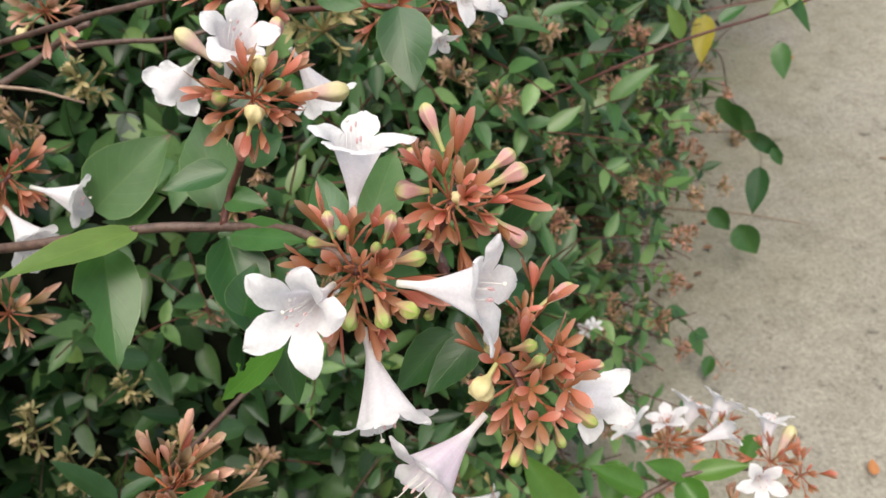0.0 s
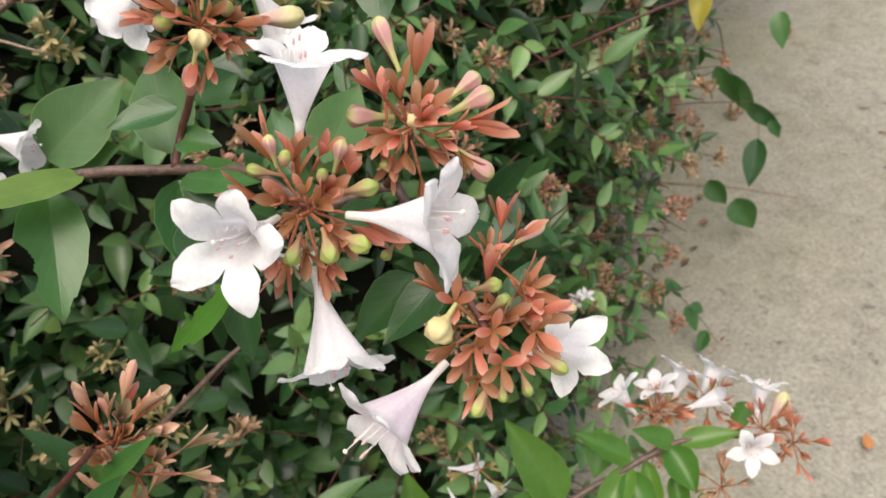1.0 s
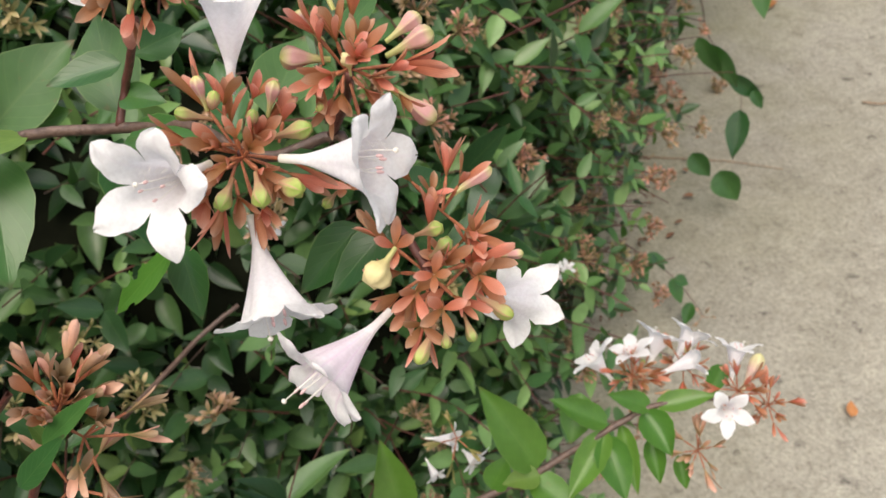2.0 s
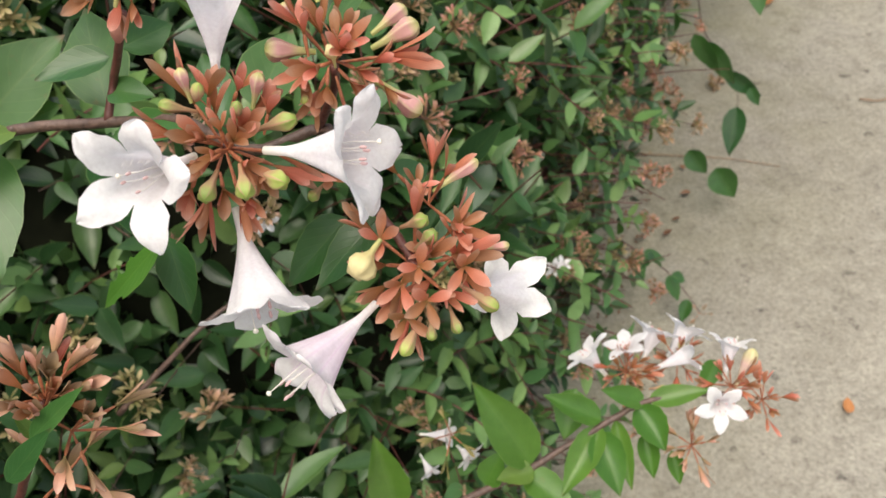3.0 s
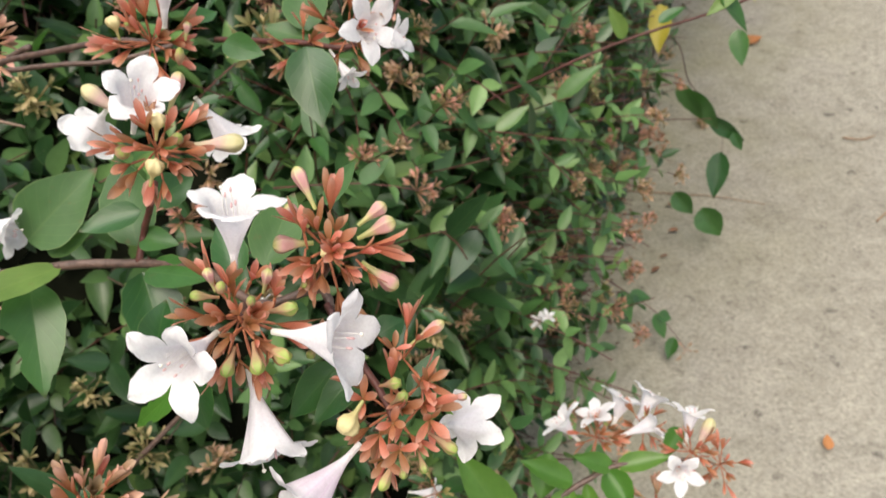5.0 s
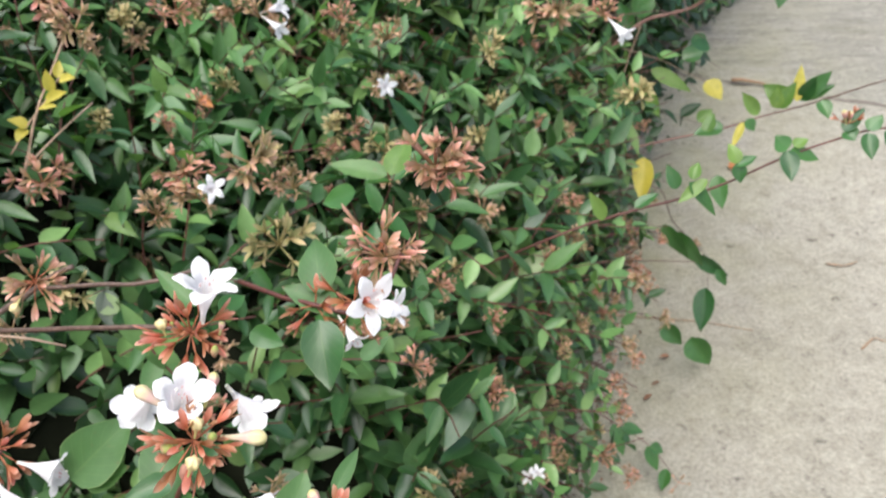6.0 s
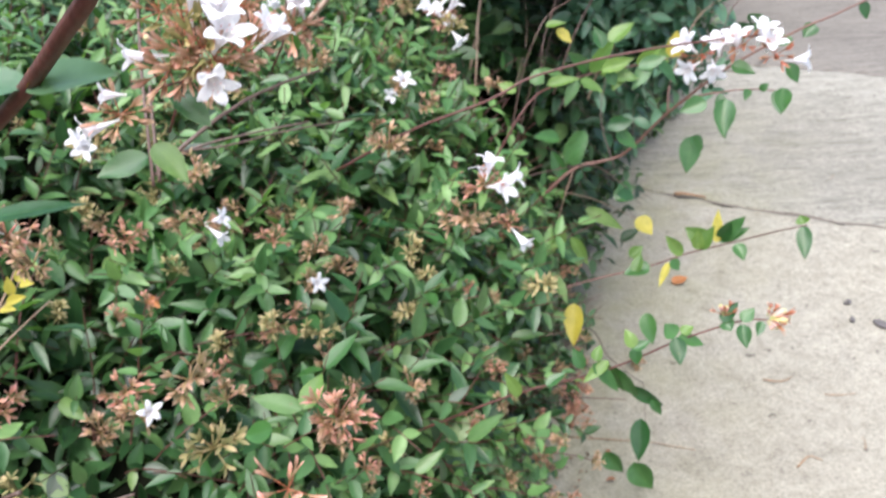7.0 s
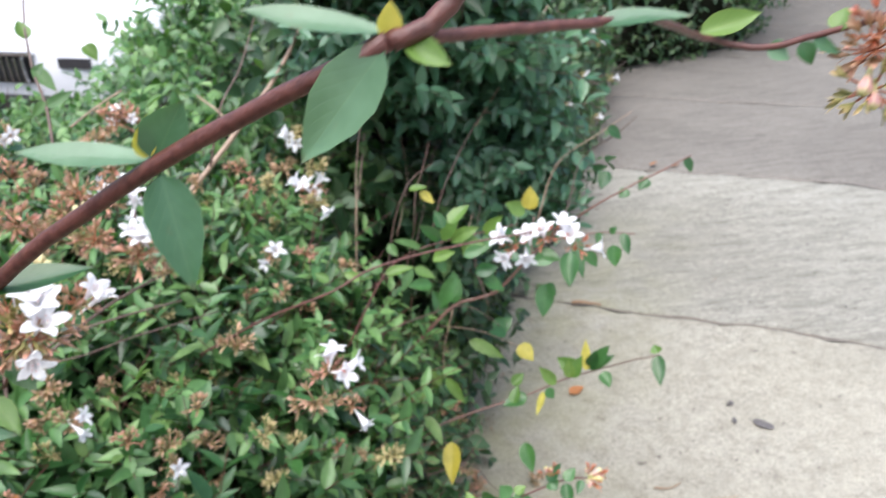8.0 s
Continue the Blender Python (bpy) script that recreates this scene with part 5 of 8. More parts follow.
flower(b, (0.0177, 0.3349, 0.7644), (0.0236, 0.3346, 0.7820), (0.0357, 0.3305, 0.7819))
bud(b, (0.0060, 0.3295, 0.7643), (0.0057, 0.3304, 0.7713), "cream", 1.20)
bud(b, (0.0242, 0.3303, 0.7622), (0.0260, 0.3319, 0.7670), "pink", 1.20)
bud(b, (0.0225, 0.3240, 0.7581), (0.0243, 0.3236, 0.7637), "ovary", 1.20)
bud(b, (0.0081, 0.3323, 0.7644), (0.0082, 0.3328, 0.7679), "green", 1.20)
leaf(b, (0.0127, 0.3464, 0.7622), (-0.0047, 0.3609, 0.7708), 0.0077, (0.19, -0.47, 0.86), "pale")
leaf(b, (0.0332, 0.3356, 0.7576), (0.0460, 0.3285, 0.7571), 0.0083, (0.16, -0.60, 0.79))
leaf(b, (0.0211, 0.3447, 0.7603), (0.0283, 0.3561, 0.7580), 0.0077, (0.15, -0.47, 0.87))

b = thing("flowering_branch", (0.0554, 0.3674, 0.7331), "abelia twig with paired white flowers and a large leaf", "branch")
stem(b, [(0.0075, 0.4133, 0.7169), (0.0334, 0.3850, 0.7303), (0.0511, 0.3721, 0.7354), (0.0666, 0.3658, 0.7359), (0.0796, 0.3777, 0.7371), (0.0869, 0.3949, 0.7414)], 0.0012, 0.0008, M_BARK_RED)
cluster(b, (0.0669, 0.3684, 0.7387), (0.10, -0.80, 0.59), 9, 0.0078, 0.0062, "red", 85)
cluster(b, (0.0498, 0.3744, 0.7335), (0.12, -0.85, 0.51), 6, 0.0078, 0.0062, "red", 80)
flower(b, (0.0671, 0.3667, 0.7399), (0.0756, 0.3589, 0.7461), (0.0755, 0.3477, 0.7367))
flower(b, (0.0708, 0.3680, 0.7353), (0.0844, 0.3633, 0.7391), (0.0935, 0.3612, 0.7398))
flower(b, (0.0604, 0.3637, 0.7366), (0.0665, 0.3539, 0.7315), (0.0722, 0.3507, 0.7295))
leaf(b, (0.0542, 0.3542, 0.7439), (0.0582, 0.3316, 0.7277), 0.0171, (0.12, -0.66, 0.74))
leaf(b, (0.0521, 0.3775, 0.7370), (0.0490, 0.4028, 0.7502), 0.0168, (0.10, -0.57, 0.82), "pale")
leaf(b, (0.0593, 0.3735, 0.7325), (0.0348, 0.3841, 0.7368), 0.0133, (0.09, -0.47, 0.88), "pale")
cluster(b, (0.0771, 0.4101, 0.7359), (0.06, -0.85, 0.52), 9, 0.0090, 0.0070, "old", 85)
leaf(b, (0.0795, 0.4698, 0.7349), (0.0473, 0.4841, 0.7359), 0.0124, (0.04, -0.44, 0.90), "pale")
leaf(b, (0.0808, 0.4697, 0.7349), (0.0916, 0.4917, 0.7444), 0.0138, (0.01, -0.45, 0.89), "fresh")
leaf(b, (0.0635, 0.4558, 0.7344), (0.0444, 0.4614, 0.7256), 0.0134, (0.06, -0.52, 0.85))

b = thing("flowering_branch", (-0.0834, 0.3326, 0.6995), "abelia twig with drooping white flowers", "branch")
stem(b, [(-0.1132, 0.3392, 0.6926), (-0.0873, 0.3314, 0.6983), (-0.0782, 0.3334, 0.7032)], 0.0011, 0.0008, M_BARK_RED)
cluster(b, (-0.0816, 0.3351, 0.7021), (0.56, -0.65, 0.52), 14, 0.0078, 0.0062, "red", 88)
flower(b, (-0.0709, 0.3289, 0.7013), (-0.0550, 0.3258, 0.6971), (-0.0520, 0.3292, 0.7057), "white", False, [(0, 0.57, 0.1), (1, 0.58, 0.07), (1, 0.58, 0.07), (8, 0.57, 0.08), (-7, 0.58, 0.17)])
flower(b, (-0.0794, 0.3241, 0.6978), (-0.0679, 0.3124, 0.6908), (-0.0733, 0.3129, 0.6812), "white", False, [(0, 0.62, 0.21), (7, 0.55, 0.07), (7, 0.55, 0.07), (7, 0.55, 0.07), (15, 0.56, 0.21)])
cluster(b, (-0.0950, 0.3169, 0.6541), (0.57, -0.55, 0.61), 14, 0.0078, 0.0062, "old", 88)
cluster(b, (-0.0914, 0.4204, 0.7199), (0.46, -0.82, 0.34), 15, 0.0078, 0.0062, "old", 88)
bud(b, (-0.0930, 0.4073, 0.7205), (-0.0937, 0.3996, 0.7197), "cream", 1.20)
leaf(b, (-0.0959, 0.4221, 0.7218), (-0.1088, 0.4170, 0.7167), 0.0091, (0.29, -0.49, 0.82), "pale")

b = thing("seed_head_branch", (-0.0046, 0.2180, 0.6868), "abelia shoot with russet sepals remaining after flowering", "branch")
stem(b, [(-0.0295, 0.2130, 0.6447), (-0.0164, 0.2155, 0.6650), (-0.0053, 0.2174, 0.6834), (-0.0016, 0.2231, 0.6916)], 0.0012, 0.0008, M_BARK_RED)
cluster(b, (-0.0016, 0.2231, 0.6906), (0.30, 0.10, 0.95), 9, 0.0078, 0.0066, "old", 52, (4, 5), (8, 35))
cluster(b, (-0.0016, 0.2221, 0.6900), (0.30, 0.00, 0.95), 7, 0.0074, 0.0062, "red", 66, (3, 4), (10, 40))
cluster(b, (0.0027, 0.2187, 0.6846), (0.70, -0.47, 0.54), 6, 0.0080, 0.0052, "old", 75)
cluster(b, (-0.0033, 0.2134, 0.6727), (0.61, -0.49, 0.63), 6, 0.0080, 0.0052, "old", 85)
leaf(b, (-0.0018, 0.2135, 0.6908), (0.0128, 0.2173, 0.7026), 0.0047, (0.30, -0.31, 0.90))
leaf(b, (-0.0058, 0.2066, 0.6869), (0.0058, 0.2117, 0.6973), 0.0056, (0.31, -0.28, 0.91))
leaf(b, (-0.0023, 0.2155, 0.6885), (-0.0036, 0.2163, 0.6962), 0.0029, (0.27, -0.25, 0.93), "fresh")

b = thing("flowering_branch", (0.1510, 0.3078, 0.5118), "abelia branch with a spray of white flowers over the drive", "branch")
stem(b, [(0.0365, 0.2807, 0.4669), (0.0761, 0.2869, 0.4838), (0.1143, 0.2955, 0.4974), (0.1510, 0.3078, 0.5118), (0.1717, 0.3149, 0.5170), (0.1929, 0.3166, 0.5186), (0.2132, 0.3144, 0.5192)], 0.0019, 0.0012, M_BARK)
cluster(b, (0.1674, 0.3319, 0.5181), (-0.20, -0.44, 0.88), 13, 0.0075, 0.0060, "red", 85)
cluster(b, (0.1927, 0.3356, 0.5188), (-0.26, -0.44, 0.86), 10, 0.0075, 0.0060, "red", 85)
cluster(b, (0.2125, 0.3179, 0.5211), (-0.29, -0.43, 0.85), 11, 0.0075, 0.0060, "red", 85)
cluster(b, (0.2288, 0.3155, 0.5105), (-0.21, -0.46, 0.86), 10, 0.0075, 0.0060, "red", 85)
cluster(b, (0.1940, 0.3019, 0.4976), (-0.19, -0.55, 0.81), 10, 0.0075, 0.0060, "old", 85)
flower(b, (0.1584, 0.3319, 0.5154), (0.1491, 0.3391, 0.5251), (0.1360, 0.3341, 0.5260))
flower(b, (0.1709, 0.3368, 0.5200), (0.1674, 0.3401, 0.5287), (0.1585, 0.3306, 0.5280))
flower(b, (0.1779, 0.3399, 0.5147), (0.1845, 0.3496, 0.5239), (0.1737, 0.3582, 0.5322))
flower(b, (0.1911, 0.3438, 0.5073), (0.2019, 0.3544, 0.5173), (0.2168, 0.3552, 0.5181))
flower(b, (0.1767, 0.3283, 0.5230), (0.1936, 0.3301, 0.5301), (0.1966, 0.3383, 0.5380))
flower(b, (0.2118, 0.3238, 0.5184), (0.2152, 0.3340, 0.5310), (0.2276, 0.3352, 0.5321))
flower(b, (0.2029, 0.3118, 0.5209), (0.2025, 0.3038, 0.5271), (0.2015, 0.2930, 0.5195))
bud(b, (0.2145, 0.3179, 0.5184), (0.2246, 0.3296, 0.5323), "long", 0.90)
bud(b, (0.1929, 0.3376, 0.5207), (0.1955, 0.3412, 0.5269), "cream", 0.90)
bud(b, (0.1756, 0.3211, 0.5188), (0.1827, 0.3194, 0.5214), "green", 0.90)
bud(b, (0.1698, 0.3325, 0.5215), (0.1720, 0.3340, 0.5284), "green", 0.90)
leaf(b, (0.1512, 0.3097, 0.5136), (0.1248, 0.3175, 0.5267), 0.0125, (-0.08, -0.29, 0.95), "bright")
leaf(b, (0.1172, 0.2979, 0.4996), (0.0949, 0.3154, 0.5414), 0.0218, (-0.03, -0.28, 0.96), "bright")
leaf(b, (0.0524, 0.2873, 0.4870), (0.0473, 0.3014, 0.5282), 0.0193, (0.06, -0.25, 0.97), "bright")
leaf(b, (0.1495, 0.3060, 0.5100), (0.1555, 0.2789, 0.4993), 0.0168, (-0.10, -0.25, 0.96), "bright")
leaf(b, (0.1510, 0.3078, 0.5118), (0.1293, 0.2817, 0.4979), 0.0142, (-0.08, -0.25, 0.96), "bright")
leaf(b, (0.1181, 0.2944, 0.4991), (0.1006, 0.2897, 0.5029), 0.0117, (-0.03, -0.25, 0.97), "fresh")
leaf(b, (0.1690, 0.3141, 0.5163), (0.1786, 0.2949, 0.5075), 0.0156, (-0.13, -0.26, 0.96), "bright")
leaf(b, (0.1586, 0.3114, 0.5096), (0.1629, 0.2849, 0.4912), 0.0092, (-0.11, -0.25, 0.96), "bright")
leaf(b, (0.1142, 0.2946, 0.4965), (0.1348, 0.2763, 0.4969), 0.0155, (-0.06, -0.23, 0.97), "bright")
leaf(b, (0.1744, 0.3153, 0.5174), (0.2013, 0.3142, 0.5259), 0.0104, (-0.15, -0.28, 0.95), "bright")
leaf(b, (0.2117, 0.3346, 0.5177), (0.1991, 0.3179, 0.5157), 0.0094, (-0.18, -0.29, 0.94), "bright")
leaf(b, (0.1717, 0.3149, 0.5170), (0.1525, 0.3168, 0.5286), 0.0104, (-0.12, -0.29, 0.95), "bright")
leaf(b, (0.1713, 0.3060, 0.5043), (0.1737, 0.2881, 0.4942), 0.0100, (-0.13, -0.25, 0.96), "bright")
leaf(b, (0.1845, 0.3005, 0.4963), (0.1867, 0.2879, 0.4869), 0.0080, (-0.14, -0.24, 0.96), "bright")
leaf(b, (0.0955, 0.2927, 0.4920), (0.1044, 0.3013, 0.5071), 0.0132, (-0.02, -0.25, 0.97), "bright")
leaf(b, (0.1415, 0.3240, 0.5190), (0.1341, 0.3060, 0.5046), 0.0160, (-0.08, -0.28, 0.96), "bright")
cluster(b, (0.0811, 0.3210, 0.4914), (0.01, -0.57, 0.82), 5, 0.0100, 0.0057, "olive", 85)
flower(b, (0.0651, 0.3269, 0.4834), (0.0787, 0.3232, 0.4867), (0.0838, 0.3280, 0.4926))
flower(b, (0.0833, 0.3218, 0.4784), (0.0892, 0.3153, 0.4777), (0.0901, 0.3081, 0.4707))
flower(b, (0.0643, 0.3197, 0.4764), (0.0688, 0.3108, 0.4748), (0.0736, 0.3070, 0.4725))
tuft(hedge, (-0.0194, 0.6971, 0.7410), (0.18, -0.48, 0.91), "old", 1.10, [((-0.0013, 0.6911, 0.7477), (0.0038, 0.6866, 0.7405)), ((-0.0037, 0.6837, 0.7340), (-0.0007, 0.6790, 0.7261))])
tuft(hedge, (0.0611, 0.6851, 0.6815), (0.11, -0.47, 0.96), "old", 0.90, [((0.0717, 0.6733, 0.6869), (0.0780, 0.6691, 0.6804))])
tuft(hedge, (0.2187, 0.6857, 0.7609), (-0.03, -0.51, 0.92), "red", 1.30, [((0.2253, 0.6897, 0.7837), (0.2191, 0.6837, 0.7719)), ((0.2337, 0.6706, 0.7673), (0.2293, 0.6635, 0.7539)), ((0.2459, 0.6808, 0.7711), (0.2583, 0.6779, 0.7680)), ((0.2187, 0.6934, 0.7748), (0.2076, 0.6933, 0.7727))])
tuft(hedge, (0.2016, 0.6835, 0.7334), (-0.01, -0.50, 0.94), "old", 1.60, [])
tuft(hedge, (0.2350, 0.6646, 0.7360), (-0.04, -0.49, 0.94), "red", 0.90, [((0.2460, 0.6452, 0.7279), (0.2541, 0.6414, 0.7225))])
tuft(hedge, (-0.0376, 0.5158, 0.7011), (0.19, -0.45, 0.95), "old", 1.20, [((-0.0244, 0.5047, 0.7117), (-0.0278, 0.4999, 0.7050))])
tuft(hedge, (-0.0456, 0.5287, 0.7101), (0.20, -0.46, 0.93), "red", 1.20, [])
tuft(hedge, (-0.0078, 0.5389, 0.7085), (0.15, -0.47, 0.94), "old", 1.50, [])
tuft(hedge, (0.0009, 0.5251, 0.6553), (0.14, -0.44, 0.98), "olive", 1.60, [])
tuft(hedge, (0.0150, 0.5368, 0.6892), (0.12, -0.47, 0.96), "old", 1.00, [])
tuft(hedge, (0.1044, 0.4345, 0.7617), (-0.00, -0.51, 0.92), "red", 1.30, [])
tuft(hedge, (0.0809, 0.3784, 0.7551), (0.04, -0.47, 0.97), "red", 1.10, [])
tuft(hedge, (-0.0731, 0.6657, 0.8313), (0.20, -0.54, 0.77), "olive", 1.20, [((-0.0735, 0.6462, 0.8386), (-0.0711, 0.6404, 0.8304)), ((-0.0783, 0.6505, 0.8443), (-0.0861, 0.6487, 0.8416))])
tuft(hedge, (-0.1320, 0.6136, 0.7912), (0.26, -0.50, 0.81), "red", 1.40, [((-0.1359, 0.5996, 0.8058), (-0.1306, 0.5946, 0.7991))])
tuft(hedge, (-0.1097, 0.5923, 0.7794), (0.25, -0.49, 0.83), "old", 1.30, [])
tuft(hedge, (-0.1225, 0.5129, 0.7199), (0.28, -0.43, 0.91), "red", 1.20, [])
tuft(hedge, (-0.0561, 0.6244, 0.7745), (0.19, -0.52, 0.83), "red", 1.10, [])
tuft(hedge, (-0.0615, 0.5070, 0.6966), (0.22, -0.44, 0.95), "old", 1.00, [])
tuft(hedge, (-0.0376, 0.7008, 0.7443), (0.15, -0.53, 0.84), "old", 1.20, [])
tuft(hedge, (0.0333, 0.6437, 0.6672), (0.09, -0.50, 0.92), "olive", 1.10, [])
tuft(hedge, (0.1095, 0.4324, 0.7613), (0.02, -0.47, 0.97), "red", 1.20, [])
tuft(hedge, (0.1571, 1.0035, 0.7335), (0.02, -0.55, 0.84), "old", 1.20, [((0.1636, 0.9943, 0.7491), (0.1731, 0.9994, 0.7597)), ((0.1486, 0.9872, 0.7337), (0.1382, 0.9850, 0.7280))])
tuft(hedge, (0.2148, 1.0425, 0.8031), (-0.02, -0.57, 0.79), "red", 1.50, [((0.2087, 1.0398, 0.8178), (0.2047, 1.0486, 0.8329)), ((0.2318, 1.0405, 0.8230), (0.2464, 1.0415, 0.8273)), ((0.2345, 1.0180, 0.7830), (0.2451, 1.0133, 0.7764)), ((0.2215, 1.0320, 0.8060), (0.2304, 1.0261, 0.7969)), ((0.1966, 1.0486, 0.8211), (0.1866, 1.0567, 0.8341))])
tuft(hedge, (0.2052, 1.1542, 0.8473), (-0.01, -0.58, 0.75), "olive", 1.50, [((0.1935, 1.1448, 0.8490), (0.1817, 1.1402, 0.8388)), ((0.2017, 1.1300, 0.8446), (0.2117, 1.1259, 0.8388)), ((0.1868, 1.1500, 0.8574), (0.1768, 1.1542, 0.8632))])
tuft(hedge, (0.2714, 1.2095, 0.8961), (-0.05, -0.59, 0.71), "olive", 1.30, [((0.2669, 1.2008, 0.9003), (0.2721, 1.1948, 0.8904))])

b = thing("flowering_branch", (0.0381, 0.5203, 0.9179), "tall abelia shoot with a dense bunch of white flowers", "branch")
stem(b, [(0.0279, 0.5208, 0.8965), (0.0432, 0.5108, 0.9223), (0.0630, 0.5036, 0.9541)], 0.0008, 0.0007, M_BARK_RED)
stem(b, [(0.0300, 0.5027, 0.9263), (0.0424, 0.5032, 0.9292), (0.0594, 0.4984, 0.9339)], 0.0007, 0.0006, M_BARK_RED)
cluster(b, (0.0510, 0.5011, 0.9434), (0.28, -0.75, 0.59), 13, 0.0085, 0.0064, "old", 88)
cluster(b, (0.0660, 0.4961, 0.9410), (0.38, -0.79, 0.49), 13, 0.0085, 0.0064, "old", 88)
cluster(b, (0.0401, 0.5067, 0.9351), (-0.06, -0.89, 0.45), 13, 0.0085, 0.0064, "old", 88)
cluster(b, (0.0736, 0.5485, 0.9333), (0.26, -0.83, 0.50), 13, 0.0085, 0.0064, "old", 88)
cluster(b, (0.0533, 0.5016, 0.9592), (0.25, -0.80, 0.55), 10, 0.0085, 0.0064, "olive", 88)
cluster(b, (0.0609, 0.4950, 0.9486), (0.25, -0.91, 0.34), 10, 0.0085, 0.0064, "olive", 88)
cluster(b, (0.0400, 0.5154, 0.9610), (0.26, -0.86, 0.45), 10, 0.0085, 0.0064, "old", 88)
cluster(b, (0.0539, 0.4953, 0.9377), (0.29, -0.93, 0.23), 10, 0.0085, 0.0064, "old", 88)
cluster(b, (0.0715, 0.5180, 0.9402), (0.30, -0.88, 0.37), 10, 0.0085, 0.0064, "old", 88)
cluster(b, (0.0097, 0.5087, 0.9129), (0.26, -0.89, 0.37), 10, 0.0085, 0.0064, "old", 88)
bud(b, (0.0698, 0.5096, 0.9763), (0.0757, 0.5091, 0.9867), "cream", 1.20)
bud(b, (0.0731, 0.5085, 0.9749), (0.0805, 0.5067, 0.9832), "long", 1.20)
bud(b, (0.0421, 0.5191, 0.9784), (0.0419, 0.5186, 0.9878), "cream", 1.20)
bud(b, (0.0820, 0.5735, 0.9797), (0.0869, 0.5736, 0.9911), "cream", 1.20)
bud(b, (0.0785, 0.5731, 0.9784), (0.0792, 0.5738, 0.9900), "long", 1.20)
bud(b, (0.0390, 0.5036, 0.9500), (0.0338, 0.5004, 0.9536), "long", 1.20)
flower(b, (0.0688, 0.4976, 0.9546), (0.0751, 0.4916, 0.9676), (0.0866, 0.4851, 0.9661))
flower(b, (0.0564, 0.5026, 0.9552), (0.0615, 0.5014, 0.9747), (0.0508, 0.4967, 0.9768))
flower(b, (0.0637, 0.5017, 0.9549), (0.0689, 0.4970, 0.9721), (0.0807, 0.4959, 0.9805))
flower(b, (0.0664, 0.4929, 0.9458), (0.0764, 0.4843, 0.9589), (0.0825, 0.4742, 0.9500))
flower(b, (0.0620, 0.4933, 0.9395), (0.0680, 0.4760, 0.9363), (0.0784, 0.4701, 0.9336))
flower(b, (0.0425, 0.5048, 0.9425), (0.0243, 0.5018, 0.9442), (0.0224, 0.5045, 0.9529))
flower(b, (0.0158, 0.5081, 0.9232), (0.0058, 0.5046, 0.9255), (0.0001, 0.5001, 0.9206))
flower(b, (0.0115, 0.5026, 0.9126), (-0.0035, 0.4968, 0.9099), (-0.0078, 0.4915, 0.9037))
flower(b, (0.0752, 0.5483, 0.9332), (0.0870, 0.5446, 0.9452), (0.0886, 0.5483, 0.9561))
flower(b, (0.0729, 0.5453, 0.9275), (0.0925, 0.5420, 0.9415), (0.0984, 0.5426, 0.9477))
leaf(b, (0.0386, 0.5113, 0.9225), (0.0585, 0.4912, 0.9104), 0.0138, (0.19, -0.50, 0.85))
leaf(b, (0.0153, 0.5160, 0.8856), (-0.0103, 0.5043, 0.8809), 0.0161, (0.23, -0.46, 0.86))
leaf(b, (0.0192, 0.5187, 0.8912), (0.0386, 0.4984, 0.8788), 0.0145, (0.20, -0.47, 0.86), "fresh")

b = thing("flowering_branch", (0.0752, 0.6923, 0.9032), "abelia shoot with white flowers above the hedge", "branch")
stem(b, [(0.0593, 0.6976, 0.8688), (0.0735, 0.6882, 0.8956), (0.0790, 0.7069, 0.9300)], 0.0008, 0.0007, M_BARK_RED)
cluster(b, (0.0820, 0.6752, 0.9046), (0.19, -0.88, 0.44), 15, 0.0085, 0.0064, "old", 88)
cluster(b, (0.0506, 0.6815, 0.9208), (0.24, -0.87, 0.43), 15, 0.0085, 0.0064, "old", 88)
cluster(b, (0.0898, 0.6801, 0.9043), (0.28, -0.90, 0.32), 10, 0.0085, 0.0064, "old", 88)
cluster(b, (0.0389, 0.7104, 0.9501), (0.26, -0.89, 0.37), 10, 0.0085, 0.0064, "old", 88)
cluster(b, (0.0575, 0.7050, 0.9436), (0.29, -0.88, 0.37), 10, 0.0085, 0.0064, "old", 88)
flower(b, (0.0919, 0.6724, 0.9116), (0.0906, 0.6638, 0.9268), (0.0833, 0.6554, 0.9209))
flower(b, (0.0774, 0.7130, 0.9305), (0.0799, 0.7104, 0.9469), (0.0700, 0.7055, 0.9425))
flower(b, (0.0803, 0.7159, 0.9362), (0.0791, 0.7188, 0.9557), (0.0888, 0.7193, 0.9623))
flower(b, (0.0837, 0.6744, 0.9138), (0.0845, 0.6669, 0.9314), (0.0766, 0.6591, 0.9262))
flower(b, (0.0879, 0.6739, 0.9136), (0.0986, 0.6660, 0.9322), (0.1096, 0.6579, 0.9298))
flower(b, (0.0904, 0.6757, 0.9172), (0.1043, 0.6737, 0.9365), (0.1069, 0.6764, 0.9419))
tuft(hedge, (-0.0642, 0.7996, 0.9898), (0.21, -0.55, 0.70), "red", 1.20, [])
tuft(hedge, (-0.0533, 0.7577, 0.9576), (0.21, -0.55, 0.73), "old", 1.40, [])
tuft(hedge, (-0.0819, 0.7433, 0.9681), (0.24, -0.54, 0.72), "red", 1.30, [])
tuft(hedge, (0.0337, 0.8171, 0.9552), (0.13, -0.57, 0.73), "old", 1.20, [])
tuft(hedge, (-0.0776, 0.7517, 0.9427), (0.23, -0.54, 0.74), "red", 1.20, [])
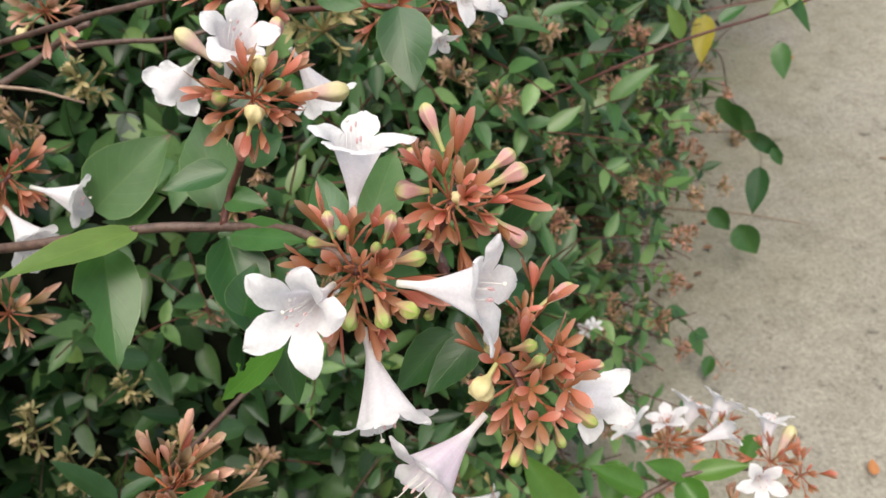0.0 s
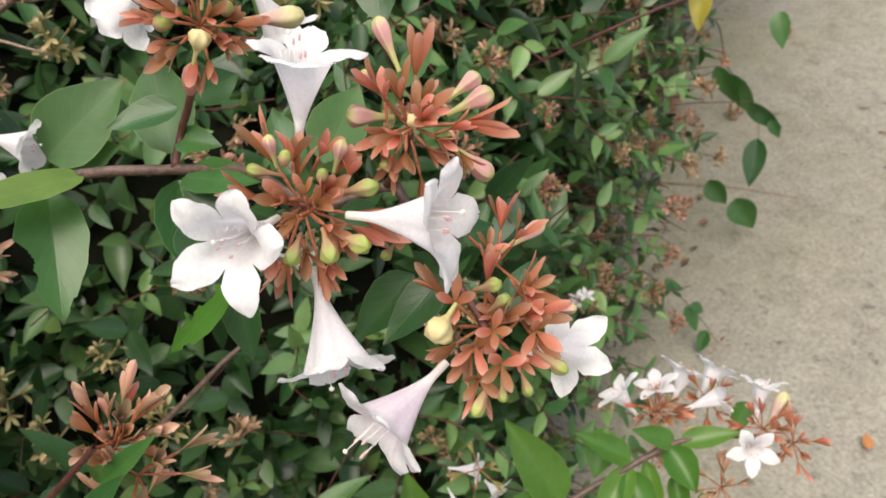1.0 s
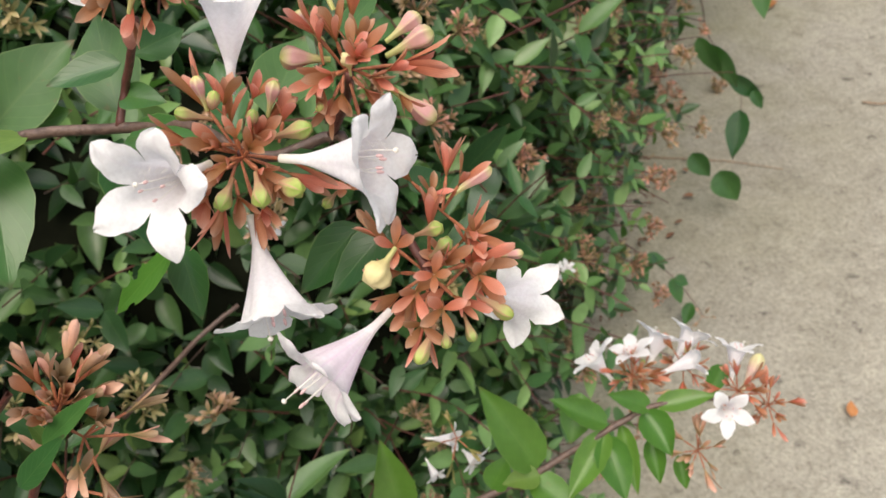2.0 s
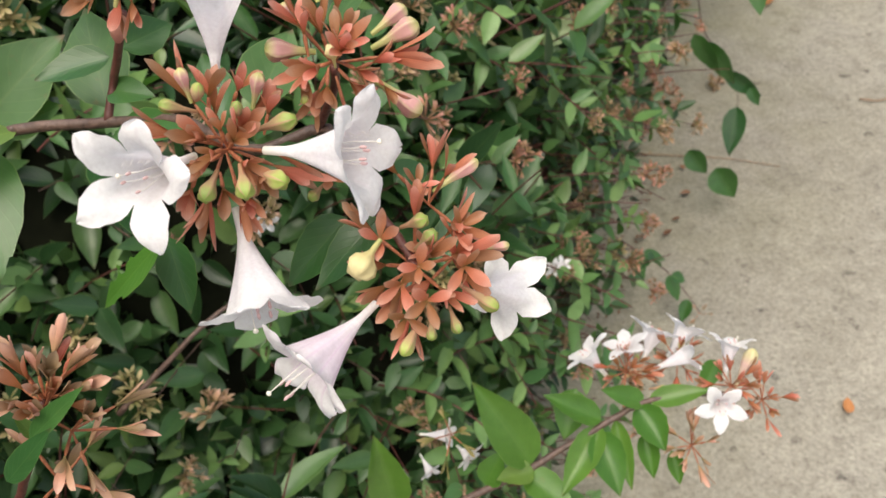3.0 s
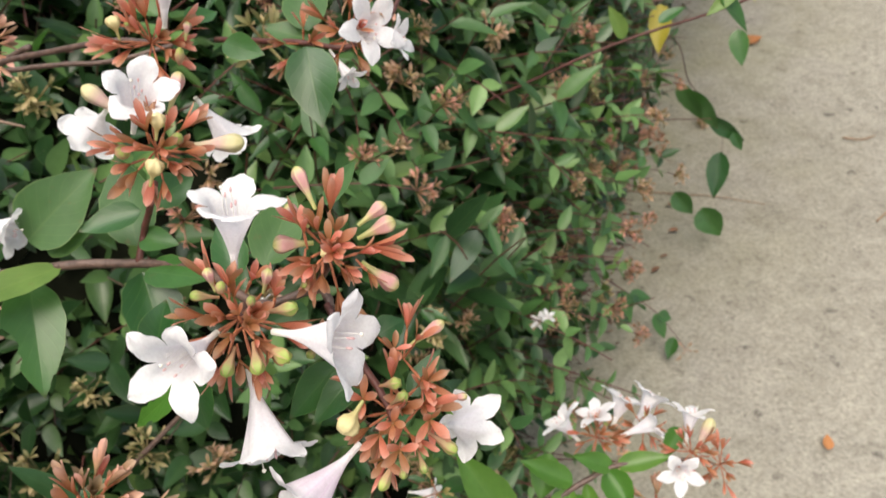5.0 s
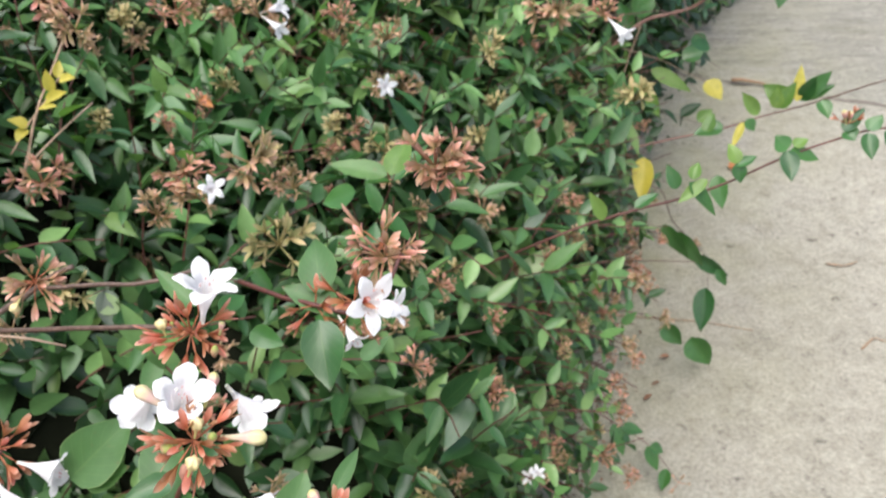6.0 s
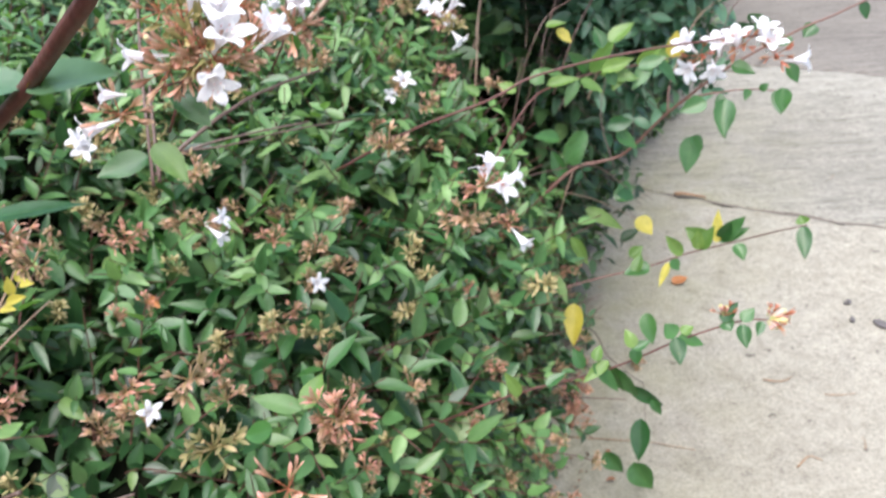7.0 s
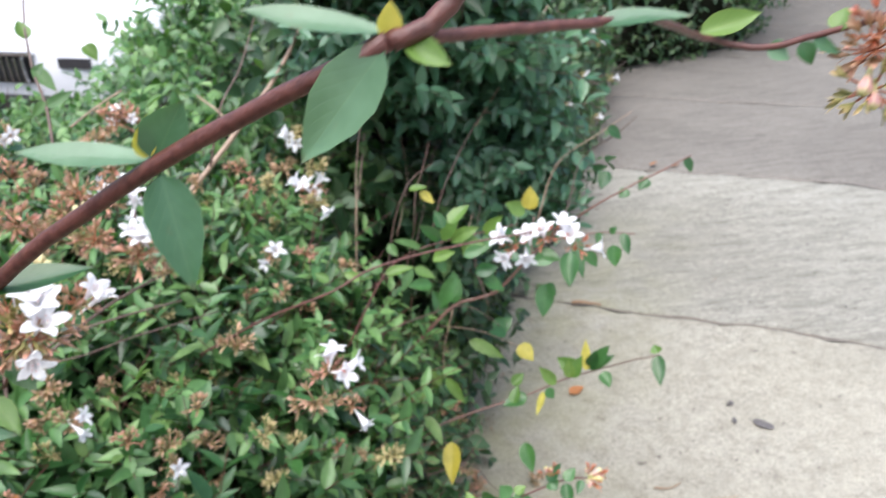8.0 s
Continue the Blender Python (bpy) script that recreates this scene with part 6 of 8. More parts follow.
tuft(hedge, (-0.0555, 0.7837, 0.9626), (0.20, -0.55, 0.72), "old", 1.20, [((-0.0608, 0.7742, 0.9654), (-0.0704, 0.7731, 0.9618)), ((-0.0489, 0.7751, 0.9689), (-0.0419, 0.7769, 0.9735))])
tuft(hedge, (-0.1087, 0.8414, 0.9747), (0.23, -0.55, 0.70), "old", 1.00, [((-0.1090, 0.8316, 0.9778), (-0.1181, 0.8313, 0.9756)), ((-0.1004, 0.8296, 0.9757), (-0.0951, 0.8261, 0.9703))])
tuft(hedge, (0.0135, 0.8385, 0.9490), (0.14, -0.57, 0.73), "old", 1.00, [((0.0273, 0.8280, 0.9531), (0.0349, 0.8295, 0.9572))])

b = thing("leafy_branch", (0.2000, 0.6500, 0.5500), "long leafy abelia shoot over the drive with pink buds", "branch")
stem(b, [(0.1200, 0.6600, 0.5000), (0.2360, 0.6430, 0.5630), (0.3200, 0.6270, 0.5990), (0.3710, 0.6170, 0.6320), (0.4220, 0.6100, 0.6550), (0.4470, 0.5970, 0.6640)], 0.0013, 0.0007, M_BARK_RED)
leaf(b, (0.2403, 0.6246, 0.5790), (0.2280, 0.6301, 0.6034), 0.0115, (-0.10, -0.42, 0.90), "fresh")
leaf(b, (0.2629, 0.6212, 0.5921), (0.2827, 0.6271, 0.6010), 0.0105, (-0.13, -0.42, 0.90))
leaf(b, (0.2958, 0.6238, 0.6054), (0.2886, 0.6312, 0.6241), 0.0113, (-0.15, -0.43, 0.89))
leaf(b, (0.3041, 0.6221, 0.6119), (0.3290, 0.6134, 0.5834), 0.0142, (-0.17, -0.41, 0.90))
leaf(b, (0.3066, 0.6234, 0.6137), (0.3122, 0.6313, 0.6249), 0.0103, (-0.16, -0.43, 0.89), "fresh")
leaf(b, (0.3389, 0.6203, 0.6277), (0.3331, 0.6301, 0.6411), 0.0120, (-0.19, -0.43, 0.88), "fresh")
leaf(b, (0.3389, 0.6203, 0.6277), (0.3402, 0.6113, 0.6153), 0.0111, (-0.19, -0.42, 0.89))
leaf(b, (0.3365, 0.6191, 0.6260), (0.3541, 0.6230, 0.6320), 0.0092, (-0.20, -0.42, 0.88))
leaf(b, (0.3722, 0.6157, 0.6395), (0.3639, 0.6228, 0.6491), 0.0155, (-0.22, -0.43, 0.88))
leaf(b, (0.3731, 0.6156, 0.6395), (0.3721, 0.5976, 0.6230), 0.0145, (-0.22, -0.41, 0.88))
leaf(b, (0.3745, 0.6156, 0.6394), (0.3967, 0.6103, 0.6329), 0.0109, (-0.23, -0.41, 0.88))
leaf(b, (0.3770, 0.6173, 0.6419), (0.3887, 0.6201, 0.6462), 0.0100, (-0.23, -0.42, 0.88), "fresh")
leaf(b, (0.4066, 0.6092, 0.6574), (0.4206, 0.6138, 0.6728), 0.0115, (-0.26, -0.42, 0.87))
leaf(b, (0.4089, 0.6091, 0.6573), (0.4125, 0.6004, 0.6539), 0.0132, (-0.26, -0.41, 0.87))
leaf(b, (0.4216, 0.6030, 0.6578), (0.4212, 0.5874, 0.6446), 0.0122, (-0.27, -0.41, 0.87))
leaf(b, (0.4217, 0.6042, 0.6596), (0.4334, 0.6100, 0.6680), 0.0114, (-0.27, -0.42, 0.87))
leaf(b, (0.4365, 0.5993, 0.6617), (0.4288, 0.5892, 0.6560), 0.0078, (-0.28, -0.41, 0.87))
leaf(b, (0.3183, 0.6227, 0.6132), (0.2936, 0.6131, 0.5990), 0.0103, (-0.16, -0.42, 0.89), "fresh")
cluster(b, (0.4421, 0.5986, 0.6643), (0.91, -0.10, 0.40), 9, 0.0085, 0.0060, "red", 75)
bud(b, (0.4415, 0.5973, 0.6642), (0.4554, 0.5948, 0.6647), "cream", 1.10)
bud(b, (0.4417, 0.5990, 0.6666), (0.4551, 0.5994, 0.6710), "long", 1.10)
bud(b, (0.4393, 0.5974, 0.6643), (0.4472, 0.5912, 0.6594), "long", 1.10)
bud(b, (0.4416, 0.5983, 0.6656), (0.4578, 0.5967, 0.6674), "pink", 1.10)
cluster(b, (0.4100, 0.6111, 0.6618), (-0.24, 0.17, 0.95), 4, 0.0070, 0.0055, "red", 70)
bud(b, (0.4398, 0.5974, 0.6627), (0.4420, 0.5910, 0.6589), "pink")
bud(b, (0.4421, 0.5991, 0.6650), (0.4505, 0.5976, 0.6684), "pink")
bud(b, (0.4401, 0.5999, 0.6662), (0.4410, 0.6017, 0.6737), "pink")
bud(b, (0.4092, 0.6117, 0.6609), (0.4052, 0.6136, 0.6721), "pink")
bud(b, (0.4114, 0.6116, 0.6608), (0.4104, 0.6128, 0.6711), "pink")

b = thing("leafy_branch", (0.4200, 1.0500, 0.3800), "thin arching abelia shoot over the drive with a few leaves", "branch")
stem(b, [(0.3300, 1.0600, 0.3600), (0.4400, 1.0800, 0.3720), (0.5300, 1.1000, 0.3730), (0.6000, 1.1170, 0.3800), (0.6550, 1.0900, 0.4120), (0.6850, 1.0300, 0.4650), (0.6980, 0.9700, 0.5120)], 0.0019, 0.0009, M_BARK_ROSE)
leaf(b, (0.5703, 1.0650, 0.4144), (0.5452, 1.0756, 0.4455), 0.0199, (-0.27, -0.58, 0.77), "fresh")
leaf(b, (0.5999, 1.0682, 0.4199), (0.6157, 1.0710, 0.4586), 0.0215, (-0.30, -0.57, 0.76), "fresh")
leaf(b, (0.6298, 1.0734, 0.4281), (0.6606, 1.0681, 0.4733), 0.0247, (-0.32, -0.57, 0.75))
leaf(b, (0.6315, 1.0733, 0.4280), (0.6381, 1.0637, 0.4663), 0.0214, (-0.32, -0.57, 0.76))
leaf(b, (0.6316, 1.0743, 0.4294), (0.6710, 1.0660, 0.4535), 0.0198, (-0.32, -0.57, 0.76))
leaf(b, (0.5958, 1.0684, 0.4201), (0.5952, 1.0776, 0.4500), 0.0182, (-0.29, -0.58, 0.76), "fresh")
leaf(b, (0.6128, 1.0709, 0.4241), (0.5815, 1.0897, 0.4492), 0.0300, (-0.29, -0.58, 0.76), "fresh")
leaf(b, (0.6255, 1.0726, 0.4269), (0.6302, 1.0936, 0.4734), 0.0166, (-0.31, -0.58, 0.75), "yellow")
leaf(b, (0.6393, 1.0369, 0.4462), (0.6431, 1.0139, 0.4315), 0.0208, (-0.33, -0.56, 0.77))
leaf(b, (0.5488, 1.0598, 0.4065), (0.5296, 1.0390, 0.3768), 0.0117, (-0.26, -0.56, 0.78), "yellow")
leaf(b, (0.5532, 1.0620, 0.4097), (0.5646, 1.0516, 0.3957), 0.0183, (-0.27, -0.57, 0.78))
leaf(b, (0.7100, 0.9959, 0.4944), (0.7009, 0.9599, 0.4611), 0.0211, (-0.38, -0.54, 0.75))
leaf(b, (0.7101, 0.9973, 0.4962), (0.7072, 1.0049, 0.5069), 0.0182, (-0.38, -0.56, 0.74), "fresh")
leaf(b, (0.4938, 1.0546, 0.3974), (0.5082, 1.0704, 0.4198), 0.0183, (-0.24, -0.58, 0.78), "fresh")
leaf(b, (0.5194, 1.0590, 0.4044), (0.4770, 1.0541, 0.3961), 0.0250, (-0.24, -0.57, 0.78))

b = thing("leafy_branch", (0.3600, 1.0000, 0.4000), "thin twig with yellowing leaves beside the drive", "branch")
stem(b, [(0.2741, 0.9425, 0.4055), (0.3366, 0.9568, 0.4274), (0.3705, 0.9416, 0.4331)], 0.0009, 0.0005, M_BARK)
leaf(b, (0.3721, 0.9423, 0.4342), (0.3629, 0.8969, 0.3963), 0.0260, (-0.21, -0.68, 0.70), "yellow", "bright yellow dying leaf")
stem(b, [(0.4097, 1.2226, 0.4570), (0.4836, 1.2443, 0.4211), (0.5550, 1.2289, 0.3849)], 0.0009, 0.0005, M_BARK_TAN)
leaf(b, (0.4584, 1.2194, 0.4199), (0.5174, 1.1878, 0.3950), 0.0239, (-0.20, -0.57, 0.80), "fresh", "yellow-green leaf")
leaf(b, (0.5553, 1.2311, 0.3880), (0.5751, 1.2035, 0.3674), 0.0321, (-0.23, -0.55, 0.80), "yellow", "yellow leaf")
leaf(b, (0.5101, 1.2246, 0.4289), (0.5439, 1.2363, 0.4462), 0.0277, (-0.22, -0.58, 0.79))
leaf(b, (0.5199, 1.1501, 0.3598), (0.5439, 1.1604, 0.3750), 0.0200, (-0.22, -0.54, 0.81), "fresh")

b = thing("leafy_branch", (0.3860, 0.9500, 0.4000), "drooping abelia shoot with dark hanging leaves", "branch")
stem(b, [(0.3300, 0.9200, 0.4000), (0.4000, 0.9500, 0.3800), (0.4400, 0.9800, 0.3000), (0.4900, 1.0000, 0.2350), (0.5200, 1.0200, 0.1900), (0.5000, 0.9500, 0.1800), (0.5050, 0.9500, 0.1100)], 0.0011, 0.0005, M_BARK)
leaf(b, (0.4212, 0.9660, 0.3059), (0.4608, 0.9502, 0.2510), 0.0248, (-0.38, -0.92, 0.08))
leaf(b, (0.4370, 0.9603, 0.2986), (0.4875, 0.9589, 0.2297), 0.0267, (-0.38, -0.92, 0.08))
leaf(b, (0.4760, 0.9694, 0.2440), (0.5281, 0.9541, 0.2073), 0.0222, (-0.38, -0.92, 0.08))
leaf(b, (0.5084, 0.9552, 0.2253), (0.5194, 0.9397, 0.2041), 0.0153, (-0.38, -0.92, 0.08))
leaf(b, (0.4830, 0.9256, 0.2175), (0.4720, 0.8886, 0.1657), 0.0300, (-0.38, -0.92, 0.08))
leaf(b, (0.4927, 0.9549, 0.0872), (0.5167, 0.9259, 0.0477), 0.0418, (-0.38, -0.92, 0.08))
leaf(b, (0.4360, 0.9343, 0.1424), (0.4588, 0.9127, 0.1130), 0.0296, (-0.38, -0.92, 0.08))
leaf(b, (0.4996, 1.0012, 0.3591), (0.5013, 0.9686, 0.3246), 0.0247, (-0.38, -0.92, 0.08))

b = thing("leafy_branch", (0.3600, 0.8600, 0.1000), "low abelia shoot hanging out over the drive", "branch")
stem(b, [(0.2891, 0.7826, 0.1488), (0.3298, 0.7792, 0.1129), (0.3792, 0.7699, 0.0696), (0.4182, 0.7444, 0.0219)], 0.0010, 0.0005, M_BARK_RED)
leaf(b, (0.3260, 0.7793, 0.1131), (0.3382, 0.7499, 0.0760), 0.0201, (-0.16, -0.44, 0.88))
leaf(b, (0.3372, 0.7764, 0.1095), (0.3675, 0.7701, 0.1019), 0.0170, (-0.18, -0.45, 0.88))
leaf(b, (0.3753, 0.7701, 0.0698), (0.3886, 0.7473, 0.0413), 0.0189, (-0.19, -0.42, 0.89))
leaf(b, (0.3792, 0.7699, 0.0696), (0.3983, 0.7640, 0.0624), 0.0173, (-0.19, -0.43, 0.88))
leaf(b, (0.4035, 0.7550, 0.0351), (0.3933, 0.7357, 0.0106), 0.0175, (-0.20, -0.40, 0.89))
leaf(b, (0.3447, 0.7736, 0.1061), (0.3321, 0.7646, 0.0945), 0.0155, (-0.17, -0.44, 0.88))
cluster(b, (0.4180, 0.7419, 0.0188), (-0.15, -0.60, 0.78), 4, 0.0100, 0.0057, "old", 80)

b = thing("leafy_branch", (0.4460, 1.2480, 0.4800), "bare red-brown shrub branch arching over the drive", "branch")
stem(b, [(0.3000, 1.2200, 0.3600), (0.3790, 1.2080, 0.4540), (0.4310, 1.2090, 0.5020), (0.4800, 1.2000, 0.5180), (0.5110, 1.1900, 0.5360), (0.5540, 1.1510, 0.6130), (0.6100, 1.1000, 0.6950), (0.6830, 1.0710, 0.7500), (0.7350, 1.0800, 0.7650), (0.7840, 1.0930, 0.7780)], 0.0034, 0.0011, M_BARK_ROSE)
stem(b, [(0.5540, 1.1510, 0.6130), (0.5745, 1.1479, 0.6324), (0.6050, 1.1387, 0.6431), (0.6597, 1.1264, 0.6512), (0.7121, 1.1082, 0.6498)], 0.0020, 0.0009, M_BARK_ROSE)
stem(b, [(0.5540, 1.1510, 0.6130), (0.5578, 1.1689, 0.6415), (0.5677, 1.1840, 0.6660)], 0.0016, 0.0010, M_BARK_ROSE)
leaf(b, (0.6205, 1.1325, 0.6460), (0.6188, 1.0872, 0.5934), 0.0205, (-0.30, -0.70, 0.45))
leaf(b, (0.6905, 1.1095, 0.6535), (0.6905, 1.0814, 0.6281), 0.0170, (-0.30, -0.70, 0.45))
leaf(b, (0.6578, 1.1228, 0.6527), (0.6461, 1.1055, 0.6432), 0.0120, (-0.30, -0.70, 0.45))
leaf(b, (0.6738, 1.1205, 0.6507), (0.6817, 1.1154, 0.6620), 0.0120, (-0.30, -0.70, 0.45))
stem(b, [(0.4310, 1.2090, 0.5020), (0.4060, 1.1900, 0.4200), (0.4040, 1.1700, 0.3400)], 0.0010, 0.0007, M_BARK_TAN)
stem(b, [(0.5800, 1.1280, 0.6500), (0.6000, 1.1200, 0.7000), (0.6510, 1.2000, 0.7500), (0.6900, 1.1600, 0.8000), (0.7200, 1.1500, 0.8300)], 0.0011, 0.0006, M_BARK)
leaf(b, (0.5528, 0.9724, 0.7035), (0.5430, 0.9414, 0.6669), 0.0260, (-0.27, -0.62, 0.74))
leaf(b, (0.5261, 0.9903, 0.6486), (0.5155, 0.9682, 0.6072), 0.0273, (-0.24, -0.60, 0.76))
leaf(b, (0.5261, 0.9903, 0.6486), (0.5379, 0.9804, 0.6328), 0.0167, (-0.25, -0.61, 0.75))
leaf(b, (0.5917, 0.9173, 0.7349), (0.5904, 0.9035, 0.7099), 0.0191, (-0.31, -0.61, 0.73))
leaf(b, (0.4287, 1.2088, 0.5087), (0.4368, 1.2265, 0.5626), 0.0339, (-0.14, -0.64, 0.76))
leaf(b, (0.4146, 1.2100, 0.4879), (0.3981, 1.2240, 0.5309), 0.0247, (-0.13, -0.63, 0.77))
leaf(b, (0.5394, 1.1148, 0.7095), (0.5412, 1.1229, 0.7449), 0.0261, (-0.24, -0.68, 0.70), "yellow")
leaf(b, (0.5309, 1.1138, 0.7062), (0.5011, 1.1158, 0.7254), 0.0244, (-0.23, -0.67, 0.70), "fresh")
leaf(b, (0.7775, 1.0947, 0.7758), (0.7831, 1.0824, 0.7546), 0.0143, (-0.39, -0.63, 0.67))
leaf(b, (0.7153, 1.0866, 0.7506), (0.6980, 1.0809, 0.7375), 0.0207, (-0.35, -0.64, 0.68))
leaf(b, (0.6822, 1.0828, 0.7382), (0.6668, 1.0788, 0.7284), 0.0175, (-0.33, -0.64, 0.69))
leaf(b, (0.6773, 1.1603, 0.8146), (0.6957, 1.1481, 0.7959), 0.0180, (-0.33, -0.68, 0.65))
leaf(b, (0.6666, 1.1276, 0.7541), (0.6517, 1.1154, 0.7296), 0.0213, (-0.31, -0.66, 0.68))
leaf(b, (0.4886, 1.1440, 0.5057), (0.5044, 1.1310, 0.4850), 0.0236, (-0.18, -0.60, 0.78))
leaf(b, (0.5343, 0.9820, 0.6970), (0.5005, 0.9807, 0.6888), 0.0220, (-0.25, -0.63, 0.73))
leaf(b, (0.3802, 1.1103, 0.4267), (0.4178, 1.0902, 0.3971), 0.0218, (-0.12, -0.57, 0.81))
leaf(b, (0.3860, 1.1162, 0.4384), (0.3735, 1.1000, 0.4070), 0.0200, (-0.11, -0.58, 0.81), "fresh")

b = thing("flowering_branch", (0.2000, 0.7450, 0.8000), "red abelia shoot ending in a spray of white flowers", "branch")
stem(b, [(0.0900, 0.7800, 0.7400), (0.1600, 0.7550, 0.7850), (0.2300, 0.7400, 0.8150), (0.2730, 0.7460, 0.8320), (0.3500, 0.7350, 0.8500), (0.4200, 0.7280, 0.8580), (0.4700, 0.7200, 0.8620)], 0.0014, 0.0008, M_BARK_RED)
cluster(b, (0.4123, 0.7406, 0.8409), (-0.30, -0.75, 0.59), 8, 0.0078, 0.0062, "red", 88)
cluster(b, (0.4406, 0.7268, 0.8519), (-0.34, -0.72, 0.61), 8, 0.0078, 0.0062, "red", 88)
cluster(b, (0.4652, 0.7155, 0.8460), (-0.17, -0.86, 0.49), 8, 0.0078, 0.0062, "red", 88)
flower(b, (0.4100, 0.7421, 0.8432), (0.3959, 0.7381, 0.8543), (0.3834, 0.7333, 0.8476))
flower(b, (0.4259, 0.7343, 0.8421), (0.4225, 0.7310, 0.8562), (0.4096, 0.7317, 0.8656))
flower(b, (0.4395, 0.7292, 0.8457), (0.4346, 0.7272, 0.8619), (0.4468, 0.7249, 0.8701))
flower(b, (0.4531, 0.7253, 0.8513), (0.4555, 0.7234, 0.8688), (0.4487, 0.7278, 0.8819))
flower(b, (0.4580, 0.7176, 0.8486), (0.4582, 0.7125, 0.8601), (0.4711, 0.7045, 0.8562))
flower(b, (0.4722, 0.7122, 0.8414), (0.4874, 0.7065, 0.8439), (0.4959, 0.7101, 0.8539))
flower(b, (0.4223, 0.7381, 0.8382), (0.4188, 0.7237, 0.8323), (0.4285, 0.7173, 0.8265))
flower(b, (0.4118, 0.7381, 0.8364), (0.3974, 0.7286, 0.8334), (0.3851, 0.7255, 0.8298))
leaf(b, (0.2581, 0.7622, 0.8122), (0.2431, 0.7679, 0.8199), 0.0106, (-0.05, -0.54, 0.84), "fresh")
leaf(b, (0.2732, 0.7538, 0.8203), (0.2788, 0.7608, 0.8339), 0.0136, (-0.08, -0.54, 0.84), "pale")
leaf(b, (0.2835, 0.7526, 0.8199), (0.3128, 0.7529, 0.8255), 0.0115, (-0.10, -0.53, 0.84), "fresh")
leaf(b, (0.3100, 0.7520, 0.8233), (0.2973, 0.7420, 0.8032), 0.0105, (-0.10, -0.53, 0.84), "pale")
leaf(b, (0.3126, 0.7517, 0.8232), (0.3323, 0.7442, 0.8131), 0.0115, (-0.12, -0.53, 0.84), "fresh")
leaf(b, (0.3314, 0.7532, 0.8292), (0.3531, 0.7451, 0.8390), 0.0125, (-0.13, -0.53, 0.83), "fresh")
leaf(b, (0.3366, 0.7526, 0.8290), (0.3432, 0.7455, 0.8172), 0.0105, (-0.13, -0.53, 0.84))
leaf(b, (0.3615, 0.7463, 0.8321), (0.3842, 0.7439, 0.8421), 0.0124, (-0.16, -0.53, 0.83))
leaf(b, (0.2274, 0.7829, 0.8029), (0.2149, 0.7897, 0.8130), 0.0098, (-0.03, -0.54, 0.84), "fresh")
leaf(b, (0.3654, 0.8501, 0.8234), (0.3908, 0.8572, 0.8404), 0.0177, (-0.15, -0.55, 0.82), "fresh")
leaf(b, (0.3590, 0.8480, 0.8185), (0.3521, 0.8589, 0.8369), 0.0142, (-0.13, -0.55, 0.82))
leaf(b, (0.4335, 0.7250, 0.8370), (0.4509, 0.7145, 0.8315), 0.0142, (-0.22, -0.51, 0.83))
leaf(b, (0.4744, 0.7107, 0.8391), (0.4829, 0.7024, 0.8255), 0.0120, (-0.25, -0.49, 0.83))

b = thing("bare_twig", (0.3600, 1.4000, 0.5000), "thin brown bare twig in front of the dark shrub", "twig")
stem(b, [(0.3600, 1.3800, 0.4500), (0.4260, 1.4300, 0.6600), (0.4700, 1.4700, 0.7200), (0.5480, 1.5090, 0.7570), (0.6000, 1.5300, 0.8000)], 0.0016, 0.0007, M_BARK)

b = thing("bare_twig", (0.5000, 1.5000, 0.6000), "thin brown bare twig in front of the dark shrub", "twig")
stem(b, [(0.4400, 1.4200, 0.6000), (0.5000, 1.4400, 0.7000), (0.5630, 1.4490, 0.7530), (0.6800, 1.5200, 0.7650), (0.8390, 1.6200, 0.7740), (0.9300, 1.6800, 0.7900)], 0.0014, 0.0006, M_BARK)

b = thing("bare_twig", (0.3100, 1.4000, 0.5000), "pale dry upright twig in front of the dark shrub", "twig")
stem(b, [(0.2852, 1.3780, 0.6234), (0.3028, 1.4201, 0.6814), (0.3305, 1.4812, 0.7960), (0.3472, 1.5388, 0.9022)], 0.0022, 0.0016, M_BARK_TAN)

b = thing("bare_twig", (0.1300, 1.1000, 0.7000), "dry tan leaning branch above the hedge", "twig")
stem(b, [(0.0183, 1.1562, 0.7572), (0.0699, 1.1871, 0.8009), (0.1232, 1.2222, 0.8525), (0.1824, 1.2613, 0.9121), (0.2366, 1.3205, 0.9865)], 0.0042, 0.0034, M_BARK_TAN)
stem(b, [(0.1092, 1.2140, 0.8353), (0.0958, 1.2436, 0.8656), (0.0597, 1.2826, 0.8883)], 0.0022, 0.0014, M_BARK_TAN)

b = thing("bare_twig", (0.0000, 0.6000, 0.7000), "thin dry twig standing out of the hedge", "twig")
stem(b, [(-0.2094, 0.6359, 0.6482), (-0.1947, 0.6643, 0.6882), (-0.1735, 0.6897, 0.7243), (-0.1626, 0.7051, 0.7460)], 0.0012, 0.0008, M_BARK_TAN)
stem(b, [(-0.2041, 0.6422, 0.6572), (-0.1800, 0.6652, 0.6729), (-0.1601, 0.6849, 0.6837)], 0.0010, 0.0006, M_BARK_TAN)

b = thing("bare_twig", (0.0000, 0.7000, 0.7000), "dark twig lying over the hedge top", "twig")
stem(b, [(-0.0999, 0.8343, 0.7223), (-0.0600, 0.8480, 0.7427), (-0.0082, 0.8728, 0.7447), (0.0580, 0.8956, 0.7443)], 0.0016, 0.0010, M_BARK)
stem(b, [(-0.0921, 0.8307, 0.7175), (-0.0946, 0.8563, 0.7531), (-0.0994, 0.8987, 0.7949)], 0.0022, 0.0016, M_BARK)

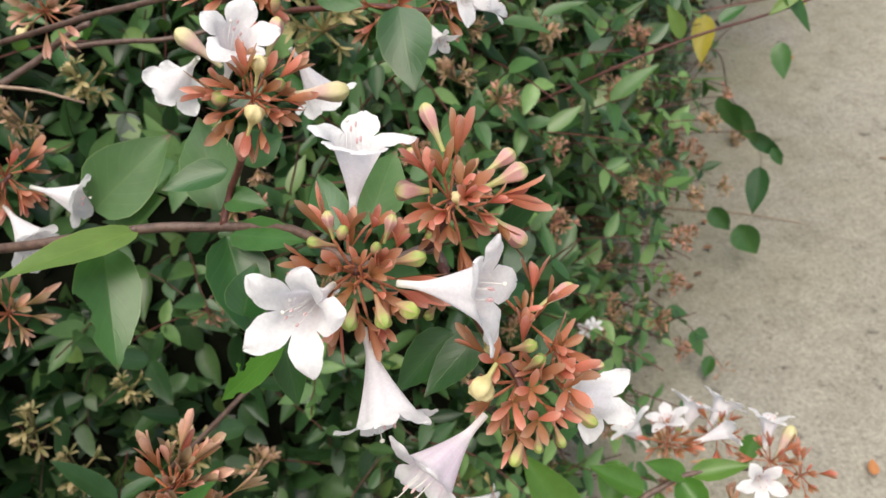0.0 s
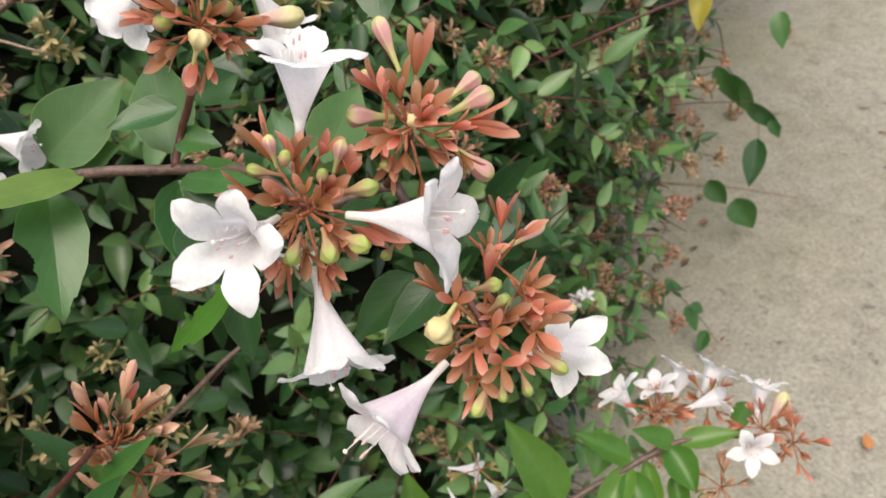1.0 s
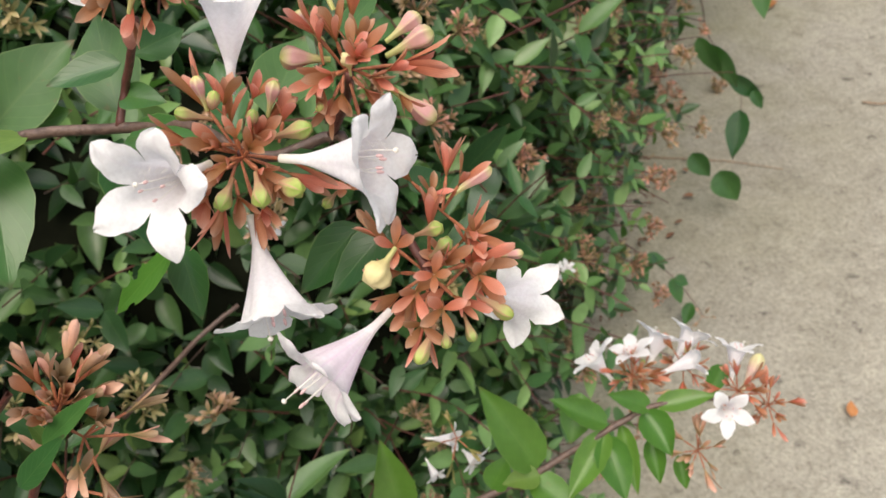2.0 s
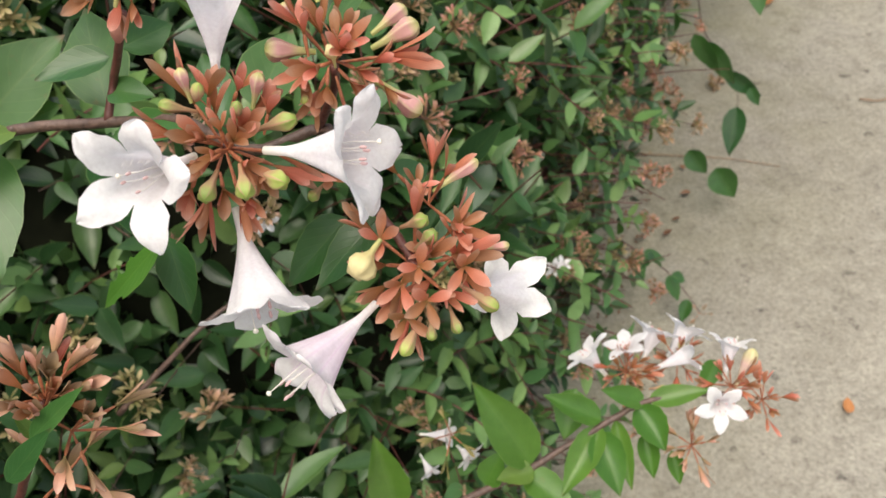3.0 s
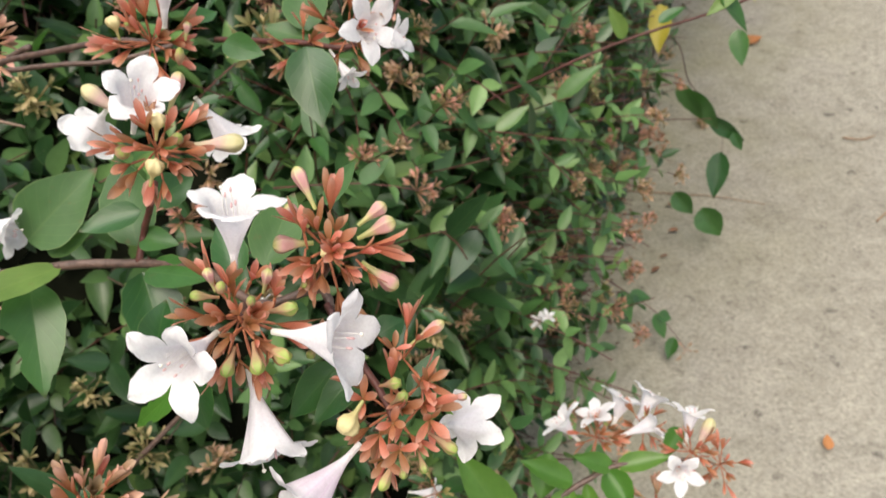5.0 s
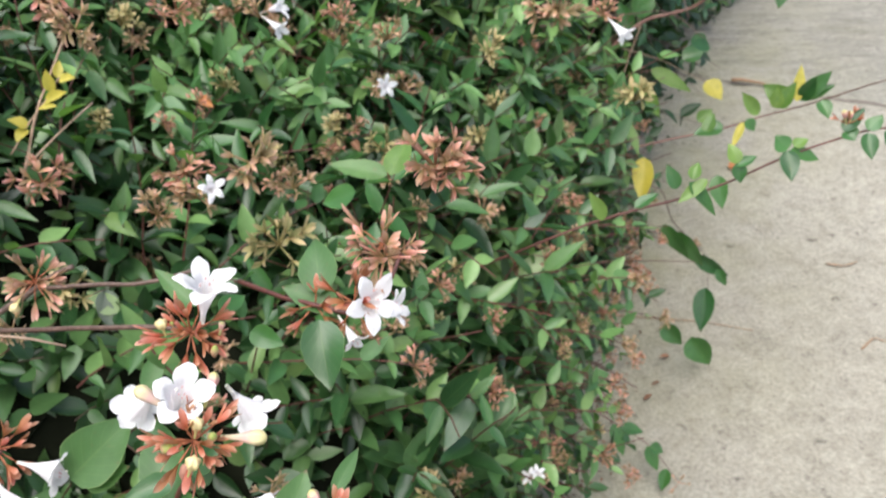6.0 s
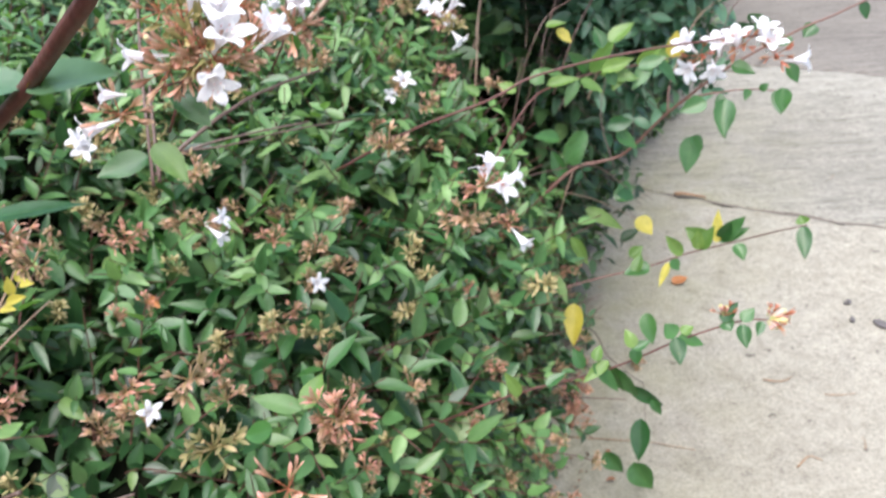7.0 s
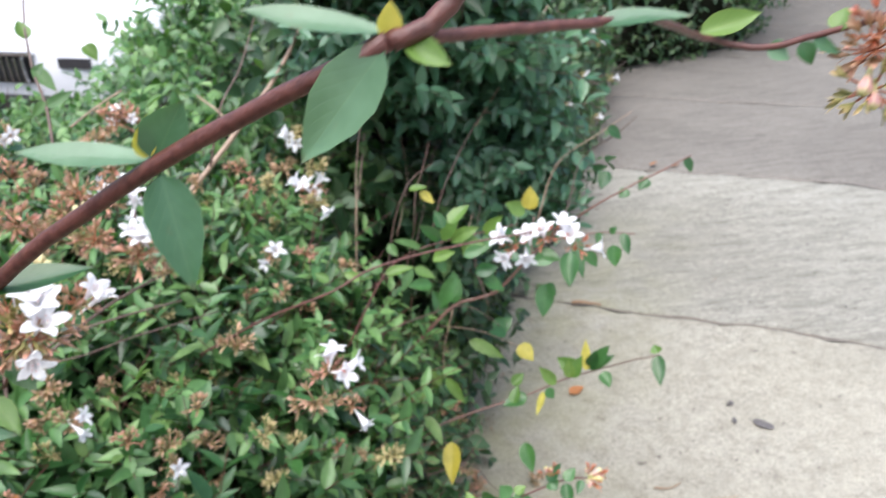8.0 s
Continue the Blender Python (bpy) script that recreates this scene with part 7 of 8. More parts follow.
b = thing("bare_twig", (-0.1193, 0.4413, 0.6844), "dark crossing twigs in the hedge", "twig")
stem(b, [(-0.1640, 0.4473, 0.6626), (-0.1301, 0.4613, 0.6767), (-0.1134, 0.4638, 0.6862), (-0.0971, 0.4642, 0.6935)], 0.0018, 0.0015, M_BARK)
stem(b, [(-0.1110, 0.4564, 0.6856), (-0.0848, 0.4529, 0.6886), (-0.0543, 0.4488, 0.6907), (-0.0256, 0.4530, 0.6944)], 0.0014, 0.0010, M_BARK)
stem(b, [(-0.1329, 0.4185, 0.6897), (-0.1088, 0.4165, 0.6870), (-0.0898, 0.4166, 0.6794)], 0.0009, 0.0006, M_BARK_TAN)

b = thing("bare_twig", (-0.0598, 0.3799, 0.5014), "brown twig in the shade of the hedge", "twig")
stem(b, [(-0.1079, 0.3676, 0.4604), (-0.0833, 0.3830, 0.4761), (-0.0587, 0.3984, 0.4918), (-0.0402, 0.4156, 0.4950)], 0.0018, 0.0013, M_BARK)

b = thing("leafy_branch", (0.1985, 0.2680, 1.1085), "thick red-brown abelia shoot with paired leaves", "branch")
stem(b, [(-0.4000, 0.4700, 0.5500), (-0.3000, 0.4500, 0.7200), (-0.1000, 0.4000, 0.8700), (-0.0016, 0.3606, 0.9459), (0.0584, 0.3256, 0.9909), (0.1041, 0.2899, 1.0319), (0.1471, 0.2877, 1.0729), (0.1997, 0.2647, 1.1092), (0.2498, 0.2361, 1.1365)], 0.0024, 0.0019, M_BARK_RED)
stem(b, [(0.2498, 0.2361, 1.1365), (0.2567, 0.2351, 1.1390), (0.2631, 0.2357, 1.1447)], 0.0020, 0.0018, M_BARK_RED)
stem(b, [(0.2506, 0.2361, 1.1367), (0.2674, 0.2420, 1.1359), (0.2866, 0.2495, 1.1346), (0.3081, 0.2567, 1.1337)], 0.0014, 0.0010, M_BARK_RED)
leaf(b, (0.1984, 0.2663, 1.1098), (0.1681, 0.2750, 1.1127), 0.0075, (0.09, -0.30, 0.95), "sheen")
leaf(b, (0.1998, 0.2651, 1.1100), (0.2080, 0.2623, 1.1231), 0.0114, (0.15, -0.77, 0.62), "sheen")
leaf(b, (0.2006, 0.2636, 1.1072), (0.2043, 0.2543, 1.0829), 0.0118, (0.13, -0.63, 0.76), "sheen")
leaf(b, (0.1976, 0.2653, 1.1108), (0.2002, 0.2644, 1.1204), 0.0048, (0.18, -0.83, 0.52), "yellow")
leaf(b, (0.2485, 0.2359, 1.1356), (0.2311, 0.2377, 1.1153), 0.0124, (-0.02, -0.71, 0.71), "sheen")
leaf(b, (0.2497, 0.2364, 1.1369), (0.2502, 0.2358, 1.1436), 0.0046, (-0.10, -0.89, 0.44), "yellow")
leaf(b, (0.2488, 0.2370, 1.1379), (0.2236, 0.2471, 1.1431), 0.0061, (-0.00, -0.33, 0.94), "sheen")
leaf(b, (0.2525, 0.2354, 1.1359), (0.2596, 0.2305, 1.1328), 0.0050, (-0.11, -0.68, 0.72), "fresh")
leaf(b, (0.2953, 0.2533, 1.1340), (0.3120, 0.2457, 1.1355), 0.0069, (-0.17, -0.38, 0.91), "sheen")
leaf(b, (0.0584, 0.3256, 0.9909), (0.0853, 0.3131, 0.9976), 0.0110, (-0.10, -0.40, 0.90), "sheen")
leaf(b, (0.0584, 0.3256, 0.9909), (0.0625, 0.3201, 0.9972), 0.0040, (-0.10, -0.60, 0.70), "yellow")
leaf(b, (0.0584, 0.3256, 0.9909), (0.0234, 0.3356, 0.9909), 0.0110, (-0.10, -0.40, 0.90), "sheen")
leaf(b, (0.1041, 0.2899, 1.0319), (0.1381, 0.2959, 1.0219), 0.0110, (-0.10, -0.40, 0.90), "sheen")
leaf(b, (0.1041, 0.2899, 1.0319), (0.0681, 0.2999, 1.0349), 0.0110, (-0.10, -0.40, 0.90), "sheen")
leaf(b, (0.1041, 0.2899, 1.0319), (0.1001, 0.2939, 1.0469), 0.0050, (-0.10, -0.90, 0.30), "yellow")
leaf(b, (0.1041, 0.2899, 1.0319), (0.1121, 0.2959, 1.0439), 0.0050, (-0.10, -0.90, 0.30), "fresh")
stem(b, [(0.0126, 0.3297, 0.9517), (0.0270, 0.3292, 0.9522), (0.0361, 0.3244, 0.9549)], 0.0009, 0.0007, M_BARK_RED)
leaf(b, (0.0346, 0.3245, 0.9549), (0.0650, 0.3205, 0.9607), 0.0071, (0.21, -0.40, 0.89))
leaf(b, (0.1471, 0.2877, 1.0729), (0.1131, 0.2917, 1.0689), 0.0110, (-0.10, -0.60, 0.70), "sheen")
leaf(b, (0.1471, 0.2877, 1.0729), (0.1731, 0.2917, 1.0749), 0.0090, (-0.10, -0.40, 0.90), "green")
leaf(b, (0.1471, 0.2877, 1.0729), (0.1351, 0.2897, 1.0889), 0.0060, (-0.10, -0.60, 0.70), "fresh")
leaf(b, (0.1471, 0.2877, 1.0729), (0.1271, 0.2917, 1.0489), 0.0110, (-0.10, -0.60, 0.70), "sheen")
stem(b, [(0.3081, 0.2567, 1.1337), (0.3235, 0.2737, 1.1275), (0.3419, 0.2899, 1.1207), (0.3550, 0.2864, 1.1181), (0.3704, 0.2852, 1.1208), (0.3873, 0.2841, 1.1241), (0.4094, 0.2847, 1.1327)], 0.0010, 0.0009, M_BARK_RED)
leaf(b, (0.3391, 0.2911, 1.1222), (0.3562, 0.2906, 1.1269), 0.0068, (-0.41, -0.69, 0.60), "fresh")
leaf(b, (0.3566, 0.2864, 1.1187), (0.3621, 0.2837, 1.1150), 0.0061, (-0.44, -0.65, 0.62), "sheen")
leaf(b, (0.3656, 0.2851, 1.1190), (0.3679, 0.2820, 1.1134), 0.0053, (-0.46, -0.64, 0.62))
leaf(b, (0.3749, 0.2847, 1.1213), (0.3787, 0.2871, 1.1273), 0.0061, (-0.49, -0.64, 0.59), "fresh")
leaf(b, (0.3687, 0.2849, 1.1195), (0.3757, 0.2819, 1.1158), 0.0045, (-0.48, -0.63, 0.61), "sheen")
cluster(b, (0.3844, 0.2806, 1.1161), (-0.62, -0.76, 0.17), 16, 0.0065, 0.0042, "old", 88)
cluster(b, (0.3827, 0.2762, 1.1066), (-0.66, -0.74, 0.12), 12, 0.0065, 0.0042, "olive", 88)
cluster(b, (0.3867, 0.2822, 1.1201), (-0.63, -0.72, 0.28), 10, 0.0065, 0.0042, "red", 88)
bud(b, (0.3821, 0.2776, 1.1138), (0.3767, 0.2726, 1.1064), "pink")
bud(b, (0.3823, 0.2756, 1.1098), (0.3791, 0.2705, 1.1030), "pink")
tuft(hedge, (0.3544, 0.9206, 0.2920), (-0.13, -0.44, 0.99), "red", 0.80, [])
tuft(hedge, (0.3728, 0.9070, 0.2737), (-0.14, -0.43, 1.00), "red", 0.90, [])
tuft(hedge, (0.3893, 0.8912, 0.2522), (-0.15, -0.41, 1.01), "red", 0.80, [])
tuft(hedge, (0.3192, 0.8062, 0.2173), (-0.11, -0.38, 1.05), "red", 0.80, [])
tuft(hedge, (0.3068, 0.8175, 0.2326), (-0.11, -0.39, 1.04), "old", 0.80, [])
tuft(hedge, (0.2982, 0.9032, 0.3858), (-0.11, -0.46, 0.97), "old", 0.90, [])
tuft(hedge, (0.3251, 0.9840, 0.4306), (-0.12, -0.49, 0.93), "old", 1.10, [])
tuft(hedge, (0.3804, 1.0286, 0.4260), (-0.14, -0.49, 0.91), "red", 0.80, [])
tuft(hedge, (0.3991, 1.0304, 0.4292), (-0.15, -0.49, 0.91), "red", 0.70, [])
tuft(hedge, (0.2181, 0.7031, 0.3275), (-0.07, -0.39, 1.05), "old", 1.00, [])
tuft(hedge, (0.2356, 0.6870, 0.3058), (-0.08, -0.37, 1.06), "old", 0.80, [])
tuft(hedge, (0.3151, 0.8694, 0.3050), (-0.11, -0.43, 1.00), "red", 0.70, [])
tuft(hedge, (0.2822, 0.8509, 0.3639), (-0.10, -0.44, 0.99), "old", 0.80, [])
tuft(hedge, (0.1876, 0.7704, 0.5059), (-0.05, -0.47, 0.97), "red", 0.90, [])
tuft(hedge, (0.1815, 0.8331, 0.5073), (-0.04, -0.49, 0.94), "old", 0.80, [])
tuft(hedge, (0.2159, 0.8237, 0.4953), (-0.07, -0.48, 0.95), "red", 0.80, [])
tuft(hedge, (0.1349, 0.8771, 0.5669), (-0.01, -0.52, 0.90), "red", 0.90, [])
tuft(hedge, (0.3323, 0.8652, 0.2655), (-0.12, -0.42, 1.02), "old", 0.90, [])
tuft(hedge, (0.3758, 0.9154, 0.2408), (-0.10, -0.40, 1.04), "red", 1.00, [])
tuft(hedge, (0.3897, 0.9199, 0.2514), (-0.10, -0.40, 1.03), "red", 1.00, [])
tuft(hedge, (0.3624, 0.9128, 0.2340), (-0.09, -0.40, 1.04), "red", 1.00, [])
tuft(hedge, (0.4470, 1.1800, 0.0300), (0.30, -0.40, 0.50), "red", 1.9)
tuft(hedge, (0.4550, 1.1900, 0.0550), (0.30, -0.40, 0.50), "red", 1.7)
tuft(hedge, (0.4620, 1.2150, 0.0900), (0.30, -0.40, 0.50), "red", 1.5)
tuft(hedge, (0.4750, 1.2350, 0.0500), (0.30, -0.40, 0.50), "old", 1.2)
tuft(hedge, (0.4400, 1.1650, 0.0120), (0.30, -0.40, 0.50), "red", 1.6)
tuft(hedge, (0.5970, 1.2750, 0.0080), (0.30, -0.40, 0.50), "old", 1.3)
tuft(hedge, (0.6120, 1.2850, 0.0080), (0.30, -0.40, 0.50), "old", 1.0)

b = thing("bare_twig", (-0.0219, 0.6152, 0.8190), "thin dark upright twig among the flowers", "twig")
stem(b, [(-0.0219, 0.6152, 0.8190), (-0.0229, 0.6344, 0.8491), (-0.0271, 0.6700, 0.8859), (-0.0292, 0.7064, 0.9243), (-0.0305, 0.7438, 0.9641)], 0.0013, 0.0010, M_BARK)

b = thing("bare_twig", (-0.0171, 0.6630, 0.8200), "brown forked twig lying over the hedge", "twig")
stem(b, [(-0.0286, 0.6583, 0.8115), (-0.0034, 0.6687, 0.8302), (0.0288, 0.7189, 0.8374), (0.0558, 0.7631, 0.8347), (0.0869, 0.8063, 0.8308)], 0.0018, 0.0012, M_BARK)
stem(b, [(-0.0212, 0.6645, 0.8220), (0.0180, 0.6777, 0.8183), (0.0492, 0.7030, 0.8143), (0.0839, 0.7226, 0.8110), (0.1200, 0.7602, 0.7988)], 0.0008, 0.0006, M_BARK)

b = thing("bare_twig", (-0.0085, 0.8878, 0.9594), "pale dry twig over the hedge top", "twig")
stem(b, [(-0.0085, 0.8878, 0.9594), (0.0104, 0.9231, 0.9687), (0.0335, 0.9468, 0.9789)], 0.0012, 0.0009, M_BARK_TAN)

b = thing("leafy_branch", (-0.0301, 0.8943, 0.9655), "dark upright twig with light green leaves by the hedge", "branch")
stem(b, [(-0.0171, 0.8512, 0.9511), (-0.0266, 0.8900, 0.9808), (-0.0419, 0.9282, 1.0075), (-0.0530, 0.9691, 1.0410), (-0.0576, 1.0124, 1.0816)], 0.0016, 0.0012, M_BARK)
leaf(b, (-0.0424, 0.9309, 1.0127), (-0.0214, 0.9167, 0.9910), 0.0147, (0.23, -0.70, 0.67), "pale")
leaf(b, (-0.0520, 0.9663, 1.0356), (-0.0599, 0.9770, 1.0546), 0.0161, (0.24, -0.72, 0.65), "fresh")
leaf(b, (-0.0266, 0.8900, 0.9808), (0.0019, 0.8922, 0.9947), 0.0117, (0.22, -0.70, 0.68), "pale")
leaf(b, (-0.0270, 0.8926, 0.9859), (-0.0428, 0.8880, 0.9714), 0.0108, (0.23, -0.69, 0.69), "pale")
leaf(b, (-0.0140, 1.0291, 1.0157), (-0.0020, 1.0197, 1.0006), 0.0175, (0.19, -0.72, 0.66), "fresh")
leaf(b, (-0.0423, 0.9270, 1.0049), (-0.0321, 0.9315, 1.0174), 0.0101, (0.23, -0.71, 0.67), "pale")
tuft(hedge, (0.0092, 0.6554, 0.9513), (0.21, -0.52, 0.80), "red", 1.30, [])
tuft(hedge, (0.0163, 0.6587, 0.9374), (0.21, -0.52, 0.81), "old", 1.40, [])
tuft(hedge, (0.0252, 0.7020, 0.9368), (0.19, -0.53, 0.80), "red", 1.20, [])
tuft(hedge, (0.0383, 0.7245, 0.9411), (0.17, -0.54, 0.79), "old", 1.30, [])
tuft(hedge, (0.0421, 0.8112, 0.9354), (0.15, -0.55, 0.78), "red", 1.20, [])
tuft(hedge, (0.0501, 0.8496, 0.9702), (0.14, -0.57, 0.74), "red", 1.50, [])
tuft(hedge, (0.0414, 0.8488, 0.9657), (0.15, -0.56, 0.75), "old", 1.30, [])
tuft(hedge, (0.0277, 0.6944, 0.9223), (0.19, -0.53, 0.81), "olive", 1.30, [])
tuft(hedge, (0.0430, 0.7069, 0.9070), (0.17, -0.53, 0.82), "red", 1.10, [])
tuft(hedge, (0.0643, 0.7557, 0.8759), (0.14, -0.53, 0.83), "old", 1.20, [])
tuft(hedge, (0.1342, 0.9865, 0.8643), (0.06, -0.57, 0.79), "red", 1.10, [])
tuft(hedge, (0.1851, 1.0251, 0.8453), (0.03, -0.57, 0.79), "old", 1.20, [])
tuft(hedge, (0.1719, 0.9703, 0.8441), (0.04, -0.56, 0.81), "olive", 1.30, [])
tuft(hedge, (0.2223, 0.9691, 0.8127), (0.01, -0.56, 0.82), "olive", 1.20, [])
tuft(hedge, (0.1471, 0.9559, 0.8523), (0.06, -0.56, 0.80), "red", 1.00, [])
tuft(hedge, (0.1016, 0.8882, 0.8828), (0.09, -0.56, 0.80), "old", 1.10, [])
tuft(hedge, (-0.0112, 0.7229, 0.9671), (0.21, -0.54, 0.77), "red", 1.20, [])
tuft(hedge, (-0.0021, 0.7362, 0.9514), (0.20, -0.54, 0.78), "old", 1.10, [])
tuft(hedge, (0.2273, 1.0461, 0.8333), (0.00, -0.57, 0.80), "olive", 1.30, [])
tuft(hedge, (0.0871, 0.7423, 0.8563), (0.12, -0.53, 0.85), "old", 1.10, [])
tuft(hedge, (0.1426, 0.6849, 0.8042), (0.08, -0.51, 0.91), "old", 1.30, [])
tuft(hedge, (0.1017, 0.6680, 0.7564), (0.11, -0.48, 0.94), "old", 1.00, [])
tuft(hedge, (0.0073, 0.6259, 0.8223), (0.21, -0.47, 0.91), "old", 1.10, [])
tuft(hedge, (0.0488, 0.6326, 0.7582), (0.16, -0.46, 0.95), "red", 0.90, [])
tuft(hedge, (0.0779, 0.6410, 0.7393), (0.13, -0.46, 0.96), "old", 1.00, [])
tuft(hedge, (0.1529, 0.6795, 0.7053), (0.07, -0.47, 0.97), "olive", 1.10, [])
tuft(hedge, (0.2658, 0.6648, 0.6673), (-0.02, -0.45, 1.00), "olive", 1.40, [])
tuft(hedge, (0.1807, 0.7778, 0.7995), (0.04, -0.53, 0.88), "old", 0.90, [])
tuft(hedge, (0.2526, 0.8404, 0.7904), (-0.01, -0.54, 0.87), "old", 1.00, [])
tuft(hedge, (0.2045, 0.8731, 0.7950), (0.02, -0.54, 0.86), "red", 0.90, [])
tuft(hedge, (0.0519, 0.8500, 0.9716), (0.14, -0.57, 0.74), "red", 1.20, [((0.0620, 0.8387, 0.9749), (0.0670, 0.8407, 0.9805)), ((0.0490, 0.8459, 0.9852), (0.0540, 0.8479, 0.9908)), ((0.0435, 0.8402, 0.9718), (0.0368, 0.8401, 0.9692))])
tuft(hedge, (-0.0505, 0.8427, 0.9683), (0.21, -0.54, 0.74), "old", 1.00, [((-0.0438, 0.8316, 0.9709), (-0.0361, 0.8320, 0.9744)), ((-0.0521, 0.8308, 0.9666), (-0.0578, 0.8300, 0.9631))])
tuft(hedge, (0.0610, 0.8006, 0.9202), (0.14, -0.55, 0.79), "old", 1.00, [((0.0298, 0.8064, 0.9216), (0.0360, 0.8015, 0.9136)), ((0.0207, 0.8034, 0.9124), (0.0129, 0.8030, 0.9089)), ((0.0619, 0.7851, 0.9119), (0.0679, 0.7872, 0.9182)), ((0.0575, 0.7789, 0.8979), (0.0498, 0.7785, 0.8945))])

b = thing("bare_twig", (0.3756, 1.2979, 0.5568), "thin bare twig before the dark shrub", "twig")
stem(b, [(0.3756, 1.2979, 0.5568), (0.4094, 1.3586, 0.6303), (0.4496, 1.4323, 0.7283), (0.4736, 1.4997, 0.8122)], 0.0009, 0.0006, M_BARK)

b = thing("bare_twig", (0.4736, 1.3031, 0.5826), "thin bare twig before the dark shrub", "twig")
stem(b, [(0.4736, 1.3031, 0.5826), (0.5169, 1.3629, 0.6562), (0.5512, 1.4252, 0.7327)], 0.0009, 0.0006, M_BARK_TAN)

b = thing("bare_twig", (0.4817, 1.1559, 0.5259), "thin bare twig before the dark shrub", "twig")
stem(b, [(0.4817, 1.1559, 0.5259), (0.4717, 1.2154, 0.5899), (0.5018, 1.2856, 0.6593), (0.5473, 1.3712, 0.7177)], 0.0009, 0.0006, M_BARK)

b = thing("bare_twig", (0.3550, 1.3407, 0.5888), "thin bare twig before the dark shrub", "twig")
stem(b, [(0.3550, 1.3407, 0.5888), (0.3874, 1.4050, 0.6687), (0.3891, 1.4695, 0.7436)], 0.0009, 0.0006, M_BARK_TAN)

b = thing("bare_twig", (0.4193, 1.2815, 0.5759), "thin bare twig before the dark shrub", "twig")
stem(b, [(0.4193, 1.2815, 0.5759), (0.4744, 1.3318, 0.6345), (0.5639, 1.3695, 0.6761), (0.6077, 1.3789, 0.6798)], 0.0009, 0.0006, M_BARK)

b = thing("leafy_branch", (0.2926, 0.9000, 0.7411), "thin abelia twig with fresh light green leaves before the dark shrub", "branch")
stem(b, [(0.24, 0.88, 0.66), (0.2926, 0.9000, 0.7411), (0.3331, 0.9300, 0.7530), (0.3807, 0.9300, 0.7640), (0.4252, 0.9300, 0.7692), (0.4654, 0.9200, 0.7792)], 0.0013, 0.0007, M_BARK_RED)
leaf(b, (0.3710, 0.9300, 0.7647), (0.3930, 0.9180, 0.8061), 0.0170, (-0.18, -0.76, 0.66), "fresh")
leaf(b, (0.3677, 0.9300, 0.7669), (0.3419, 0.9180, 0.7936), 0.0160, (-0.22, -0.77, 0.66), "green")
leaf(b, (0.3425, 0.9300, 0.7576), (0.3108, 0.9180, 0.7795), 0.0140, (0.16, -0.48, 0.81), "pale")
leaf(b, (0.3808, 0.9300, 0.7627), (0.4137, 0.9180, 0.7835), 0.0180, (-0.19, -0.59, 0.61), "fresh")
leaf(b, (0.3936, 0.9300, 0.7630), (0.4226, 0.9180, 0.7573), 0.0170, (-0.21, -0.76, 0.59), "fresh")
leaf(b, (0.4064, 0.9300, 0.7641), (0.3948, 0.9180, 0.7462), 0.0150, (0.16, -0.47, 0.82), "fresh")
leaf(b, (0.4241, 0.9300, 0.7674), (0.4453, 0.9180, 0.7938), 0.0160, (0.10, -0.72, 0.62), "fresh")
leaf(b, (0.4379, 0.9300, 0.7702), (0.4162, 0.9180, 0.7446), 0.0170, (0.01, -0.51, 0.84), "green")
leaf(b, (0.4474, 0.9300, 0.7722), (0.4688, 0.9180, 0.7473), 0.0160, (0.14, -0.77, 0.74), "green")
leaf(b, (0.3011, 0.9000, 0.7819), (0.3093, 0.8880, 0.7712), 0.0120, (-0.28, -0.55, 0.61), "pale")

b = thing("leafy_branch", (0.3254, 1.1000, 0.7082), "bent brown twig with a yellowing leaf before the dark shrub", "branch")
stem(b, [(0.31, 1.10, 0.62), (0.3254, 1.1000, 0.7082), (0.3434, 1.1000, 0.7604), (0.3656, 1.1200, 0.7815), (0.3987, 1.1500, 0.7880)], 0.0012, 0.0007, M_BARK)
leaf(b, (0.3695, 1.1000, 0.7645), (0.3877, 1.0880, 0.7490), 0.0140, (0.04, -0.60, 0.57), "yellow")
leaf(b, (0.3543, 1.1000, 0.7707), (0.3789, 1.0880, 0.7760), 0.0120, (-0.06, -0.76, 0.87), "fresh")

b = thing("leafy_branch", (0.2943, 1.0000, 0.5997), "thin brown twig with broad green leaves beside the hedge", "branch")
stem(b, [(0.24, 0.98, 0.60), (0.2943, 1.0000, 0.5997), (0.3784, 1.1000, 0.5600), (0.4412, 1.1200, 0.5500), (0.4869, 1.1000, 0.5182)], 0.0012, 0.0006, M_BARK)
leaf(b, (0.4158, 1.1000, 0.6172), (0.3867, 1.0880, 0.5723), 0.0260, (0.13, -0.58, 0.62))
leaf(b, (0.3796, 1.1000, 0.6089), (0.3405, 1.0880, 0.6216), 0.0200, (0.15, -0.57, 0.85))
leaf(b, (0.4481, 1.1000, 0.6207), (0.4815, 1.0880, 0.6342), 0.0220, (0.12, -0.60, 0.67))
leaf(b, (0.4611, 1.1000, 0.6110), (0.4923, 1.0880, 0.5901), 0.0220, (0.00, -0.63, 0.56))
leaf(b, (0.4956, 1.1000, 0.5074), (0.4655, 1.0880, 0.5165), 0.0220, (-0.15, -0.47, 0.52))
leaf(b, (0.3778, 1.0000, 0.5048), (0.4027, 0.9880, 0.4632), 0.0160, (-0.03, -0.61, 0.64), "fresh")
leaf(b, (0.3703, 1.0000, 0.4963), (0.3543, 0.9880, 0.5322), 0.0140, (0.20, -0.72, 0.67), "fresh")

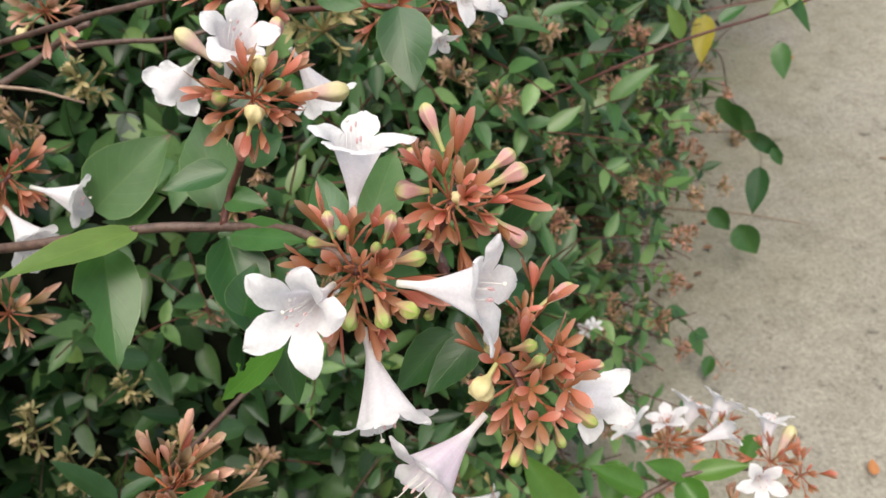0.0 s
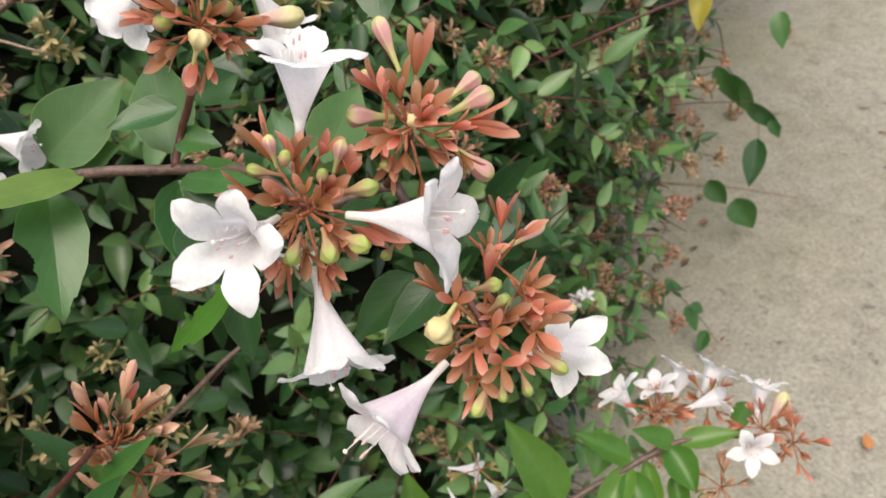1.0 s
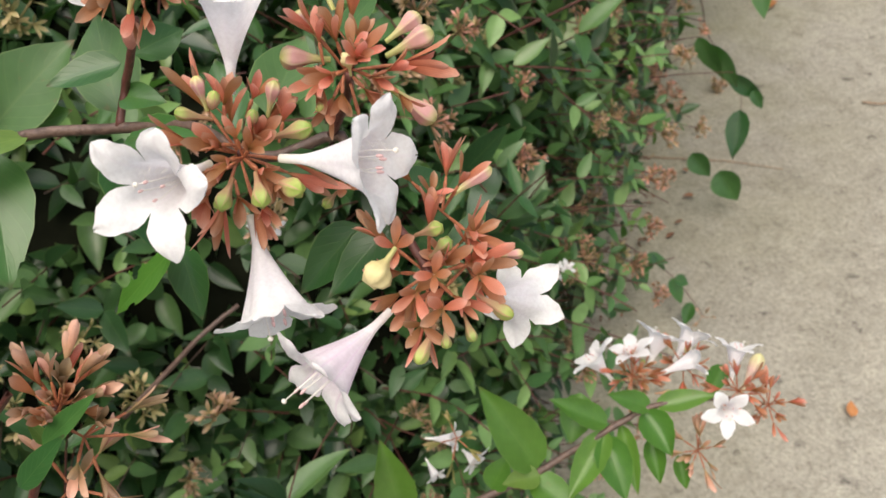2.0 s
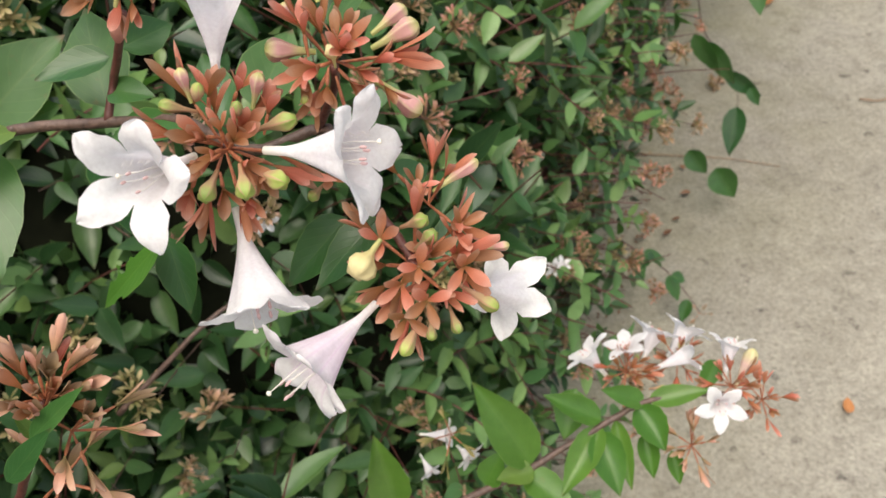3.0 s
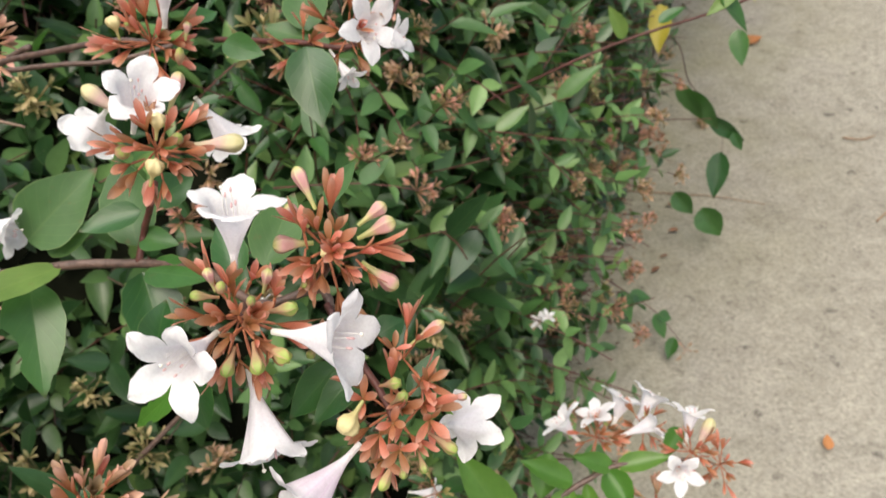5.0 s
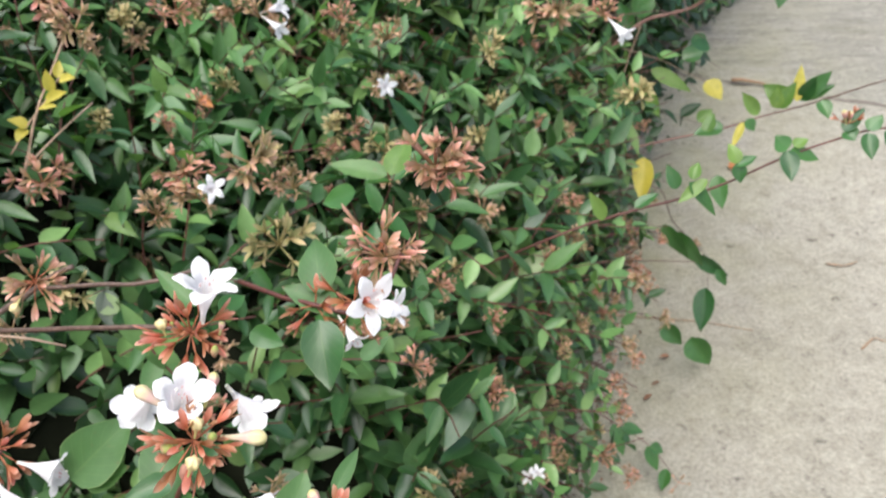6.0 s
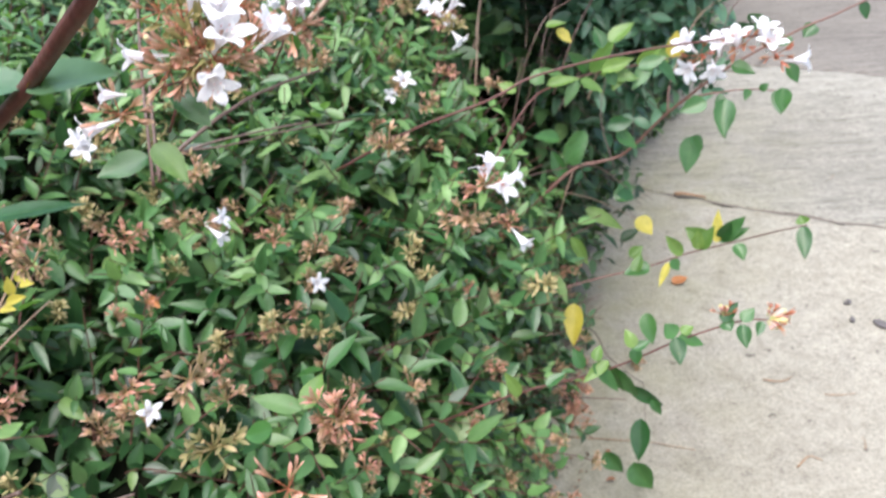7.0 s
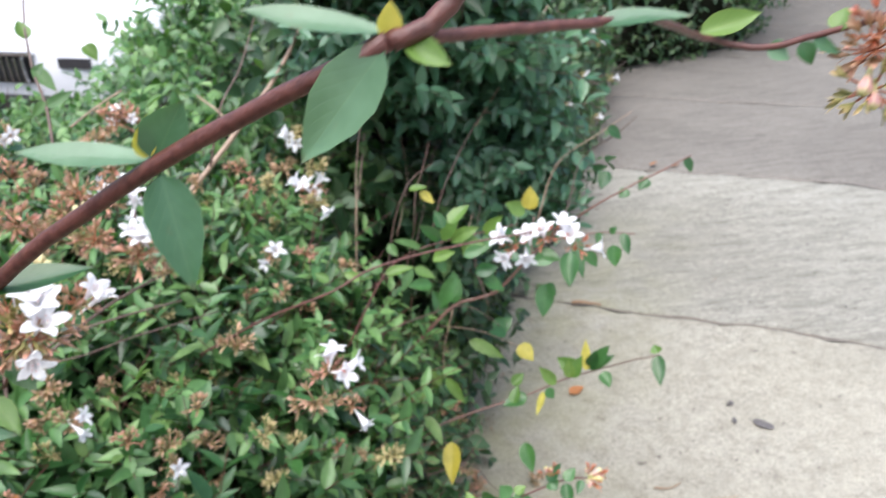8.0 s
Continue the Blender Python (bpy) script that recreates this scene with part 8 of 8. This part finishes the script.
TWIGS = [
    [(0.60, 1.27, 0.62), (0.643, 1.300, 0.708), (0.730, 1.340, 0.741), (0.816, 1.380, 0.768)],
    [(0.40, 1.24, 0.62), (0.435, 1.250, 0.718), (0.513, 1.320, 0.804), (0.562, 1.360, 0.788), (0.659, 1.420, 0.801), (0.788, 1.500, 0.817)],
    [(0.500, 1.310, 0.790), (0.552, 1.360, 0.835), (0.610, 1.400, 0.890), (0.671, 1.450, 0.958)],
    [(0.09, 1.08, 0.84), (0.114, 1.100, 0.913), (0.142, 1.150, 0.952), (0.168, 1.200, 1.009)],
    [(0.27, 1.22, 0.58), (0.281, 1.250, 0.677), (0.294, 1.300, 0.758), (0.320, 1.350, 0.858)],
    [(0.418, 1.300, 0.774), (0.393, 1.250, 0.734), (0.378, 1.220, 0.713), (0.37, 1.20, 0.66)],
]
for k, line in enumerate(TWIGS):
    b = thing("bare_twig", line[0], "pale thin twig standing out of the shrub", "twig")
    stem(b, line, 0.0016, 0.0008, M_BARK_TAN if k % 2 == 0 else M_BARK)

for at in ((0.985, 2.000, 0.770), (0.868, 1.800, 0.735), (1.028, 2.000, 0.672), (0.790, 1.690, 0.700), (0.946, 1.900, 0.598), (0.972, 2.040, 0.790)):
    p = Vector(at)
    tuft(shrub, p, (0.4, -0.7, 0.5), "olive", 1.0, [(p + Vector((0.012, -0.014, 0.008)), p + Vector((0.020, -0.016, 0.016)))])

b = thing("leafy_branch", (-0.1920, 0.6681, 0.6936), "thin twig with small bright yellow leaves in the hedge", "branch")
stem(b, [(-0.2173, 0.6469, 0.6633), (-0.2021, 0.6594, 0.6811), (-0.1873, 0.6692, 0.6953), (-0.1748, 0.6791, 0.7095)], 0.0008, 0.0005, M_BARK_TAN)
leaf(b, (-0.1873, 0.6692, 0.6953), (-0.1661, 0.6634, 0.7050), 0.0090, (0.30, -0.54, 0.79), "yellow")
leaf(b, (-0.1823, 0.6729, 0.7006), (-0.1798, 0.6733, 0.7184), 0.0090, (0.31, -0.54, 0.78), "yellow")
leaf(b, (-0.1749, 0.6778, 0.7077), (-0.1596, 0.6695, 0.7138), 0.0081, (0.30, -0.55, 0.78), "yellow")
leaf(b, (-0.2021, 0.6594, 0.6811), (-0.2121, 0.6536, 0.6899), 0.0099, (0.33, -0.51, 0.79), "yellow")
leaf(b, (-0.2046, 0.6582, 0.6794), (-0.2066, 0.6434, 0.6759), 0.0090, (0.32, -0.51, 0.80), "yellow")
leaf(b, (-0.1922, 0.6668, 0.6918), (-0.1744, 0.6573, 0.6963), 0.0081, (0.31, -0.53, 0.79), "yellow")
leaf(b, (-0.1762, 0.6787, 0.7089), (-0.1739, 0.6865, 0.7199), 0.0073, (0.30, -0.55, 0.78), "yellow")

b = thing("fallen_leaf", (-0.0660, 0.6612, 0.6882), "small dead brown leaf caught in the hedge", "leaf")
leaf(b, (-0.0693, 0.6640, 0.6920), (-0.0583, 0.6546, 0.6879), 0.0077, (0.22, -0.63, 0.75), "dead")

b = thing("fallen_leaf", (0.0388, 0.6877, 0.6258), "small dead brown leaf caught in the hedge", "leaf")
leaf(b, (0.0381, 0.6907, 0.6299), (0.0441, 0.6810, 0.6251), 0.0070, (0.09, -0.61, 0.78), "brown")
tuft(hedge, (-0.1633, 0.3627, 0.5149), (0.30, -0.30, 1.03), "olive", 1.10, [])
tuft(hedge, (-0.1508, 0.3572, 0.4796), (0.27, -0.28, 1.06), "olive", 1.20, [])
tuft(hedge, (-0.1011, 0.3797, 0.4585), (0.21, -0.30, 1.08), "olive", 1.10, [])
tuft(hedge, (-0.1449, 0.5245, 0.6274), (0.26, -0.47, 0.87), "olive", 1.20, [])
tuft(hedge, (-0.1714, 0.4934, 0.6243), (0.29, -0.44, 0.88), "old", 1.00, [])
tuft(hedge, (-0.0563, 0.3662, 0.4577), (0.16, -0.30, 1.10), "old", 1.10, [])
tuft(hedge, (-0.1375, 0.4124, 0.4795), (0.24, -0.33, 1.04), "olive", 0.90, [])
tuft(hedge, (0.2401, 0.7472, 0.3866), (-0.12, -0.48, 0.94), "old", 1.20, [])
tuft(hedge, (0.2155, 0.7178, 0.3863), (-0.10, -0.47, 0.95), "red", 1.00, [])
tuft(hedge, (0.3100, 0.7966, 0.2813), (-0.15, -0.45, 0.97), "red", 0.80, [])
tuft(hedge, (0.1356, 0.6057, 0.4177), (-0.05, -0.46, 0.99), "olive", 1.10, [])
tuft(hedge, (0.1986, 0.7799, 0.4181), (-0.09, -0.50, 0.91), "old", 1.10, [])
tuft(hedge, (0.0019, 0.3816, 0.5914), (0.15, -0.43, 0.99), "old", 0.90, [((0.0060, 0.3765, 0.5935), (0.0102, 0.3726, 0.5897)), ((0.0003, 0.3754, 0.5924), (-0.0036, 0.3723, 0.5894))])
tuft(hedge, (0.1751, 0.5263, 0.3692), (-0.09, -0.39, 1.05), "old", 0.90, [((0.1696, 0.5232, 0.3801), (0.1629, 0.5197, 0.3768)), ((0.1765, 0.5254, 0.3822), (0.1831, 0.5283, 0.3849))])

# ---- litter on the drive ----


def fallen_leaf(at, long, wide, turn, label, tone="dead"):
    ob = new("fallen_leaf", rng.choice(LEAVES[tone]))
    ob.matrix_basis = Matrix.LocRotScale(Vector(at), Euler((radians(6), radians(4), radians(turn))), Vector((wide, long, wide * 0.5)))
    return tagged(ob, label, "leaf")


fallen_leaf((0.775, 1.545, 0.006), 0.045, 0.028, -70, "orange dead leaf on the concrete drive")
fallen_leaf((0.555, 0.585, 0.006), 0.022, 0.014, -20, "small orange dead leaf on the concrete")
fallen_leaf((1.66, 3.02, 0.006), 0.06, 0.02, -60, "brown dead leaf on the drive", "brown")
fallen_leaf((1.74, 2.98, 0.006), 0.05, 0.018, -80, "brown dead leaf on the drive", "brown")


def pebble(at, size, flat, label):
    bm = bmesh.new()
    bmesh.ops.create_icosphere(bm, subdivisions=2, radius=1.0)
    for v in bm.verts:
        v.co *= 1 + 0.25 * noise.noise(v.co * 1.3 + Vector(at) * 9)
    me = bpy.data.meshes.new("pebble")
    bm.to_mesh(me)
    bm.free()
    me.materials.append(M_PEBBLE)
    ob = new("pebble", me)
    ob.matrix_basis = Matrix.LocRotScale(Vector(at), Euler((0, 0, rng.uniform(0, 3))), Vector((size, size * 0.6, size * flat)))
    return tagged(ob, label, "stone", "specks on the drive")


M_PEBBLE = plain_material("dark_stone", (0.12, 0.11, 0.11), 0.85, 0, 0.6, 200)
M_STRAW = bark_material("dead_stalk", (0.16, 0.10, 0.06), (0.36, 0.22, 0.12), 200)
pebble((1.17, 1.332, 0.004), 0.024, 0.16, "flat dark stone on the concrete")
pebble((1.113, 1.358, 0.004), 0.010, 0.4, "small dark stone on the concrete")
pebble((1.14, 1.42, 0.004), 0.009, 0.4, "small dark stone on the concrete")
for k in range(60):
    a, c = rng.uniform(0.4, 3.2), rng.uniform(0.1, 1.3)
    p = ALONG * a + ACROSS * (c + 0.1)
    pebble((p.x, p.y, 0.003), rng.uniform(0.002, 0.0055), 0.5, "tiny dark stone on the concrete")


def dead_stalk(points, r, label):
    b = thing("dead_stalk", points[0], label, "twig")
    stem(b, points, r, r * 0.5, M_STRAW)


dead_stalk([(0.93, 1.97, 0.008), (0.965, 1.955, 0.012), (1.01, 1.935, 0.007)], 0.006, "brown dead stalk lying in the joint")
dead_stalk([(0.84, 1.20, 0.004), (0.87, 1.19, 0.005), (0.90, 1.20, 0.004)], 0.0018, "dry twig on the concrete")
dead_stalk([(0.80, 0.98, 0.004), (0.83, 1.0, 0.005), (0.85, 0.99, 0.004)], 0.0016, "dry twig on the concrete")
# Added thin tube in place of a hairline crack across the slab.
dead_stalk([(0.42, 1.10, 0.003), (0.50, 1.083, 0.003), (0.56, 1.07, 0.003), (0.64, 1.04, 0.003)], 0.0012, "thin line standing in for a hairline crack in the concrete")
for k in range(9):
    p = ALONG * rng.uniform(0.7, 2.9) + ACROSS * rng.uniform(0.15, 1.2)
    d = Vector((rng.uniform(-1, 1), rng.uniform(-1, 1), 0)).normalized() * rng.uniform(0.012, 0.03)
    dead_stalk([(p.x - d.x, p.y - d.y, 0.004), (p.x + d.y * 0.15, p.y - d.x * 0.15, 0.005), (p.x + d.x, p.y + d.y, 0.004)], 0.0011, "short dry stalk on the concrete")
for k in range(4):
    x, y = 0.40 + 0.035 * k + rng.uniform(-0.02, 0.02), 0.90 + 0.05 * k + rng.uniform(-0.03, 0.03)
    fallen_leaf((x, y, 0.006), rng.uniform(0.010, 0.018), rng.uniform(0.006, 0.010), rng.uniform(0, 360), "curled brown dead leaf at the hedge foot", "brown")

# ---- leaf litter along the hedge foot, its dark tones also standing in for shade there ----
q = random.Random(21)
sites = []
for k in range(520):
    y = q.uniform(0.70, 1.9)
    x = between(EDGE, y) - 0.11 + 0.13 * q.random() ** 1.6
    a, n = q.uniform(0, 6.28), q.uniform(0.004, 0.011)
    ly = Vector((math.cos(a), math.sin(a), q.uniform(-0.1, 0.35))).normalized()
    lz = Vector((q.uniform(-0.5, 0.5), q.uniform(-0.5, 0.5), 1.0))
    lz = (lz - ly * lz.dot(ly)).normalized()
    sites.append((np.array((x, y, 0.006 + 0.004 * q.random())), np.array((ly.cross(lz), ly, lz)).T, n, n * q.uniform(0.35, 0.6)))
M_LITTER = leaf_material("litter", [(0.0, (0.07, 0.04, 0.025)), (0.5, (0.16, 0.08, 0.045)), (0.85, (0.30, 0.13, 0.08)), (1.0, (0.36, 0.24, 0.12))], 0.8, 0.1, True)
litter = new("leaf_litter", leaf_mass("leaf_litter", [M_LITTER], sites, [leaf_template(4, 3, q, 0.7, 0.2)]))
tagged(litter, "small brown dried leaf litter along the hedge foot", "litter", "", "stuff")

# ---- white parked car beyond the hedge ----
M_PAINT = plain_material("white_car_paint", (0.66, 0.66, 0.69), 0.25, 0, 0.05)
M_BLACK = plain_material("black_plastic", (0.015, 0.015, 0.016), 0.5)
M_CHROME = plain_material("chrome", (0.75, 0.76, 0.78), 0.12, 1.0, 0.05)
M_LAMP = plain_material("smoked_headlight", (0.10, 0.10, 0.11), 0.08, 0.6, 0.3, 60)
M_RUBBER = plain_material("tyre_rubber", (0.02, 0.02, 0.02), 0.85)
m, n, l, p = material("windscreen_glass")
p.inputs["Base Color"].default_value, p.inputs["Roughness"].default_value = (0.03, 0.035, 0.04, 1), 0.05
M_GLASS = m


def loft(name, sections, mats, close=True):
    """A body through cross-sections of equal point count."""
    v = [q for s in sections for q in s]
    n = len(sections[0])
    f = [(i * n + k, i * n + (k + 1) % n, (i + 1) * n + (k + 1) % n, (i + 1) * n + k) for i in range(len(sections) - 1) for k in range(n)]
    if close:
        f += [tuple(range(n))[::-1], tuple((len(sections) - 1) * n + k for k in range(n))]
    return mesh_from(name, v, f, [(0, 0)] * len(v), mats)


def ring(x, half, low, high, round_=0.25):
    pts = []
    for k in range(16):
        a = 2 * math.pi * k / 16
        c, s = math.cos(a), math.sin(a)
        pts.append((x, half * math.copysign(abs(c) ** round_, c), (low + high) / 2 + (high - low) / 2 * math.copysign(abs(s) ** round_, s)))
    return pts


def box(name, lo, hi, mat):
    bm = bmesh.new()
    bmesh.ops.create_cube(bm, size=1.0)
    for v in bm.verts:
        v.co = Vector([lo[i] + (hi[i] - lo[i]) * (v.co[i] + 0.5) for i in range(3)])
    bmesh.ops.bevel(bm, geom=list(bm.edges), offset=min(hi[i] - lo[i] for i in range(3)) * 0.25, segments=2, affect="EDGES")
    me = bpy.data.meshes.new(name)
    bm.to_mesh(me)
    bm.free()
    me.materials.append(mat)
    return me


car = thing("car", (0, 0, 0), "white parked car with a chrome-slatted grille behind the hedge", "car")
CAR = Matrix.Translation((-1.33, 4.02, -0.02)) @ Matrix.Rotation(radians(62), 4, "Z")


def car_part(name, me, parent=car):
    ob = new(name, me)
    ob.parent = parent
    return ob


car_part("body", loft("body", [ring(0.0, 0.70, 0.25, 0.58), ring(0.03, 0.76, 0.23, 0.63), ring(0.10, 0.81, 0.22, 0.67), ring(0.28, 0.85, 0.21, 0.73), ring(0.6, 0.88, 0.2, 0.80), ring(1.2, 0.89, 0.2, 0.90), ring(3.4, 0.89, 0.2, 0.95), ring(4.2, 0.86, 0.24, 0.92), ring(4.35, 0.8, 0.3, 0.8)], [M_PAINT]))
car_part("cabin", loft("cabin", [ring(1.1, 0.78, 0.85, 0.95, 0.4), ring(1.8, 0.66, 0.85, 1.40, 0.4), ring(3.0, 0.66, 0.85, 1.45, 0.4), ring(3.9, 0.70, 0.85, 1.0, 0.4)], [M_GLASS]))
car_part("roof", loft("roof", [ring(1.75, 0.62, 1.38, 1.43, 0.4), ring(2.4, 0.64, 1.41, 1.48, 0.4), ring(3.1, 0.62, 1.40, 1.46, 0.4)], [M_PAINT]))
grille = car_part("grille", box("grille", (-0.03, -0.36, 0.44), (0.05, 0.36, 0.57), M_BLACK))
car_part("rim", box("rim", (-0.04, -0.38, 0.568), (0.03, 0.38, 0.588), M_CHROME), grille)
for k in range(18):
    car_part("slat", box("slat", (-0.04, -0.335 + k * 0.039, 0.45), (-0.02, -0.325 + k * 0.039, 0.565), M_CHROME), grille)
car_part("air_intake", box("air_intake", (-0.02, -0.6, 0.27), (0.06, 0.6, 0.38), M_BLACK))
for side in (-1, 1):
    car_part("headlight", box("headlight", (-0.012, side * 0.60 - 0.11, 0.49), (0.13, side * 0.60 + 0.11, 0.58), M_LAMP))
for x in (0.85, 3.45):
    for side in (-1, 1):
        v, f, uv = turned([(0, 0.2), (0.02, 0.3), (0.3, 0.32), (0.9, 0.32), (1.0, 0.28)], 24, 0.2)
        car_part("tyre", mesh_from("tyre", [(x + a, side * (0.70 + c), 0.31 + b) for a, b, c in v], f, uv, [M_RUBBER]))
car.matrix_basis = CAR

# ---- lawn beyond the drive ----
M_GRASS = leaf_material("grass", [(0.0, (0.10, 0.17, 0.03)), (1.0, (0.22, 0.28, 0.06))], 0.6, 0.3, True, vein=0.1)
q = random.Random(3)
sites = []
for k in range(6000):
    x, y = q.uniform(3.5, 8.5), q.uniform(6.6, 9.5)
    if (Vector((x, y, 0)).dot(ALONG)) < 8.6:
        continue
    a = q.uniform(0, 6.28)
    ly = Vector((0.4 * math.cos(a), 0.4 * math.sin(a), 1)).normalized()
    lz = ly.orthogonal().normalized()
    sites.append((np.array((x, y, -0.03)), np.array((ly.cross(lz), ly, lz)).T, q.uniform(0.06, 0.14), 0.012))
lawn = new("lawn", leaf_mass("lawn", [M_GRASS], sites, [leaf_template(3, 3, q, 0.2, 0.3)]))
tagged(lawn, "rough green lawn beyond the drive", "grass", "", "stuff")
